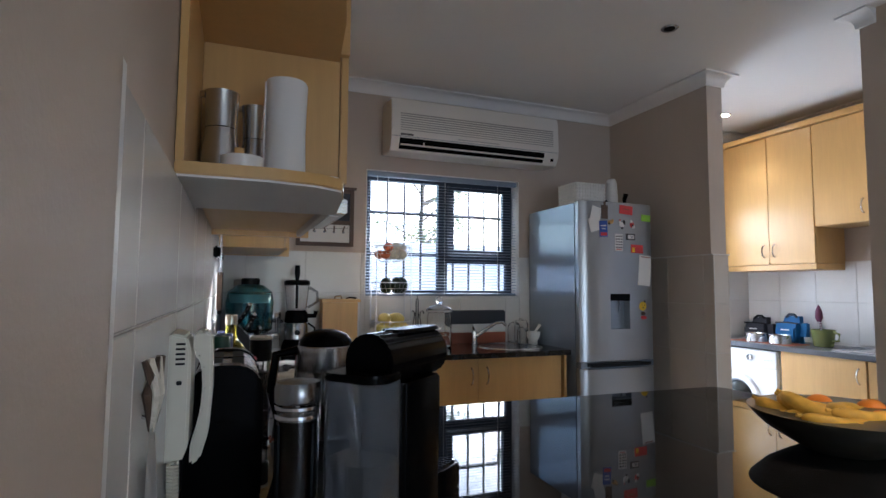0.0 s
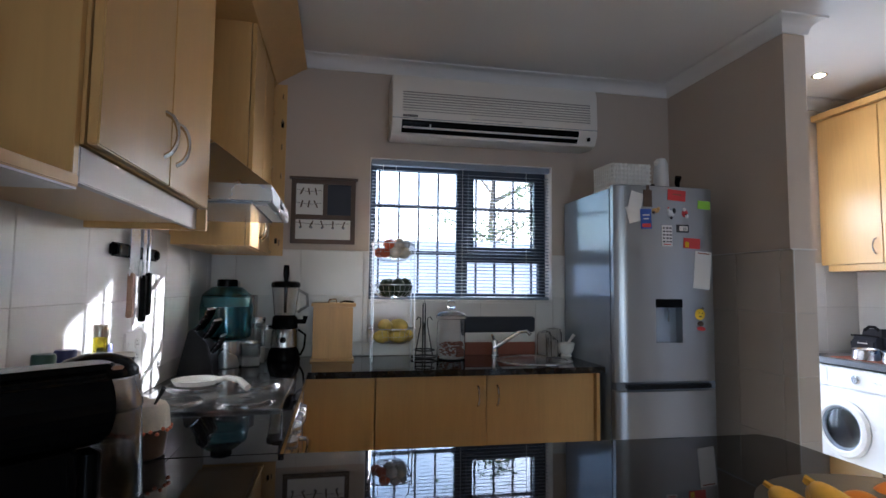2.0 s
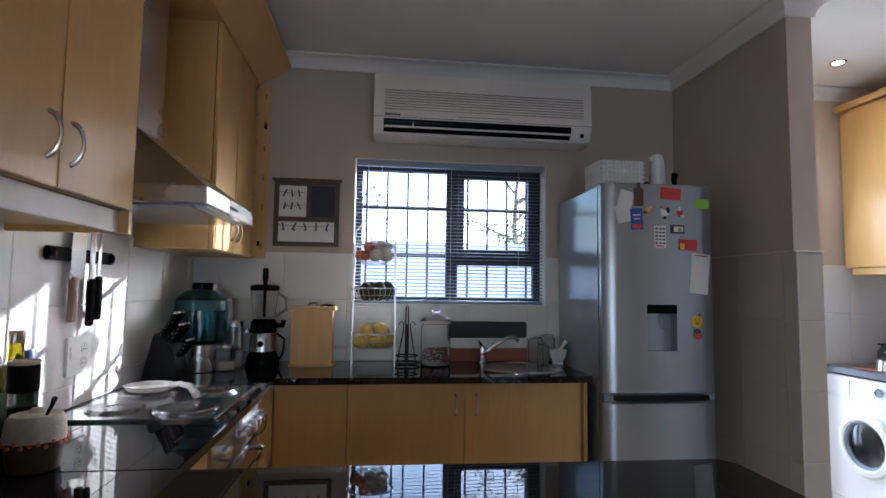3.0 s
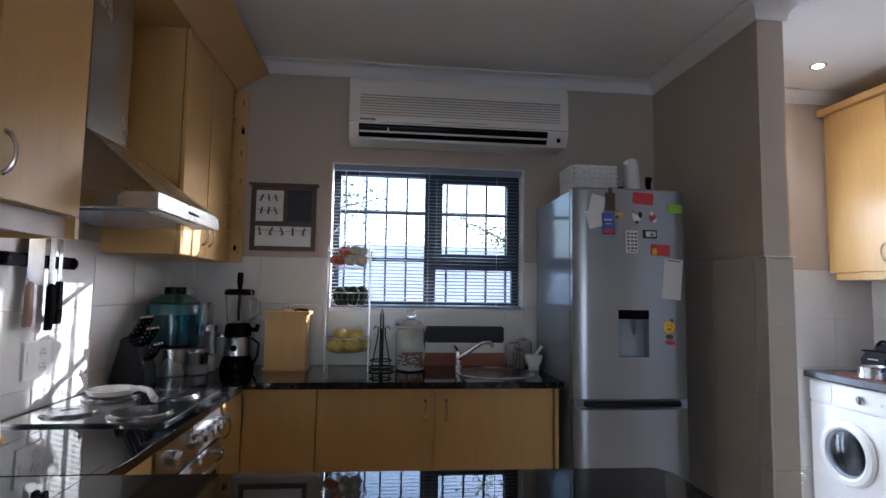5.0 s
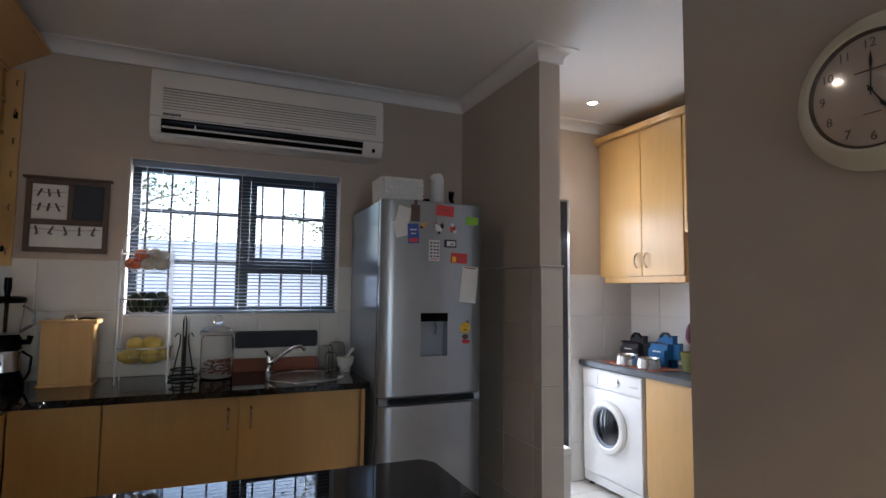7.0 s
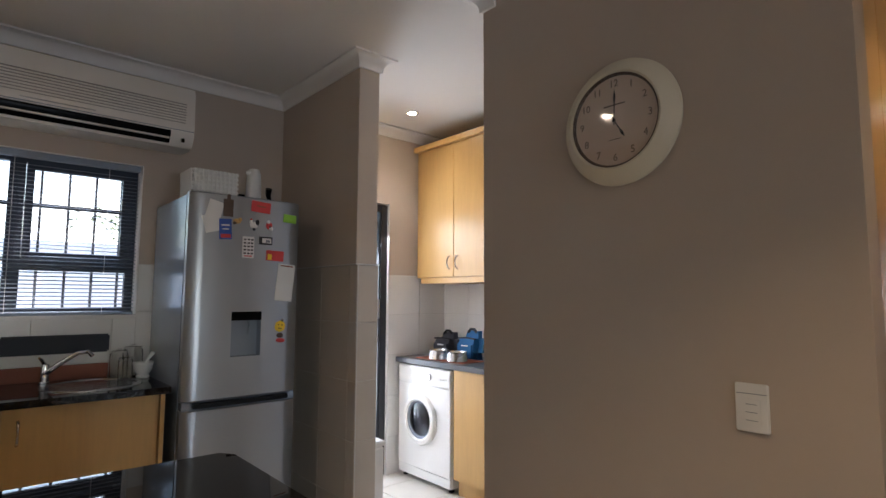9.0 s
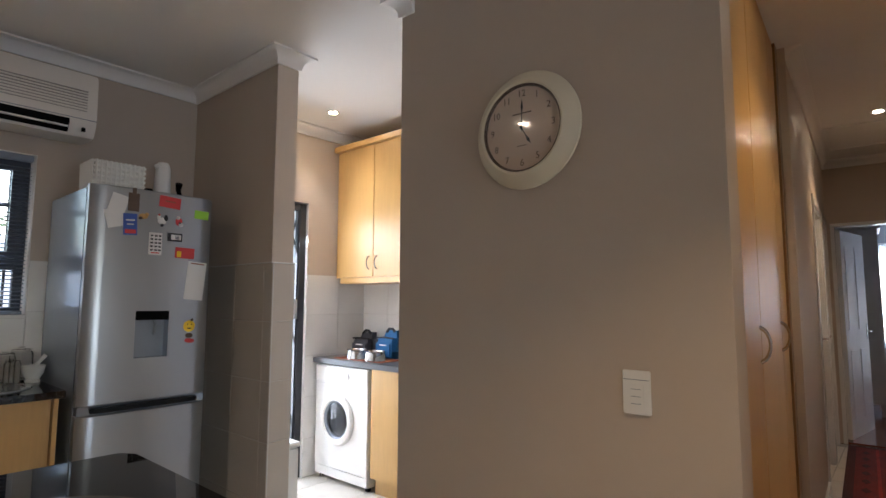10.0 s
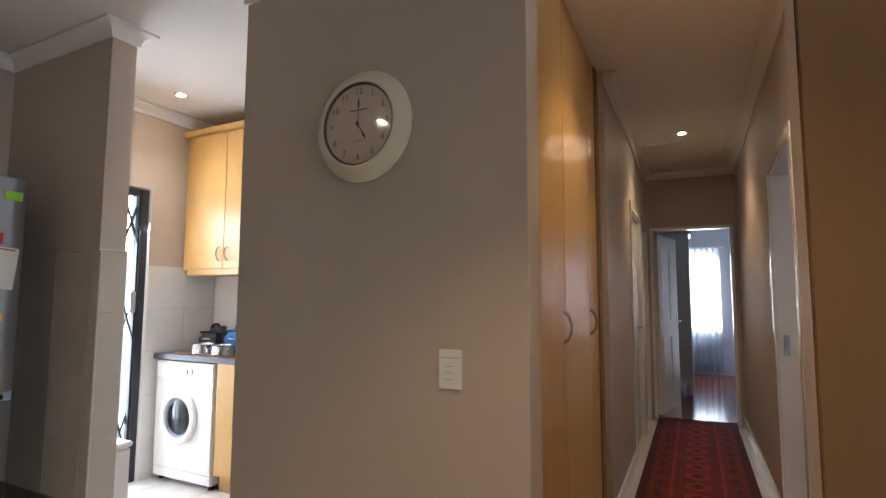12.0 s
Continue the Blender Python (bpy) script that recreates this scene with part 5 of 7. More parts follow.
part("lever", tube([(2.112, 4.10, T + 0.095), (2.10, 4.085, T + 0.115), (2.085, 4.06, T + 0.13)], [0.010, 0.008, 0.006], 8), CHROME, tp)


def glass_tumbler(x, y, r, h, label="clear glass storage jar beside the sink", lidded=True):
    g = thing("storage_jar", x, y, T, label, "jar", "jars by the sink")
    part("jar_body", lathe([(r * 0.9, T), (r, T + 0.006), (r, T + h * 0.8), (r * 0.85, T + h * 0.86), (r * 0.78, T + h * 0.86), (r * 0.92, T + h * 0.78), (r * 0.92, T + 0.01), (0, T + 0.008)], x, y), GLASS, g)
    if lidded:
        part("lid", lathe([(r * 0.85, T + h * 0.865), (r * 0.88, T + h * 0.93), (r * 0.3, T + h * 0.95), (r * 0.25, T + h), (0, T + h)], x, y), GLASS, g)
    return g


glass_tumbler(2.44, 4.13, 0.045, 0.15)
glass_tumbler(2.51, 4.15, 0.05, 0.17)
glass_tumbler(2.455, 4.04, 0.035, 0.12)
mo = thing("pestle_and_mortar", 2.535, 4.02, T, "white porcelain mortar with a leaning pestle", "mortar")
part("mortar", lathe([(0.030, T), (0.034, T + 0.008), (0.028, T + 0.018), (0.044, T + 0.045), (0.052, T + 0.085), (0.047, T + 0.085), (0.038, T + 0.05), (0, T + 0.03)], 2.535, 4.02), PORCELAIN, mo)
part("pestle", tube([(2.525, 4.02, T + 0.045), (2.555, 4.01, T + 0.10), (2.578, 4.0, T + 0.135)], [0.013, 0.008, 0.011], 10), PORCELAIN, mo)

# ---- things in the corner and along the west worktop ----
kb = thing("knife_block", 0.585, 3.57, T, "black knife block full of knives with steel-capped handles", "knife block")
part("block", prism([(0.500, T), (0.655, T), (0.648, T + 0.075), (0.628, T + 0.145), (0.560, T + 0.215), (0.545, T + 0.205)], "y", 3.510, 3.640, 0.004), BLACK_MATT, kb)


def block_knife(x0, y0, z0, ln):
    """A knife in the block: a black riveted handle with a steel cap rising out of the slanted face."""
    d = Vector((0.50, -0.06, 0.86)).normalized()
    p = [Vector((x0, y0, z0)) + d * (ln * f) + Vector((0.006 * math.sin(f * 3.1), 0, 0)) for f in (0, 0.3, 0.6, 0.85, 1.0)]
    k = part("knife_handle", tube(p, [0.0085, 0.0095, 0.0085, 0.0105, 0.008], 10), BLACK, kb)
    part("bolster", tube([p[0] - d * 0.012, p[0] + d * 0.004], 0.0075, 8), CHROME, k)
    part("handle_cap", ball(*p[-1], 0.0085, sub=2), CHROME, k)
    for f in (0.28, 0.52, 0.76):
        q = Vector((x0, y0, z0)) + d * (ln * f) + Vector((0.006 * math.sin(f * 3.1), 0, 0))
        part("rivet", ball(q.x, q.y - 0.0088, q.z, 0.0032, sub=1), CHROME, k)


for j in range(4):
    block_knife(0.572 + 0.004 * (j % 2), 3.528 + j * 0.031, T + 0.208, 0.105)
for j in range(4):
    block_knife(0.607 + 0.003 * (j % 2), 3.528 + j * 0.031, T + 0.172, 0.088)
for j in range(3):
    block_knife(0.640, 3.535 + j * 0.036, T + 0.110, 0.080)
wd = thing("water_dispenser", 0.635, 3.86, T, "blue glass drinks dispenser on a steel base", "drinks dispenser")
DXC, DYC = 0.635, 3.86
part("steel_base", lathe([(0.085, T), (0.09, T + 0.004), (0.09, T + 0.13), (0.085, T + 0.136)], DXC, DYC, 36), STEEL, wd)
part("tank", lathe([(0.10, T + 0.137), (0.122, T + 0.15), (0.128, T + 0.30), (0.118, T + 0.36), (0.075, T + 0.395), (0.06, T + 0.40), (0.056, T + 0.40), (0.07, T + 0.388), (0.112, T + 0.354), (0.122, T + 0.30), (0.116, T + 0.156), (0, T + 0.145)], DXC, DYC, 40), BLUE_GLASS, wd)
part("liner", lathe([(0.105, T + 0.30), (0.112, T + 0.345), (0.108, T + 0.345), (0.100, T + 0.30)], DXC, DYC, 36, ring=True), PAPER, wd)
part("stopper", lathe([(0.05, T + 0.40), (0.05, T + 0.43), (0.045, T + 0.436), (0, T + 0.436)], DXC, DYC), BLACK, wd)


def canister(x, y, r, h, steel=True):
    c = thing("canister", x, y, T, "tall steel kitchen canister" if steel else "clear glass canister with a steel lid", "canister", "corner canisters")
    part("body", lathe([(r, T), (r * 1.02, T + 0.005), (r * 1.02, T + h * 0.86), (r, T + h * 0.88)], x, y), STEEL if steel else GLASS, c)
    part("lid", lathe([(r * 1.03, T + h * 0.88), (r * 1.03, T + h * 0.98), (r * 0.98, T + h), (0, T + h)], x, y), STEEL, c)
    if not steel:
        part("flour", lathe([(r * 0.9, T + 0.006), (r * 0.9, T + h * 0.35), (0, T + h * 0.37)], x, y), PAPER, c)


canister(0.60, 4.09, 0.055, 0.43)
canister(0.70, 4.10, 0.05, 0.355)
canister(0.765, 3.98, 0.045, 0.24, False)
canister(0.755, 3.87, 0.048, 0.13, False)
canister(0.80, 4.12, 0.045, 0.19, False)

# olive oil and condiments by the cooker
OLX, OLY = 0.552, 2.600
oil = thing("oil_bottle", OLX, OLY, T, "amber green olive oil bottle with a gold cap", "bottle")
part("bottle", lathe([(0.046, T), (0.050, T + 0.004), (0.050, T + 0.165), (0.048, T + 0.178), (0.036, T + 0.200), (0.021, T + 0.212), (0.018, T + 0.225), (0.018, T + 0.262), (0.015, T + 0.262), (0.015, T + 0.224),
     (0.033, T + 0.196), (0.046, T + 0.172), (0.046, T + 0.008), (0, T + 0.006)], OLX, OLY, 36), OIL_GLASS, oil)
part("oil", lathe([(0.0455, T + 0.0085), (0.0455, T + 0.150), (0, T + 0.1505)], OLX, OLY, 32), OIL_GLASS, oil)
part("cap", lathe([(0.0195, T + 0.2625), (0.0195, T + 0.292), (0.018, T + 0.296), (0, T + 0.2965)], OLX, OLY), NICKEL, oil, "gold screw cap")
part("paper_label", lathe([(0.0504, T + 0.04), (0.0508, T + 0.041), (0.0508, T + 0.139), (0.0504, T + 0.14)], OLX, OLY, 36, ring=True), CAP_GREEN, oil, "dark green paper label")


def condiment(x, y, r, h, body, cap, label):
    c = thing("condiment_bottle", x, y, T, label, "bottle", "condiments")
    part("bottle", lathe([(r * 0.95, T), (r, T + 0.004), (r, T + h * 0.7), (r * 0.6, T + h * 0.8)], x, y), body, c)
    part("cap", lathe([(r * 0.66, T + h * 0.8), (r * 0.66, T + h * 0.98), (r * 0.6, T + h), (0, T + h)], x, y), cap, c)


condiment(0.53, 2.36, 0.037, 0.245, WHITE, CAP_GREEN, "white squeeze bottle with a dark green cap")
condiment(0.535, 2.45, 0.037, 0.245, WHITE, CAP_BLUE, "white bottle with a navy blue cap")
condiment(0.60, 2.30, 0.036, 0.19, SMOKE, RED, "small jar with a red lid")
condiment(0.53, 2.68, 0.036, 0.235, BLACK, CAP_BLUE, "dark bottle with a navy blue cap")
condiment(0.52, 2.25, 0.028, 0.19, OIL_GLASS, WHITE, "small oil bottle with a white cap")
pm = thing("pepper_mill", 0.643, 2.485, T, "black capped glass pepper mill", "pepper mill")
part("glass_body", lathe([(0.028, T), (0.031, T + 0.004), (0.029, T + 0.155)], 0.643, 2.485), SMOKE, pm)
part("peppercorns", lathe([(0.025, T + 0.006), (0.025, T + 0.12), (0, T + 0.123)], 0.643, 2.485), BLACK_MATT, pm)
part("cap", lathe([(0.031, T + 0.155), (0.034, T + 0.16), (0.034, T + 0.222), (0.030, T + 0.226), (0, T + 0.2265)], 0.643, 2.485), BLACK_MATT, pm)
part("cap_rim", lathe([(0.0345, T + 0.222), (0.0348, T + 0.230), (0.031, T + 0.232), (0.029, T + 0.2275)], 0.643, 2.485), CREAM, pm, "pale cap rim")
SPX, SPY = 0.735, 2.385
sp = thing("sugar_pot", SPX, SPY, T, "dark glass sugar pot under a beaded crochet cover", "pot")
part("pot", lathe([(0.046, T), (0.052, T + 0.005), (0.057, T + 0.05), (0.053, T + 0.105), (0.048, T + 0.118), (0, T + 0.119)], SPX, SPY, 32), BROWN, sp)
bm = bmesh.new()
prof = [(0.0, T + 0.139), (0.010, T + 0.137), (0.018, T + 0.128), (0.050, T + 0.124), (0.0575, T + 0.112), (0.0600, T + 0.085), (0.0615, T + 0.068)]
lathe(prof[::-1], SPX, SPY, 44, bm)
for v in bm.verts:
    a = math.atan2(v.co.y - SPY, v.co.x - SPX)
    k = 1 + 0.018 * math.sin(a * 11) * max(0.0, (T + 0.12 - v.co.z) / 0.05)
    v.co.x, v.co.y = SPX + (v.co.x - SPX) * k, SPY + (v.co.y - SPY) * k
part("crochet_cover", bm, LACE, sp)
for k in range(26):
    a = k * 2 * math.pi / 26
    part("bead", ball(SPX + 0.063 * math.cos(a), SPY + 0.063 * math.sin(a), T + 0.065 + 0.005 * math.sin(k * 2.4), 0.0052, sub=1), TOMATO, sp)
part("spoon_handle", tube([(SPX + 0.03, SPY - 0.02, T + 0.12), (SPX + 0.05, SPY - 0.03, T + 0.155), (SPX + 0.055, SPY - 0.035, T + 0.165)], [0.003, 0.005, 0.006], 6), IRON, sp)

# magnetic knife rack on the west wall
mk = thing("magnetic_knife_rack", XW, 3.07, 1.40, "black magnetic knife rack screwed to the tiles", "knife rack")
part("rail", box(XW + 0.010, XW + 0.028, 2.807, 3.234, 1.405, 1.45, 0.006), BLACK, mk)
for y in (2.832, 3.209):
    part("screw_boss", turned(lathe([(0.018, 0), (0.018, 0.024), (0.012, 0.028), (0, 0.028)], 0, 0, 16), Matrix.Translation((XW + 0.008, y, 1.4275)) @ Matrix.Rotation(radians(90), 4, "Y")), BLACK, mk)


def knife(y, w, z_hi, z_lo, hz, handle, label, off=0.0):
    k = thing("kitchen_knife", XW + 0.031, y, z_lo, label, "knife", "knives on the rack")
    part("blade", prism([(y - w / 2, z_lo), (y + w / 2, z_lo), (y + w / 2, z_hi - 0.02), (y + w * 0.3, z_hi), (y - w / 2, z_hi)], "x", XW + 0.0285, XW + 0.0315, 0.0005), STEEL, k)
    h = y + off
    part("handle", prism([(h - 0.015, hz), (h + 0.013, hz), (h + 0.017, hz + 0.03), (h + 0.013, z_lo + 0.01), (h - 0.013, z_lo + 0.01), (h - 0.011, hz + 0.05)], "x", XW + 0.022, XW + 0.040, 0.003), handle, k)


knife(2.975, 0.088, 1.535, 1.345, 1.205, HANDLE_WOOD, "broad steel cleaver with a worn wooden handle", -0.026)
knife(3.065, 0.034, 1.54, 1.34, 1.185, BLACK, "steel chef's knife with a black handle")
knife(3.115, 0.022, 1.53, 1.35, 1.205, BLACK, "slim steel knife with a black handle")

# socket on the west wall
so = thing("wall_socket", XW, 3.045, 1.02, "white double wall socket on the tiles", "socket")
part("plate", box(XW + 0.008, XW + 0.017, 2.968, 3.122, 1.02, 1.152, 0.003), WHITE, so)
part("rocker", box(XW + 0.017, XW + 0.020, 2.985, 3.010, 1.075, 1.12, 0.0015), WHITE, so)
for dz, dy0 in ((0.088, 0.03), (0.040, 0.03)):
    part("socket_well", turned(lathe([(0.021, 0), (0.021, 0.002), (0.018, 0.002), (0.017, 0.0005), (0, 0.0005)], 0, 0, 20), Matrix.Translation((XW + 0.0168, 3.045 + dy0, 1.02 + dz)) @ Matrix.Rotation(radians(90), 4, "Y")), WHITE, so)
    for dy, du in ((-0.008, -0.004), (0.008, -0.004), (0.0, 0.008)):
        part("pin_hole", box(XW + 0.0175, XW + 0.0182, 3.045 + dy0 + dy - 0.0025, 3.045 + dy0 + dy + 0.0025, 1.018 + dz + du, 1.023 + dz + du), INK, so, smooth=0)

# glass kettle, coffee maker, plunger, toaster on the peninsula
KX, KY = 0.775, 2.02
ke = thing("glass_kettle", KX, KY, T, "glass and steel kettle with a black lid", "kettle")
part("base", lathe([(0.082, T), (0.085, T + 0.005), (0.082, T + 0.03), (0.076, T + 0.035)], KX, KY, 32), BLACK, ke)
part("jug", lathe([(0.076, T + 0.036), (0.08, T + 0.04), (0.072, T + 0.19), (0.068, T + 0.19), (0.075, T + 0.045), (0, T + 0.04)], KX, KY, 32), SMOKE, ke)
part("water", lathe([(0.073, T + 0.047), (0.071, T + 0.12), (0, T + 0.12)], KX, KY, 32), WATER_DARK, ke)
part("steel_band", lathe([(0.072, T + 0.19), (0.074, T + 0.195), (0.067, T + 0.245), (0.064, T + 0.248)], KX, KY, 32), STEEL, ke)
part("lid", lathe([(0.065, T + 0.248), (0.064, T + 0.258), (0.05, T + 0.275), (0.02, T + 0.285), (0, T + 0.286)], KX, KY, 32), BLACK, ke)
part("handle", tube([(KX - 0.062, KY + 0.01, T + 0.235), (KX - 0.115, KY + 0.02, T + 0.225), (KX - 0.125, KY + 0.02, T + 0.14), (KX - 0.105, KY + 0.02, T + 0.07), (KX - 0.075, KY + 0.015, T + 0.06)], 0.011, 10), BLACK, ke)

CM = Matrix.Translation((0.795, 1.552, T)) @ Matrix.Rotation(radians(43), 4, "Z")
cm = thing("capsule_coffee_machine", 0.795, 1.552, T, "black capsule coffee machine with a clear water tank", "coffee machine")


def rounded_rect(x0, x1, y0, y1, r, n=5):
    pts = []
    for cx_, cy_, a0 in ((x1 - r, y1 - r, 0), (x0 + r, y1 - r, 90), (x0 + r, y0 + r, 180), (x1 - r, y0 + r, 270)):
        pts += arc(cx_, cy_, r, a0, a0 + 90, n)
    return pts


part("body", turned(prism(rounded_rect(-0.002, 0.136, -0.050, 0.050, 0.018), "z", 0.0, 0.232, 0.003), CM), BLACK, cm)
head = [(0.0, 0.222)] + [(0.047 * math.cos(radians(a)), 0.268 + 0.047 * math.sin(radians(a))) for a in range(-50, 231, 14)]
part("head", turned(prism(head, "x", -0.040, 0.168, 0.006), CM), BLACK, cm, smooth=60)
part("lever", turned(prism(rounded_rect(0.03, 0.176, -0.024, 0.024, 0.012), "z", 0.3095, 0.3165, 0.002), CM), BLACK, cm)
part("lever_edge", turned(box(0.168, 0.182, -0.025, 0.025, 0.3085, 0.3130, 0.0015), CM), CHROME, cm, "chrome lever edge")
part("front_face", turned(prism(rounded_rect(0.137, 0.162, -0.036, 0.036, 0.012), "z", 0.150, 0.222, 0.003), CM), BLACK, cm)
part("spout", turned(tube([(0.150, 0, 0.15), (0.150, 0, 0.125)], 0.013, 12), CM), BLACK, cm)
tank = prism(rounded_rect(-0.094, -0.006, -0.056, 0.056, 0.030), "z", 0.021, 0.243)
bmesh.ops.delete(tank, geom=[f for f in tank.faces if f.normal.z > 0.9], context="FACES")
inside = prism(rounded_rect(-0.091, -0.009, -0.053, 0.053, 0.027), "z", 0.024, 0.2425)
bmesh.ops.delete(inside, geom=[f for f in inside.faces if f.normal.z > 0.9], context="FACES")
bmesh.ops.reverse_faces(inside, faces=inside.faces)
me_in = bpy.data.meshes.new("tank_inside")
inside.to_mesh(me_in)
inside.free()
tank.from_mesh(me_in)
bpy.data.meshes.remove(me_in)
part("water_tank", turned(tank, CM), TANK, cm, "clear hazy plastic water tank")
part("tank_water", turned(prism(rounded_rect(-0.0905, -0.0095, -0.0525, 0.0525, 0.0265), "z", 0.0245, 0.120), CM), SMOKE, cm)
part("tank_lid", turned(prism(rounded_rect(-0.096, -0.004, -0.058, 0.058, 0.031), "z", 0.2435, 0.256, 0.004), CM), BLACK, cm)
part("base_plate", turned(prism(rounded_rect(-0.098, -0.004, -0.058, 0.058, 0.031), "z", 0.0, 0.020, 0.003), CM), BLACK, cm)
dt = part("drip_tray", turned(prism(rounded_rect(0.137, 0.238, -0.048, 0.048, 0.024), "z", 0.0, 0.046, 0.004), CM), BLACK, cm)
for i in range(7):
    part("grid_bar", turned(box(0.144 + i * 0.012, 0.149 + i * 0.012, -0.036, 0.036, 0.046, 0.050), CM), CHROME, dt, smooth=0)

PX, PY = 0.657, 1.505


def slim(profile, x, y, seg=28, ring=False):
    return lathe([(r * 0.84, z) for r, z in profile], x, y, seg, ring=ring)



fp = thing("coffee_plunger", PX, PY, T, "glass coffee plunger filled with black coffee", "coffee plunger")
part("beaker", slim([(0.036, T + 0.012), (0.0385, T + 0.017), (0.0385, T + 0.218), (0.0365, T + 0.218), (0.0365, T + 0.019), (0, T + 0.016)], PX, PY, 36), BEAKER, fp)
part("coffee", slim([(0.0360, T + 0.0195), (0.0360, T + 0.192), (0, T + 0.1925)], PX, PY, 36), COFFEE, fp)
part("plunger_disc", slim([(0.035, T + 0.1935), (0.035, T + 0.198), (0.004, T + 0.200), (0.0035, T + 0.219), (0, T + 0.219)], PX, PY, 28), STEEL, fp)
part("lid", slim([(0.040, T + 0.2185), (0.0415, T + 0.222), (0.0415, T + 0.240), (0.038, T + 0.248), (0.012, T + 0.251), (0, T + 0.251)], PX, PY, 36), PLATE, fp, "dark metal lid")
for k in range(4):
    a = k * math.pi / 2 + 0.6
    part("frame_strip", tube([(PX + 0.0340 * math.cos(a), PY + 0.0340 * math.sin(a), T + 0.008), (PX + 0.0340 * math.cos(a), PY + 0.0340 * math.sin(a), T + 0.190)], 0.0035, 6), BLACK, fp)
for z in (0.196, 0.209):
    part("frame_ring", slim([(0.0390, T + z), (0.0405, T + z + 0.001), (0.0405, T + z + 0.005), (0.0390, T + z + 0.006)], PX, PY, 36, ring=True), CHROME, fp)
part("foot", slim([(0.040, T), (0.043, T + 0.004), (0.041, T + 0.012), (0, T + 0.0122)], PX, PY, 36), BLACK, fp)

to = thing("toaster", 0.552, 1.89, T, "black toaster with brushed steel sides", "toaster")


def loaf(w, h, r, z0):
    """A toaster's cross-section: upright sides and a well rounded top."""
    x = 0.552
    return [(x - w, z0), (x + w, z0)] + [(x + w - r + r * math.cos(radians(a)), h - r + r * math.sin(radians(a))) for a in range(0, 91, 15)] + [(x - w + r + r * math.cos(radians(a)), h - r + r * math.sin(radians(a))) for a in range(90, 181, 15)]


part("shell", prism(loaf(0.064, T + 0.238, 0.045, T + 0.014), "y", 1.785, 2.02), STEEL, to)
for y0, y1 in ((1.735, 1.784), (2.021, 2.06)):
    part("end_cap", prism(loaf(0.067, T + 0.244, 0.050, T), "y", y0, y1, 0.006), BLACK, to)
for x in (0.522, 0.562):
    part("slot", box(x, x + 0.022, 1.80, 2.005, T + 0.2365, T + 0.2395), BLACK_MATT, to, smooth=0)
part("slot_bridge", box(0.520, 0.586, 1.90, 1.906, T + 0.2375, T + 0.2405), BLACK, to)
part("lever", box(0.535, 0.570, 1.722, 1.734, T + 0.13, T + 0.145, 0.003), BLACK, to)
part("feet", boxes((0.50, 0.60, 1.79, 2.0, T, T + 0.013)), BLACK, to)

ic = thing("wall_intercom", XW, 1.56, 1.04, "cream plastic wall intercom with a curved handset", "intercom")
IX = XW + 0.0085
part("base", prism([(IX, 1.048), (IX + 0.022, 1.052), (IX + 0.030, 1.075), (IX + 0.030, 1.205), (IX + 0.024, 1.228), (IX, 1.234)], "y", 1.515, 1.605, 0.004), CREAM, ic)
hs = [(IX + 0.031, 1.232), (IX + 0.046, 1.236), (IX + 0.057, 1.228), (IX + 0.059, 1.150), (IX + 0.055, 1.085), (IX + 0.045, 1.048), (IX + 0.031, 1.040), (IX + 0.031, 1.072), (IX + 0.037, 1.090), (IX + 0.043, 1.120),
      (IX + 0.045, 1.150), (IX + 0.043, 1.180), (IX + 0.037, 1.196), (IX + 0.031, 1.202)]
part("handset", prism(hs, "y", 1.535, 1.585, 0.004), CREAM, ic)
for i in range(5):
    part("speaker_slot", box(IX + 0.010, IX + 0.022, 1.5135, 1.516, 1.188 + i * 0.007, 1.191 + i * 0.007), BLACK_MATT, ic, smooth=0)
part("call_button", box(IX + 0.012, IX + 0.019, 1.512, 1.516, 1.160, 1.166, 0.001), BLACK_MATT, ic)
cord = [(IX + 0.012 + 0.007 * math.cos(k * 1.25), 1.505 + 0.0005 * k + 0.007 * math.sin(k * 1.25), 1.055 - 0.0011 * k) for k in range(110)]
part("coiled_cord", tube(cord, 0.0022, 5), CREAM, ic)
hc = thing("hanging_cloth", XW + 0.01, 1.30, 0.98, "white cloth and a dried bunch hanging on the wall", "cloth")
bm = bmesh.new()
rows_ = []
for k in range(9):
    f = k / 8
    z, w = 1.155 - 0.18 * f, 0.018 + 0.075 * f ** 0.8
    rows_.append([bm.verts.new((XW + 0.019 + 0.006 * math.sin(i * 1.9 + f) * f, 1.30 + 0.012 * f + w * (i / 8 - 0.5) * 1.7, z)) for i in range(9)])
for ra, rb in zip(rows_, rows_[1:]):
    for i in range(8):
        bm.faces.new((ra[i], ra[i + 1], rb[i + 1], rb[i]))
bmesh.ops.solidify(bm, geom=bm.faces[:], thickness=0.002)
part("cloth", bm, PAPER, hc, smooth=60)
for k in range(7):
    a = k * 0.9
    part("dried_stem", tube([(XW + 0.018, 1.30, 1.15), (XW + 0.020 + 0.005 * math.sin(a), 1.295 + 0.012 * math.cos(a * 1.7), 1.19), (XW + 0.018 + 0.006 * math.cos(a), 1.295 + 0.022 * math.cos(a), 1.225)], [0.003, 0.006, 0.003], 6), LACE if k % 3 else BROWN, hc)
part("hook", tube([(XW + 0.008, 1.30, 1.165), (XW + 0.022, 1.30, 1.16), (XW + 0.024, 1.30, 1.172)], 0.0025, 6), CHROME, hc)
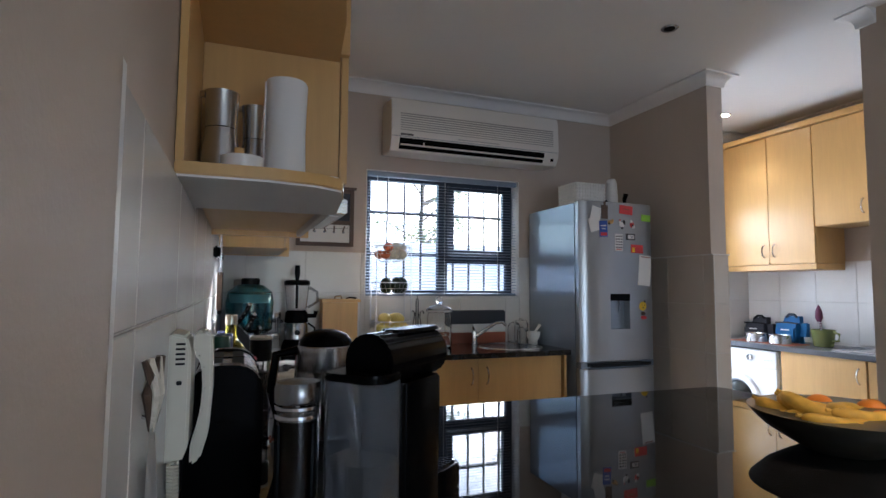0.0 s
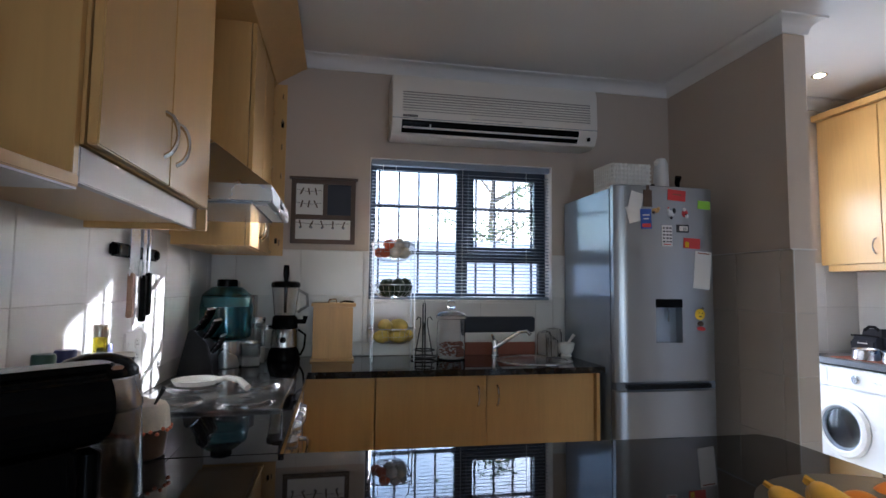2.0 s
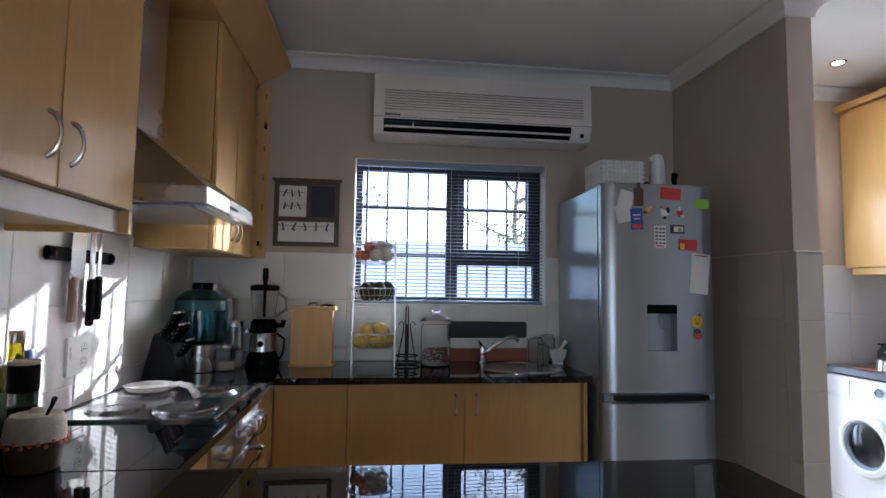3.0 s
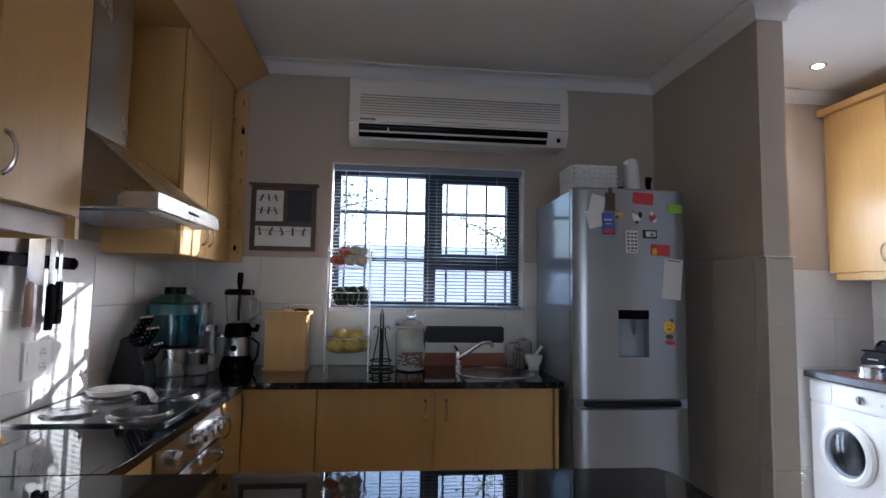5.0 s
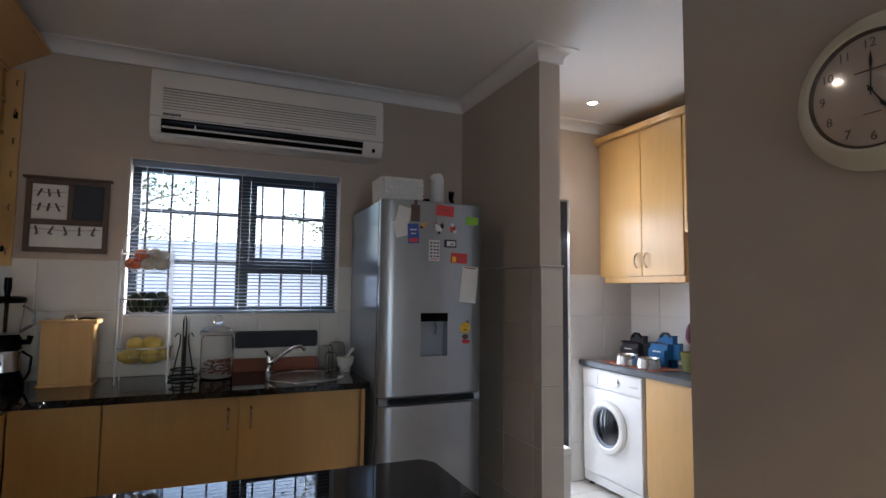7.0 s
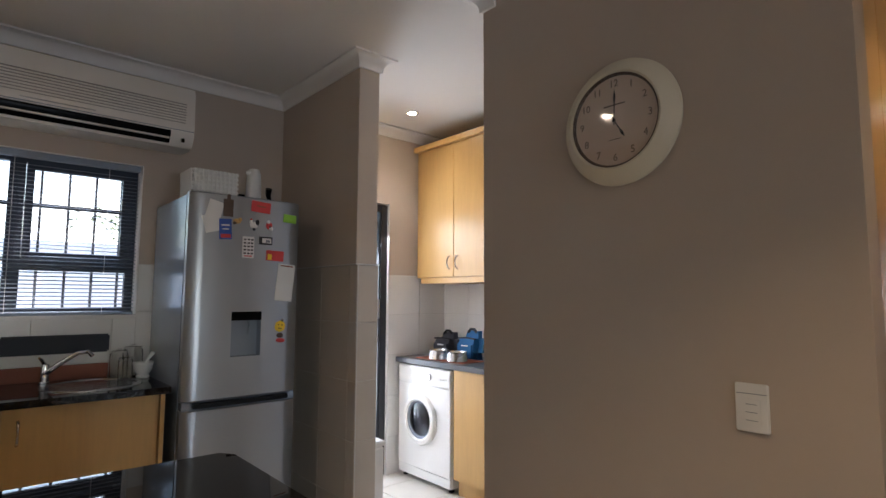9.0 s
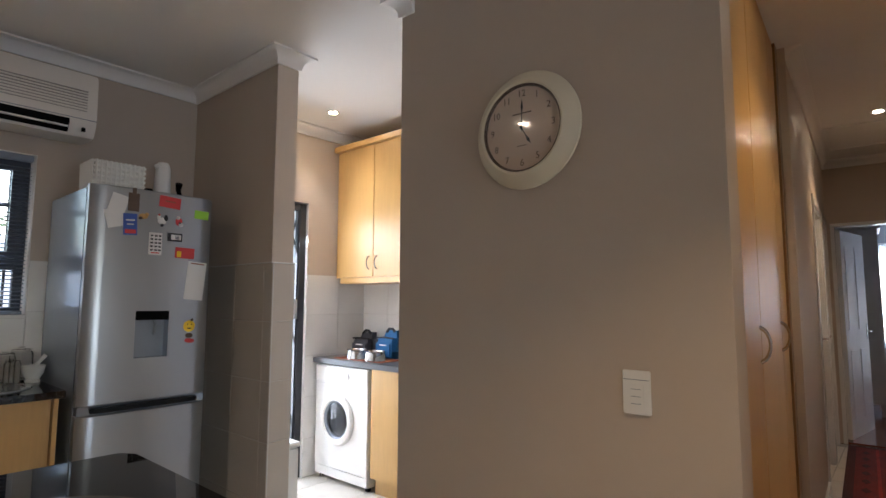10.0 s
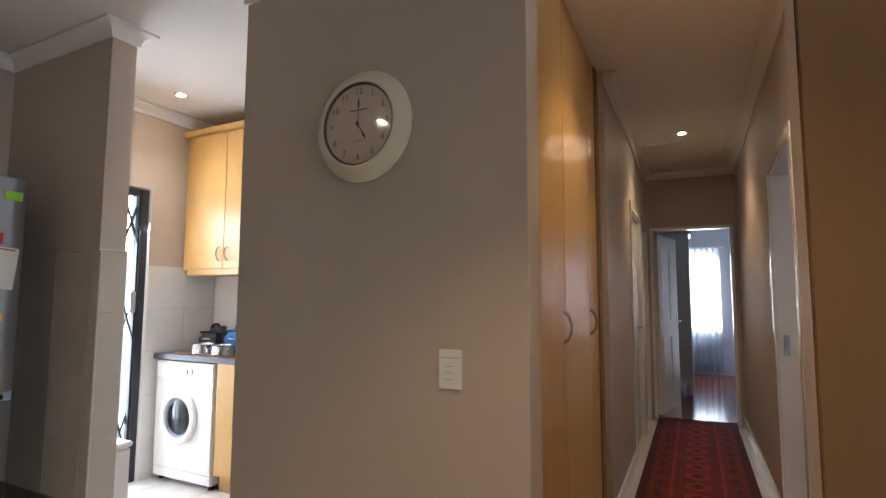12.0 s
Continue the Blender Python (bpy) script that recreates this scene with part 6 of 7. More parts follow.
solid("power_cord", tube([(0.60 + 0.05 * math.sin(k * 0.9), 2.12 + 0.035 * math.cos(k * 1.3) + k * 0.004, T + 0.006 + 0.003 * (k % 3)) for k in range(26)], 0.0045, 6), BLACK, "coiled black power cord on the worktop", "cable")

# fruit bowl
BWX, BWY, BR = 1.975, 1.575, 0.205
fb = thing("fruit_bowl", BWX, BWY, T, "wide ribbed ceramic bowl holding bananas and oranges", "bowl")
prof = [(0.085, T), (0.09, T + 0.004), (0.12, T + 0.02), (0.17, T + 0.052), (BR, T + 0.088), (BR + 0.002, T + 0.093), (BR - 0.006, T + 0.093)]
part("outer_shell", lathe(prof, BWX, BWY, 56), BOWL_OUT, fb)
inner = []
for i in range(22):
    r = (BR - 0.006) * (1 - i / 22)
    inner.append((r, T + 0.016 + 0.078 * (r / BR) ** 1.5 + (0.0045 if i % 2 else 0)))
part("ribbed_inside", lathe(inner[::-1], BWX, BWY, 56), BOWL_IN, fb)


def banana(x, y, z, ang, tilt=0.0):
    b = thing("banana", x, y, z, "ripe yellow banana in the fruit bowl", "fruit", "bananas")
    pts, rad = [], []
    for i in range(17):
        t = math.sin(math.pi * (i / 16 - 0.5))
        pts.append(Vector((t * 0.085, 0.028 * (1 - t * t), tilt * t * 0.05 + 0.012 * (t * t))))
        rad.append(0.0195 * (1 - abs(t) ** 4) ** 0.6 + 0.0045)
    m = Matrix.Translation((x, y, z)) @ Matrix.Rotation(radians(ang), 4, "Z")
    part("skin", turned(tube(pts, rad, 16), m), BANANA, b, smooth=70)
    part("stalk", turned(tube([pts[-1] - Vector((0.004, 0, 0)), pts[-1] + Vector((0.010, -0.004, 0.003 + tilt * 0.006))], [0.0055, 0.0045], 6), m), BANANA, b)
    part("tip", turned(ball(pts[0].x - 0.002, pts[0].y, pts[0].z, 0.005, sub=1), m), BANANA_TIP, b)


for x, y, z, a, tl in ((-0.09, -0.02, 0.066, 150, 0.2), (-0.06, 0.02, 0.072, 165, 0.2), (-0.05, -0.06, 0.072, 20, 0.1), (-0.08, 0.06, 0.075, 130, 0.5), (-0.02, 0.03, 0.090, 175, 0.2), (-0.03, -0.10, 0.074, 10, 0.0), (-0.07, 0.01, 0.088, 110, 0.5), (-0.07, 0.0, 0.096, 120, 0.55), (-0.01, -0.05, 0.090, 170, 0.15), (0.0, -0.02, 0.094, 20, -0.2), (-0.10, -0.05, 0.082, 165, 0.2)):
    banana(BWX + x, BWY + y, T + z - 0.006, a, tl)
for x, y, z in ((0.06, 0.04, 0.066), (0.07, -0.05, 0.066), (0.0, 0.10, 0.070), (0.13, 0.01, 0.078), (0.08, 0.11, 0.075), (0.03, -0.12, 0.074)):
    solid("orange", ball(BWX + x, BWY + y, T + z - 0.002, 0.037, 1, 1, 0.94, 3, 0.02), ORANGE, "bright orange in the fruit bowl", "fruit", "oranges")

# ---- ceiling fittings ----


def spot(x, y, lit, z=H):
    s = thing("downlight", x, y, z - 0.02, "lit recessed ceiling downlight" if lit else "unlit recessed ceiling downlight", "downlight", "downlights")
    part("trim_ring", lathe([(0.030, z - 0.001), (0.045, z - 0.001), (0.045, z - 0.004), (0.040, z - 0.007), (0.030, z - 0.005)], x, y, 28, ring=True), NICKEL if lit else CHROME, s)
    part("lamp_face", lathe([(0.0, z - 0.0045), (0.029, z - 0.0045), (0.029, z - 0.002), (0, z - 0.002)], x, y, 24), LAMP_GLOW if lit else BLACK, s)


spot(2.69, 2.84, False)
spot(1.56, 2.88, True)
spot(4.18, 3.805, True)
# fitting for the added laundry spot, hidden behind the clock wall
spot(4.18, 2.6, True)
cx, cy = corner(3.22, -0.42)
spot(cx, cy, True)
cx, cy = corner(0.75, -0.45)
spot(cx, cy, True)
spot(2.75, 0.15, True)
hatch = structure("ceiling_hatch", turned(boxes((3.50, 4.20, -0.76, -0.10, H - 0.008, H - 0.001), (3.46, 4.24, -0.80, -0.765, H - 0.014, H - 0.001), (3.46, 4.24, -0.095, -0.06, H - 0.014, H - 0.001),
                  (3.46, 3.495, -0.765, -0.095, H - 0.014, H - 0.001), (4.205, 4.24, -0.765, -0.095, H - 0.014, H - 0.001))), CEIL, "white loft hatch in the corridor ceiling", "hatch")

# ---- laundry ----
LX = 4.36
wm = thing("washing_machine", 4.62, 3.87, 0, "white front-loading washing machine under the counter", "washing machine")
WY0, WY1 = 3.575, 4.175
part("body", box(LX + 0.012, 4.85, WY0, WY1, 0.03, 0.835, 0.008), ENAMEL, wm)
part("front_panel", box(LX, LX + 0.012, WY0 + 0.002, WY1 - 0.002, 0.10, 0.705, 0.005), ENAMEL, wm)
part("kick_panel", box(LX + 0.004, LX + 0.013, WY0 + 0.004, WY1 - 0.004, 0.032, 0.097, 0.003), ENAMEL, wm)
part("control_panel", box(LX - 0.003, LX + 0.012, WY0 + 0.002, WY1 - 0.002, 0.71, 0.833, 0.005), ENAMEL, wm)
part("soap_drawer", box(LX - 0.006, LX - 0.002, 4.00, 4.15, 0.725, 0.82, 0.003), WHITE, wm)
TX = Matrix.Rotation(radians(-90), 4, "Y")


def facing_west(profile, x, y, z, seg=36, ring=False):
    return turned(lathe(profile, 0, 0, seg, ring=ring), Matrix.Translation((x, y, z)) @ TX)


wdoor = part("door_ring", facing_west([(0.138, 0.0), (0.182, 0.0), (0.186, 0.012), (0.174, 0.028), (0.148, 0.034), (0.138, 0.028)], LX, 3.90, 0.455, ring=True), WHITE, wm, "white round porthole ring")
part("rubber_seal", facing_west([(0.118, 0.004), (0.139, 0.004), (0.137, 0.022), (0.126, 0.020)], LX, 3.90, 0.455, ring=True), SIDE_GREY, wdoor)
part("door_glass", facing_west([(0.0, 0.006), (0.121, 0.006), (0.116, 0.012), (0.07, 0.022), (0, 0.025)], LX, 3.90, 0.455), SMOKE, wdoor)
part("drum", facing_west([(0.0, 0.001), (0.130, 0.001), (0.130, 0.004), (0, 0.0045)], LX, 3.90, 0.455), BLACK, wm)
part("programme_knob", facing_west([(0.027, 0.0), (0.027, 0.012), (0.022, 0.018), (0, 0.018)], LX - 0.003, 3.80, 0.772), CHROME, wm)
for y in (3.62, 3.65, 3.68):
    part("button", facing_west([(0.007, 0), (0.007, 0.004), (0, 0.004)], LX - 0.003, y, 0.765, 14), WHITE, wm)
for y in (WY0 + 0.04, WY1 - 0.04):
    for x in (LX + 0.05, 4.80):
        part("foot", lathe([(0.02, 0.0), (0.022, 0.01), (0.015, 0.03)], x, y, 14), BLACK_MATT, wm)
solid("laundry_worktop", box(LX - 0.02, 4.86, 1.75, YN - 0.012, 0.848, 0.886, 0.004), COUNTER_DARK, "dark speckled laminate laundry worktop", "worktop")
for y0, y1 in ((2.96, 3.545), (2.36, 2.95), (1.76, 2.35)):
    cabinet("laundry_base_cabinet", "pale maple laundry base cabinet", LX, 4.85, y0, y1, 0, 0.847, "-x", [(y0, y1)] if y0 > 2.9 else [(y0, (y0 + y1) / 2), ((y0 + y1) / 2, y1)], "laundry base cabinets",
            (y0 + 0.045,) if y0 > 2.9 else ((y0 + y1) / 2 - 0.045, (y0 + y1) / 2 + 0.045), 0.11, hz="high")
cabinet("laundry_wall_cabinet", "tall pale maple wall cabinet in the laundry", 4.53, 4.858, 3.37, 4.13, 1.50, 2.53, "-x", [(3.37, 3.735), (3.735, 4.13)], "laundry wall cabinets", (3.69, 3.78))
cabinet("laundry_wall_cabinet", "short pale maple wall cabinet in the laundry", 4.53, 4.858, 2.60, 3.368, 1.77, 2.53, "-x", [(2.60, 2.985), (2.985, 3.368)], "laundry wall cabinets", (2.94, 3.03))
cabinet("laundry_wall_cabinet", "short pale maple wall cabinet in the laundry", 4.53, 4.858, 1.84, 2.598, 1.77, 2.53, "-x", [(1.84, 2.22), (2.22, 2.598)], "laundry wall cabinets", (2.175, 2.265))
solid("cabinet_light_pelmet", box(4.535, 4.858, 3.37, 4.13, 1.455, 1.498, 0.002), VENEER, "maple light pelmet under the laundry cabinet", "pelmet")
solid("cabinet_filler", box(4.55, 4.858, 4.132, 4.196, 1.50, 2.53, 0.001), VENEER, "maple filler strip beside the laundry cabinet", "panel")
solid("cabinet_top_board", box(4.50, 4.858, 1.84, 4.196, 2.532, 2.575, 0.003), VENEER, "maple top board over the laundry cabinets", "moulding")
LT = 0.8865
solid("serving_mat", box(4.40, 4.62, 3.50, 4.02, LT, LT + 0.004, 0.001), MAT_RED, "patterned red place mat on the laundry worktop", "mat")


def pet_bowl(x, y):
    b = thing("steel_bowl", x, y, LT, "brushed steel pet bowl on a mat", "bowl", "steel bowls")
    z = LT + 0.0045
    part("bowl", lathe([(0.07, z), (0.076, z + 0.003), (0.07, z + 0.06), (0.078, z + 0.065), (0.074, z + 0.068), (0.062, z + 0.055), (0.055, z + 0.01), (0, z + 0.008)], x, y, 32), STEEL, b)


pet_bowl(4.47, 3.83)
pet_bowl(4.47, 3.63)


def bag(name, label, x0, x1, y0, y1, h, mat, trim):
    b = thing(name, (x0 + x1) / 2, (y0 + y1) / 2, LT, label, "bag")
    bm = box(x0, x1, y0, y1, LT, LT + h, 0.055)
    bmesh.ops.subdivide_edges(bm, edges=bm.edges, cuts=2, use_grid_fill=True)
    for v in bm.verts:
        k = 1 - 0.30 * max(0.0, (v.co.z - LT) / h - 0.55) ** 1.3
        v.co.y = (y0 + y1) / 2 + (v.co.y - (y0 + y1) / 2) * k
        v.co.x = x1 + (v.co.x - x1) * (1 - 0.35 * max(0.0, (v.co.z - LT) / h - 0.5))
    for v in bm.verts:
        v.co += Vector((noise.noise(v.co * 9), noise.noise(v.co * 9 + Vector((5, 0, 0))), 0.6 * noise.noise(v.co * 8 + Vector((0, 7, 0))))) * 0.012
    part("bag_body", bm, mat, b)
    ym = (y0 + y1) / 2
    part("strap", tube([(x0 + 0.07, y0 + 0.08, LT + h - 0.012), (x0 + 0.07, ym - 0.02, LT + h + 0.012), (x0 + 0.07, ym + 0.02, LT + h + 0.012), (x0 + 0.07, y1 - 0.08, LT + h - 0.012)], 0.010, 8), trim, b)
    part("zip", tube([(x0 + 0.008, y0 + 0.035, LT + h * 0.74), (x0 + 0.008, ym, LT + h * 0.77), (x0 + 0.008, y1 - 0.035, LT + h * 0.74)], 0.006, 6), trim, b)
    part("front_pocket", box(x0 - 0.018, x0 + 0.01, y0 + 0.04, y1 - 0.04, LT + 0.01, LT + h * 0.6, 0.012), mat, b)
    part("pocket_mark", box(x0 - 0.0195, x0 - 0.0175, ym - 0.04, ym + 0.03, LT + h * 0.48, LT + h * 0.52), PAPER, b)


bag("cooler_bag", "dark charcoal cooler bag on the worktop", 4.62, 4.78, 3.84, 4.10, 0.185, GREY_CLOTH, BLACK_MATT)
bag("lunch_bag", "bright blue insulated lunch bag on the worktop", 4.60, 4.76, 3.55, 3.80, 0.21, BLUE_CLOTH, GREY_CLOTH)
mu = thing("planter_mug", 4.62, 3.40, LT, "olive green glazed pot holding brushes", "pot")
part("pot", lathe([(0.055, LT), (0.062, LT + 0.004), (0.078, LT + 0.12), (0.082, LT + 0.125), (0.076, LT + 0.125), (0.06, LT + 0.012), (0, LT + 0.010)], 4.62, 3.40, 32), OLIVE, mu)
part("ear", tube([(4.62, 3.325, LT + 0.11), (4.62, 3.285, LT + 0.10), (4.62, 3.29, LT + 0.05), (4.62, 3.335, LT + 0.045)], 0.009, 8), OLIVE, mu)
br = thing("bottle_brush", 4.62, 3.42, LT + 0.012, "purple and white bottle brush in a pot", "brush")
part("handle", tube([(4.62, 3.40, LT + 0.012), (4.625, 3.425, LT + 0.19)], 0.006, 8), WHITE, br)
part("bristles", lathe([(0.012, LT + 0.18), (0.026, LT + 0.21), (0.022, LT + 0.26), (0.006, LT + 0.30), (0, LT + 0.31)], 4.625, 3.43, 16), PURPLE, br)
for k in range(5):
    part("stripe", lathe([(0.0075, LT + 0.13 + k * 0.012), (0.0085, LT + 0.136 + k * 0.012)], 4.6235, 3.419, 10), PURPLE, br)
sk2 = thing("laundry_sink", 4.60, 2.75, LT, "inset stainless steel laundry sink", "sink")
part("rim", boxes((4.41, 4.44, 2.35, 3.20, LT, LT + 0.006), (4.76, 4.79, 2.35, 3.20, LT, LT + 0.006), (4.44, 4.76, 2.35, 2.38, LT, LT + 0.006), (4.44, 4.76, 3.17, 3.20, LT, LT + 0.006)), STEEL, sk2, smooth=0)
part("basin", boxes((4.44, 4.76, 2.38, 3.17, LT - 0.0005, LT + 0.0015)), STEEL, sk2, smooth=0)
bn = thing("pedal_bin", 3.70, 3.72, 0.0, "white plastic bin with a lid", "bin")
part("bin_body", prism([(3.60, 3.56), (3.80, 3.56), (3.80, 3.76), (3.60, 3.76)], "z", 0, 0.43, 0.012), BIN_WHITE, bn)
part("lid", prism([(3.592, 3.552), (3.808, 3.552), (3.808, 3.768), (3.592, 3.768)], "z", 0.432, 0.462, 0.008), WHITE, bn)

# back door: frame and lattice security gate
gt = thing("security_gate", 3.92, 4.30, 0, "black folding lattice security gate in the back door", "gate")
gt["kind"] = "structure"
part("gate_frame", boxes((3.565, 3.61, 4.23, 4.28, 0.0, 2.07), (4.21, 4.265, 4.225, 4.285, 0.0, 2.07), (3.61, 4.21, 4.23, 4.28, 2.02, 2.07)), BAR, gt, smooth=0)
for i in range(7):
    x = 3.62 + i * 0.098
    part("gate_post", box(x - 0.010, x + 0.010, 4.235, 4.273, 0.015, 2.02, 0.002), BAR, gt)
for z0 in (0.18, 0.98, 1.66):
    for i in range(6):
        x = 3.62 + i * 0.098
        for a, b in ((0, 1), (1, 0)):
            part("lattice_bar", tube([(x, 4.242 if a else 4.266, z0 + a * 0.30), (x + 0.098, 4.242 if a else 4.266, z0 + b * 0.30)], 0.009, 5), BAR, gt)
part("lock_box", box(4.16, 4.20, 4.215, 4.26, 1.18, 1.33, 0.004), STEEL, gt, "grey steel lock box")
structure("door_reveal", boxes((4.266, 4.2705, 4.2, 4.43, 0, 2.08)), WHITE_GLOSS, "white painted back door reveal", "door frame")

# ---- clock and switch on the clock wall ----
CX, CY, CZ = 3.474, 1.712, 1.952
ck = thing("wall_clock", CX, CY, CZ - 0.2, "round cream wall clock with a dark hairline bezel", "clock")
part("case", facing_west([(0.214, 0.0), (0.2205, 0.006), (0.219, 0.014), (0.206, 0.022), (0.196, 0.034), (0.180, 0.048), (0.170, 0.053), (0.163, 0.051), (0.160, 0.036), (0.160, 0.0)], CX, CY, CZ, 72, ring=True), CLOCK_CREAM, ck)
part("bezel", facing_west([(0.155, 0.040), (0.1625, 0.0505), (0.1590, 0.0505), (0.154, 0.041)], CX, CY, CZ, 72, ring=True), BROWN, ck)
part("dial", facing_west([(0.0, 0.036), (0.1595, 0.036), (0.1595, 0.0395), (0, 0.0395)], CX, CY, CZ, 72), DIAL, ck)
FACE = Matrix(((0, 0, -1, CX - 0.0402), (-1, 0, 0, CY), (0, 1, 0, CZ), (0, 0, 0, 1)))
for n in range(1, 13):
    a = radians(90 - 30 * n)
    part("numeral", text_mesh(str(n), 0.036, FACE @ Matrix.Translation((0.129 * math.cos(a), 0.129 * math.sin(a), 0))), DIAL_INK, ck, smooth=0)
for r, w in ((0.055, 0.0045), (-0.065, 0.0025)):
    part("dial_print", turned(boxes((-w * 9, w * 9, r - w / 2, r + w / 2, -0.0003, 0.0003)), FACE), BROWN, ck, smooth=0)
for ang, ln, w in ((90 - 30 * 5 + 1, 0.075, 0.006), (90 - 2, 0.108, 0.005)):
    m = FACE @ Matrix.Translation((0, 0, 0.003)) @ Matrix.Rotation(radians(ang), 4, "Z")
    part("pointer", turned(prism([(-0.016, -w * 0.3), (ln * 0.55, -w * 0.35), (ln * 0.72, -w), (ln, 0), (ln * 0.72, w), (ln * 0.55, w * 0.35), (-0.016, w * 0.3)], "z", 0, 0.001), m), INK, ck, smooth=0)
part("hub", turned(lathe([(0.006, 0), (0.006, 0.005), (0, 0.006)], 0, 0, 14), FACE @ Matrix.Translation((0, 0, 0.003))), INK, ck)
part("cover_glass", facing_west([(0.0, 0.048), (0.1588, 0.048), (0.1588, 0.0495), (0, 0.050)], CX, CY, CZ, 72), GLASS, ck).visible_shadow = False
sw = thing("light_switch", 3.475, 1.331, 0.985, "white plastic wall light switch plate", "switch")
part("plate", box(3.464, 3.4745, 1.288, 1.374, 0.98, 1.113, 0.003), WHITE, sw)
part("rocker", box(3.4605, 3.464, 1.306, 1.356, 1.000, 1.072, 0.002), WHITE, sw)
for i in range(3):
    part("rocker_mark", box(3.4598, 3.4604, 1.316, 1.346, 1.012 + i * 0.022, 1.0135 + i * 0.022), SIDE_GREY, sw, smooth=0)
part("plate_line", box(3.4635, 3.4642, 1.292, 1.370, 1.084, 1.086), SIDE_GREY, sw, smooth=0)

# tall brown cupboard beside the corridor
tc = thing("tall_cupboard", 3.1, -0.6, 0, "tall brown wooden cupboard beside the corridor", "cupboard")
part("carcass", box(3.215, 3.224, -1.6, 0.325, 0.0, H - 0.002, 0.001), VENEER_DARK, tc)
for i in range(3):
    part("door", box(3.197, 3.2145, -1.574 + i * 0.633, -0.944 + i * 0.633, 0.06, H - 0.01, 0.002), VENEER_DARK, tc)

# ---- corridor ----


def corridor_cupboard(u0, u1, v, splits, hs):
    c = thing("linen_cupboard", 0, 0, 0, "tall maple built-in corridor cupboard", "cupboard", "corridor cupboards")
    part("body", turned(boxes((u0, u1, v + 0.022, 0.60, 0.0, H - 0.002))), VENEER, c, smooth=0)
    for a, b, h in zip(splits, splits[1:], hs):
        d = part("door", turned(box(a + 0.002, b - 0.002, v + 0.002, v + 0.021, 0.06, H - 0.03, 0.002)), VENEER, c)
        if h is None:
            continue
        part("handle", turned(bow_handle((h, v + 0.003, 1.165), (0, 0, 1), (0, -1, 0), 0.13, 0.034, 0.006)), NICKEL, d, "satin nickel bow handle")
    part("top_rail", turned(boxes((u0, u1, v + 0.004, v + 0.021, H - 0.028, H - 0.002))), VENEER, c, smooth=0)
    part("plinth", turned(boxes((u0, u1, v + 0.006, v + 0.021, 0.0, 0.058))), VENEER, c, smooth=0)
    return c


corridor_cupboard(0.128, 1.56, 0.045, [0.128, 0.68, 1.32, 1.56], [0.64, 1.28, None])
# end panel in a darker brown than the maple doors
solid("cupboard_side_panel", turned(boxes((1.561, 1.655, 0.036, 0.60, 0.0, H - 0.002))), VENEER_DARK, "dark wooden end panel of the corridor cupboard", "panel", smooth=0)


def panel_door(name, label, length, m, handle_u):
    """A white moulded panel door in its own frame: u along, v thick, hinge at u = 0."""
    d = thing(name, 0, 0, 0, label, "door")
    d["kind"] = "structure"
    part("leaf", turned(box(0, length, -0.02, 0.02, 0.008, 2.03, 0.002), m), WHITE_GLOSS, d)
    w = (length - 0.30) / 2
    for s in (-1, 1):
        for i in range(2):
            for z0, z1 in ((0.18, 0.85), (1.05, 1.88)):
                u0 = 0.10 + i * (w + 0.10)
                v0, v1 = (0.0205, 0.025) if s > 0 else (-0.025, -0.0205)
                part("raised_panel", turned(box(u0, u0 + w, v0, v1, z0, z1, 0.002), m), WHITE_GLOSS, d)
        part("door_handle", turned(tube([(handle_u, s * 0.02, 1.02), (handle_u, s * 0.06, 1.02), (handle_u - 0.10 * (1 if handle_u > length / 2 else -1), s * 0.062, 1.02)], 0.009, 8), m), CHROME, d)
        part("handle_plate", turned(box(handle_u - 0.018, handle_u + 0.018, *((0.0205, 0.026) if s > 0 else (-0.026, -0.0205)), 0.94, 1.10, 0.002), m), CHROME, d)
    return d


panel_door("door_1", "closed white panelled corridor door", 0.75, COR @ Matrix.Translation((3.085, 0.05, 0)), 0.69)
panel_door("door_2", "closed white panelled door at the corridor's end", 0.57, COR @ Matrix.Translation((4.055, 0.05, 0)), 0.06)
panel_door("door_3", "open white panelled bedroom door", 0.76, COR @ Matrix.Translation((U1 + 0.15, -0.085, 0)) @ Matrix.Rotation(radians(-13), 4, "Z"), 0.70)
panel_door("door_4", "white panelled door standing open off the corridor", 0.76, COR @ Matrix.Translation((2.02, -1.06, 0)) @ Matrix.Rotation(radians(-97), 4, "Z"), 0.70)
vn = thing("white_drawer_unit", 0, 0, 0, "white painted drawer unit in the side room", "drawers")
part("body", turned(box(1.25, 1.75, -2.0, -1.60, 0.0, 0.95, 0.004)), WHITE_GLOSS, vn)
for i in range(3):
    dw = part("drawer", turned(box(1.27, 1.73, -1.60, -1.585, 0.05 + i * 0.30, 0.33 + i * 0.30, 0.003)), WHITE_GLOSS, vn)
    part("knob", turned(ball(1.50, -1.575, 0.19 + i * 0.30, 0.014)), NICKEL, dw)
st = thing("strike_plate", 0, 0, 0, "steel strike plate on a white door jamb", "latch plate")
part("plate", turned(box(2.024, 2.0295, -0.96, -0.93, 0.96, 1.08, 0.001)), STEEL, st)

# runner rug
rg = thing("runner_rug", 0, 0, 0, "deep red patterned woollen runner rug", "rug")
ru0, ru1, rv0, rv1 = 0.35, 4.66, -0.82, -0.07
part("border", turned(box(ru0, ru1, rv0, rv1, 0.001, 0.010, 0.003)), RUG_DARK, rg, "dark border of the rug")
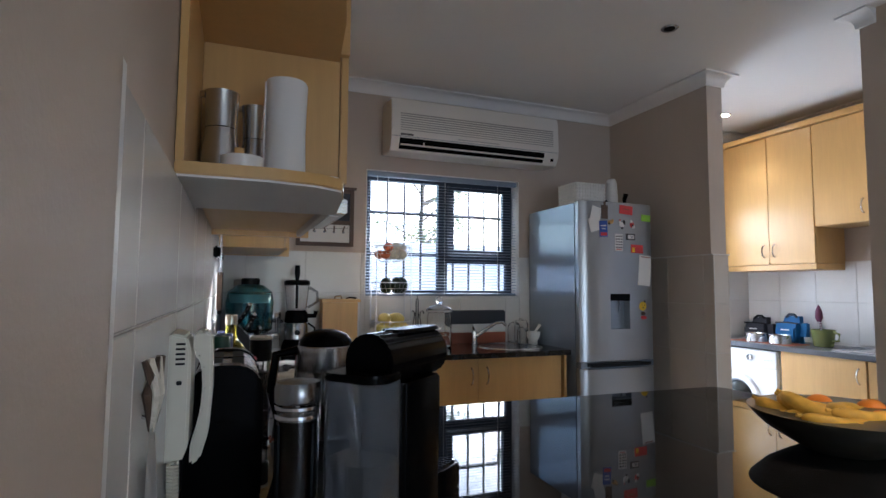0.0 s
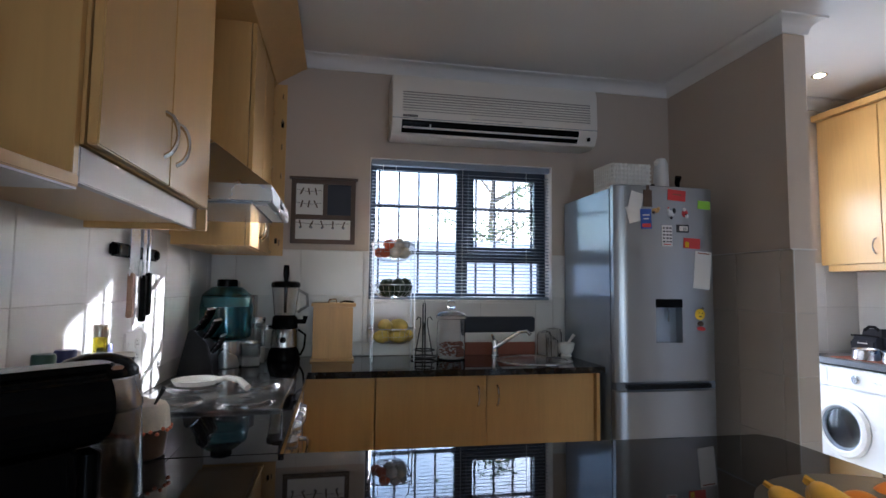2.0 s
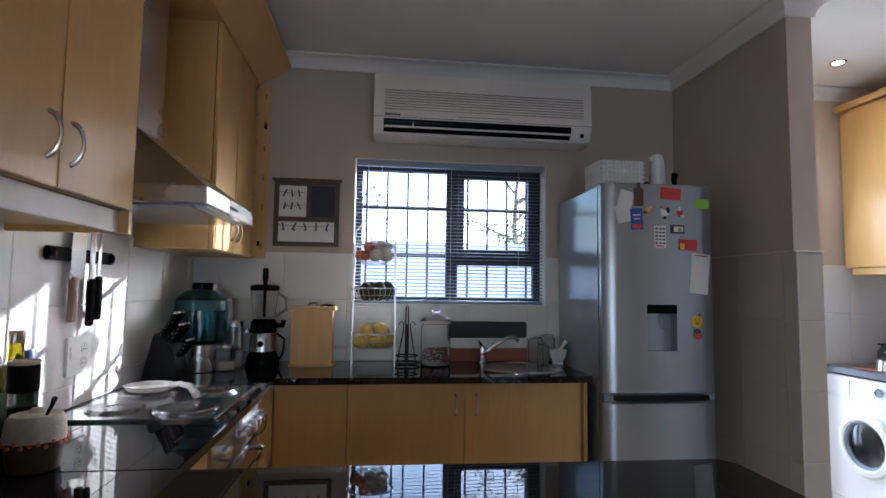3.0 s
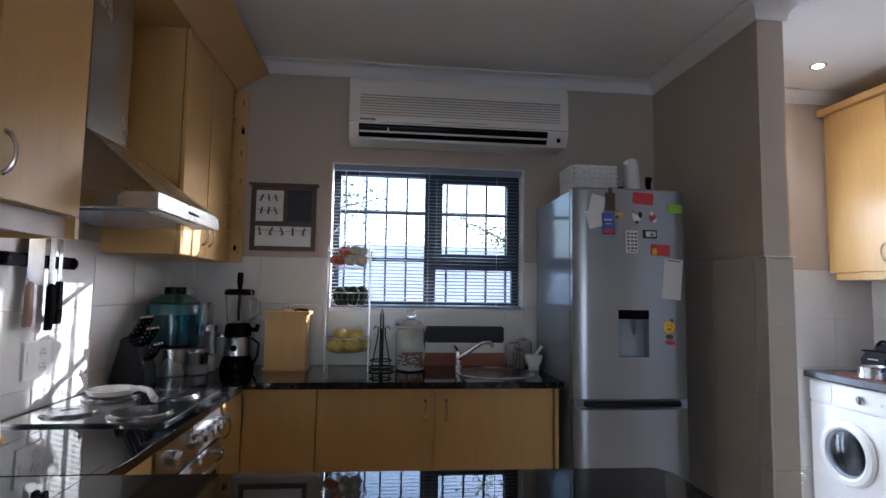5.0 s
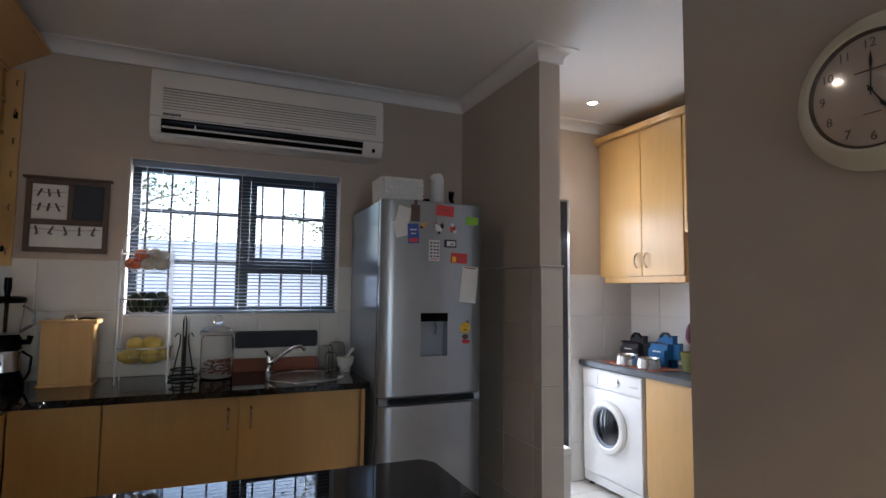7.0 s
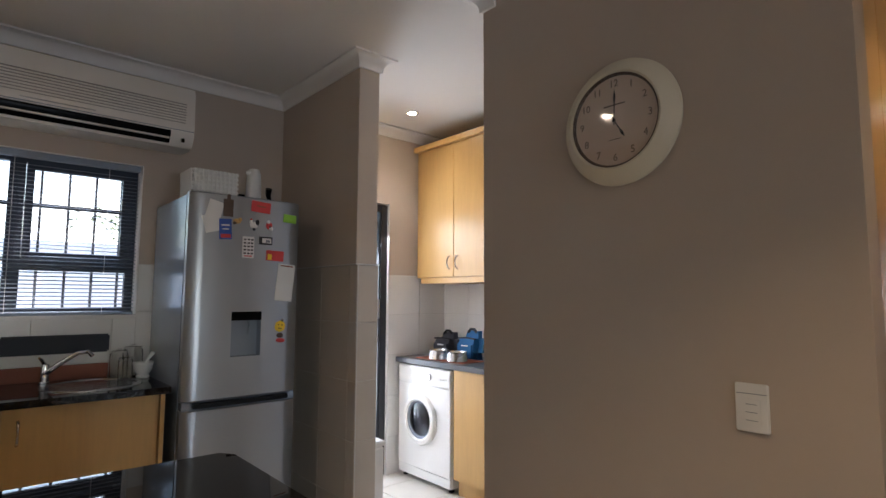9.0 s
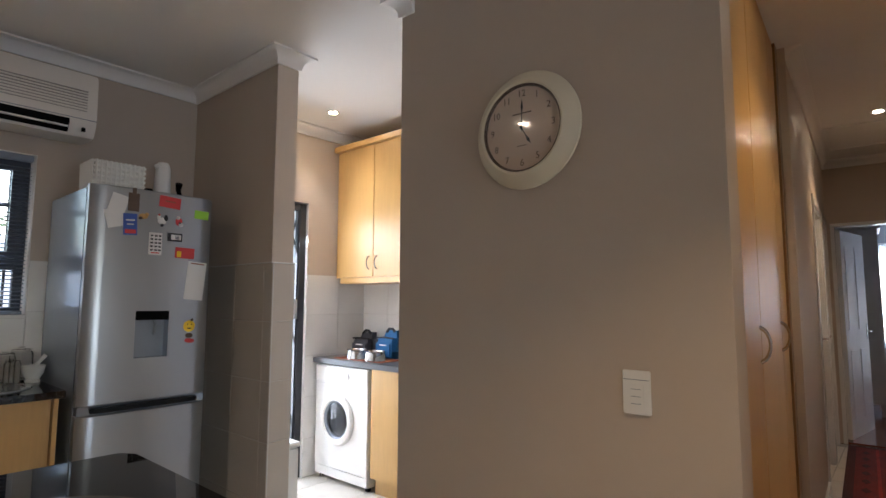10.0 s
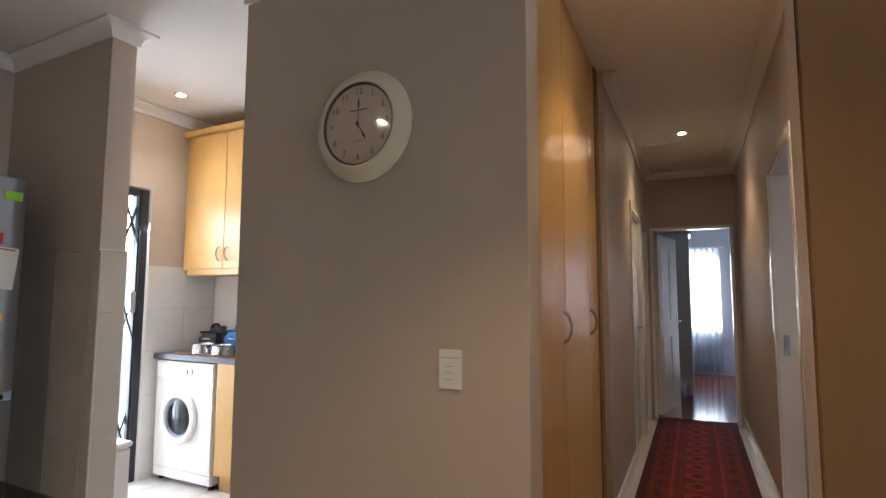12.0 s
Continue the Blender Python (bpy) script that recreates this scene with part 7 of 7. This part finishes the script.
part("field", turned(boxes((ru0 + 0.06, ru1 - 0.06, rv0 + 0.06, rv1 - 0.06, 0.009, 0.0112))), RUG_RED, rg, smooth=0)
for v in (rv0 + 0.20, rv1 - 0.22):
    part("stripe", turned(boxes((ru0 + 0.07, ru1 - 0.07, v, v + 0.022, 0.0112, 0.0122))), RUG_BRIGHT, rg, smooth=0)
vm = (rv0 + rv1) / 2
for i in range(17):
    u, rr = ru0 + 0.22 + i * 0.24, 0.085
    part("medallion", turned(prism([(u - rr * 1.2, vm), (u - rr * 0.6, vm - rr), (u + rr * 0.6, vm - rr), (u + rr * 1.2, vm), (u + rr * 0.6, vm + rr), (u - rr * 0.6, vm + rr)], "z", 0.0112, 0.0124)), RUG_BRIGHT, rg, smooth=0)
    part("dark_motif", turned(prism([(u - 0.055, vm), (u, vm - 0.045), (u + 0.055, vm), (u, vm + 0.045)], "z", 0.0124, 0.0134)), RUG_DARK, rg, smooth=0)
    for v in (rv0 + 0.13, rv1 - 0.13):
        part("dark_motif", turned(prism([(u - 0.07, v), (u, v - 0.03), (u + 0.07, v), (u, v + 0.03)], "z", 0.0112, 0.0124)), RUG_DARK, rg, smooth=0)
bm = bmesh.new()
for i in range(60):
    v = rv0 + 0.008 + i * (rv1 - rv0 - 0.016) / 59
    tube([(ru1, v, 0.006), (ru1 + 0.03, v + 0.003 * math.sin(i * 3.1), 0.003)], 0.0025, 4, bm=bm)
part("fringe", turned(bm), LACE, rg, "cream knotted fringe")

# ---- bedroom ----
wr = thing("wardrobe", 0, 0, 0, "grey painted wardrobe on turned feet", "wardrobe")
part("carcass", turned(box(6.35, 7.0, -0.42, 0.55, 0.19, 2.18, 0.004)), WARDROBE, wr)
part("top_moulding", turned(prism([(6.33, 2.18), (7.02, 2.18), (7.05, 2.24), (6.30, 2.24)], "y", -0.45, 0.58, 0.004)), WARDROBE, wr)
part("plinth_rail", turned(box(6.345, 6.98, -0.425, 0.555, 0.15, 0.19, 0.004)), WARDROBE, wr)
for u in (6.40, 6.95):
    for v in (-0.38, 0.50):
        part("foot", turned(lathe([(0.02, 0), (0.03, 0.02), (0.022, 0.06), (0.042, 0.11), (0.04, 0.15)], u, v, 16)), WARDROBE, wr)
cu = thing("sheer_curtain", 0, 0, 0, "floor-length sheer white net curtain", "curtain")
bm = bmesh.new()
n = 90
lo, hi = [], []
for i in range(n + 1):
    v = -0.88 + 1.21 * i / n
    w = 0.022 * math.sin(i * 0.9) + 0.010 * math.sin(i * 2.3 + 1)
    lo.append(bm.verts.new((8.60 + w * 1.3, v, 0.05)))
    hi.append(bm.verts.new((8.60 + w * 0.7, v, 2.16)))
for i in range(n):
    bm.faces.new((lo[i], lo[i + 1], hi[i + 1], hi[i]))
cur = part("net", turned(bm), SHEER, cu, smooth=180)
part("curtain_rail", turned(tube([(8.60, -0.95, 2.18), (8.60, 0.40, 2.18)], 0.012, 10)), WHITE_GLOSS, cu)

# ---- wall and floor tiles ----


def tile_mesh(w, h, mat, t=0.007):
    """One glazed tile, w by h, lying in x and z, its face towards -y."""
    bm = box(-w / 2, w / 2, -t, 0, -h / 2, h / 2)
    front = [e for e in bm.edges if all(v.co.y < -t * 0.9 for v in e.verts)]
    bmesh.ops.bevel(bm, geom=front, offset=0.0018, segments=1, affect="EDGES")
    return to_mesh("tile", bm, mat, 0)


def tiled(name, label, start, along, normal, length, z0, z1, holes=(), tw=0.305, th=0.31, first=0.0, mat=TILE):
    """A tiled patch: tiles as pieces on a thin grout bed. holes: (a0, a1, z0, z1) left free."""
    bed = thing(name, *start, 0, label, "tiles")
    bed["kind"] = "structure"
    meshes = {}
    bm = bmesh.new()
    zs, z = [], z1
    while z > z0 + 0.01:
        zs.append((max(z - th, z0), z))
        z -= th
    cuts = [0.0]
    a = first
    while a < length - 0.01:
        if a > 0.01:
            cuts.append(a)
        a += tw
    cuts.append(length)
    for a0, a1 in zip(cuts, cuts[1:]):
        for b0, b1 in zs:
            pieces = [(a0, a1, b0, b1)]
            for h0, h1, k0, k1 in holes:
                nxt = []
                for p in pieces:
                    if p[1] <= h0 or p[0] >= h1 or p[3] <= k0 or p[2] >= k1:
                        nxt.append(p)
                        continue
                    if p[0] < h0:
                        nxt.append((p[0], h0, p[2], p[3]))
                    if p[1] > h1:
                        nxt.append((h1, p[1], p[2], p[3]))
                    m0, m1 = max(p[0], h0), min(p[1], h1)
                    if p[2] < k0:
                        nxt.append((m0, m1, p[2], k0))
                    if p[3] > k1:
                        nxt.append((m0, m1, k1, p[3]))
                pieces = nxt
            for p in pieces:
                w, h = p[1] - p[0] - 0.0025, p[3] - p[2] - 0.0025
                if w < 0.012 or h < 0.012:
                    continue
                key = (round(w, 3), round(h, 3))
                if key not in meshes:
                    meshes[key] = tile_mesh(*key, mat)
                ob = new("tile", meshes[key])
                ob.parent = bed
                c = (p[0] + p[1]) / 2
                ob.location = (along[0] * c + normal[0] * 0.002, along[1] * c + normal[1] * 0.002, (p[2] + p[3]) / 2)
                ob.rotation_euler = (0, 0, math.atan2(normal[1], normal[0]) + math.pi / 2)
                q = [Vector((*start, 0)) + Vector((*along, 0)) * u + Vector((*normal, 0)) * o for u in (p[0], p[1]) for o in (0.0005, 0.0055)]
                box(min(v.x for v in q), max(v.x for v in q), min(v.y for v in q), max(v.y for v in q), p[2], p[3], bm=bm)
    part("grout", bm, WALL_GROUT, bed, smooth=0)
    return bed


TZ = 1.53
tiled("wall_tiles_west", "pale grey glazed wall tiles behind the worktop", (XW, YN), (0, -1), (1, 0), YN - 1.115, TOP + 0.001, TZ, ((YN - 1.91, YN, 1.464, 3),), tw=0.36, th=0.27, first=0.094)
tiled("wall_tiles_north", "pale grey glazed wall tiles under the window", (XW, YN), (1, 0), (0, -1), 3.36 - XW, 0.30, TZ,
      ((WX0 - XW, WX1 - XW, WZ0 - 0.012, 3), (0, 2.575 - XW, 0.0, TOP + 0.001)), tw=0.36, th=0.27, first=0.14)
# the pier's warm brown shade is put into its tile colour
tiled("wall_tiles_pier", "glazed tiles on the short wall, tinted beige for shade", (3.37, YN), (0, -1), (-1, 0), YN - 3.212, 0.0, TZ - 0.01, (), mat=TILE_SHADE_BEIGE)
tiled("wall_tiles_pier_end", "pale glazed tiles on the wall's end", (3.362, 3.238), (1, 0), (0, -1), 0.146, 0.0, TZ - 0.01, (), mat=TILE_SHADE_BEIGE)
tiled("wall_tiles_pier_laundry", "pale glazed tiles on the laundry side", (3.50, 3.23), (0, 1), (1, 0), YN - 3.24, 0.0, TZ - 0.01, ())
tiled("wall_tiles_laundry_north", "pale glazed tiles beside the back door", (4.272, YN), (1, 0), (0, -1), 4.86 - 4.272, 0.0, TZ - 0.01, ())
tiled("wall_tiles_laundry_east", "pale glazed tiles above the laundry worktop", (4.86, YN), (0, -1), (-1, 0), YN - 1.75, 0.60, TZ - 0.01, ())
structure("tile_edge_trim", boxes((XW + 0.0005, XW + 0.014, 1.098, 1.1145, TOP, 1.466)), WHITE, "white plastic tile edge trim", "trim")
structure("tile_top_trim_pier", boxes((3.353, 3.362, 3.21, YN - 0.01, TZ - 0.0095, TZ - 0.003), (3.353, 3.51, 3.22, 3.2375, TZ - 0.0095, TZ - 0.003)), TILE, "pale tile edge along the wall", "trim")


def floor_tile_mesh(s, t=0.006):
    bm = box(-s / 2, s / 2, -s / 2, s / 2, -t, 0)
    top = [e for e in bm.edges if all(v.co.z > -t * 0.1 for v in e.verts)]
    bmesh.ops.bevel(bm, geom=top, offset=0.0015, segments=1, affect="EDGES")
    return to_mesh("tile", bm, FLOOR_TILE, 0)


fl = bpy.data.objects["floor"]
S = 0.40
fme = floor_tile_mesh(S - 0.006)
verts, faces = [], []
for i in range(int(9.0 / S)):
    for j in range(int(8.4 / S)):
        x, y = 0.45 + (i + 0.5) * S, -4.0 + (j + 0.5) * S
        if x > 8.0 and y > -0.4 or x > 3.3 and y < -1.9:
            continue
        near = x > 3.2 and y > -0.3
        if near:
            ob = new("tile", fme)
            ob.parent = fl
            ob.location = (x, y, 0)
        else:
            k = len(verts)
            h = S / 2 - 0.003
            verts += [(x - h, y - h, -0.006), (x + h, y - h, -0.006), (x + h, y + h, -0.006), (x - h, y + h, -0.006), (x - h, y - h, 0), (x + h, y - h, 0), (x + h, y + h, 0), (x - h, y + h, 0)]
            faces += [(k + 4, k + 5, k + 6, k + 7), (k, k + 1, k + 5, k + 4), (k + 1, k + 2, k + 6, k + 5), (k + 2, k + 3, k + 7, k + 6), (k + 3, k, k + 4, k + 7)]
me = bpy.data.meshes.new("tiles")
me.from_pydata(verts, [], faces)
me.materials.append(FLOOR_TILE)
ft = new("floor_tiles", me)
ft.parent = fl
tagged(ft, "cream floor tiles", "", "", "stuff")

fb_ = bpy.data.objects["floor_bedroom"]
pl_bm = box(-0.60, 0.60, -0.0575, 0.0575, 0, 0.012, 0.001)
plank = to_mesh("plank", pl_bm, WOOD_FLOOR, 30)
for j in range(21):
    for i in range(4):
        u = U1 + 0.60 + i * 1.204 - (0.35 if j % 2 else 0.0)
        u = min(max(u, U1 + 0.62), 8.08)
        v = -1.14 + j * 0.1165
        ob = new("plank", plank)
        ob.parent = fb_
        ob.matrix_local = COR @ Matrix.Translation((u, v, 0.001 + (0.0006 if i % 2 else 0.0)))
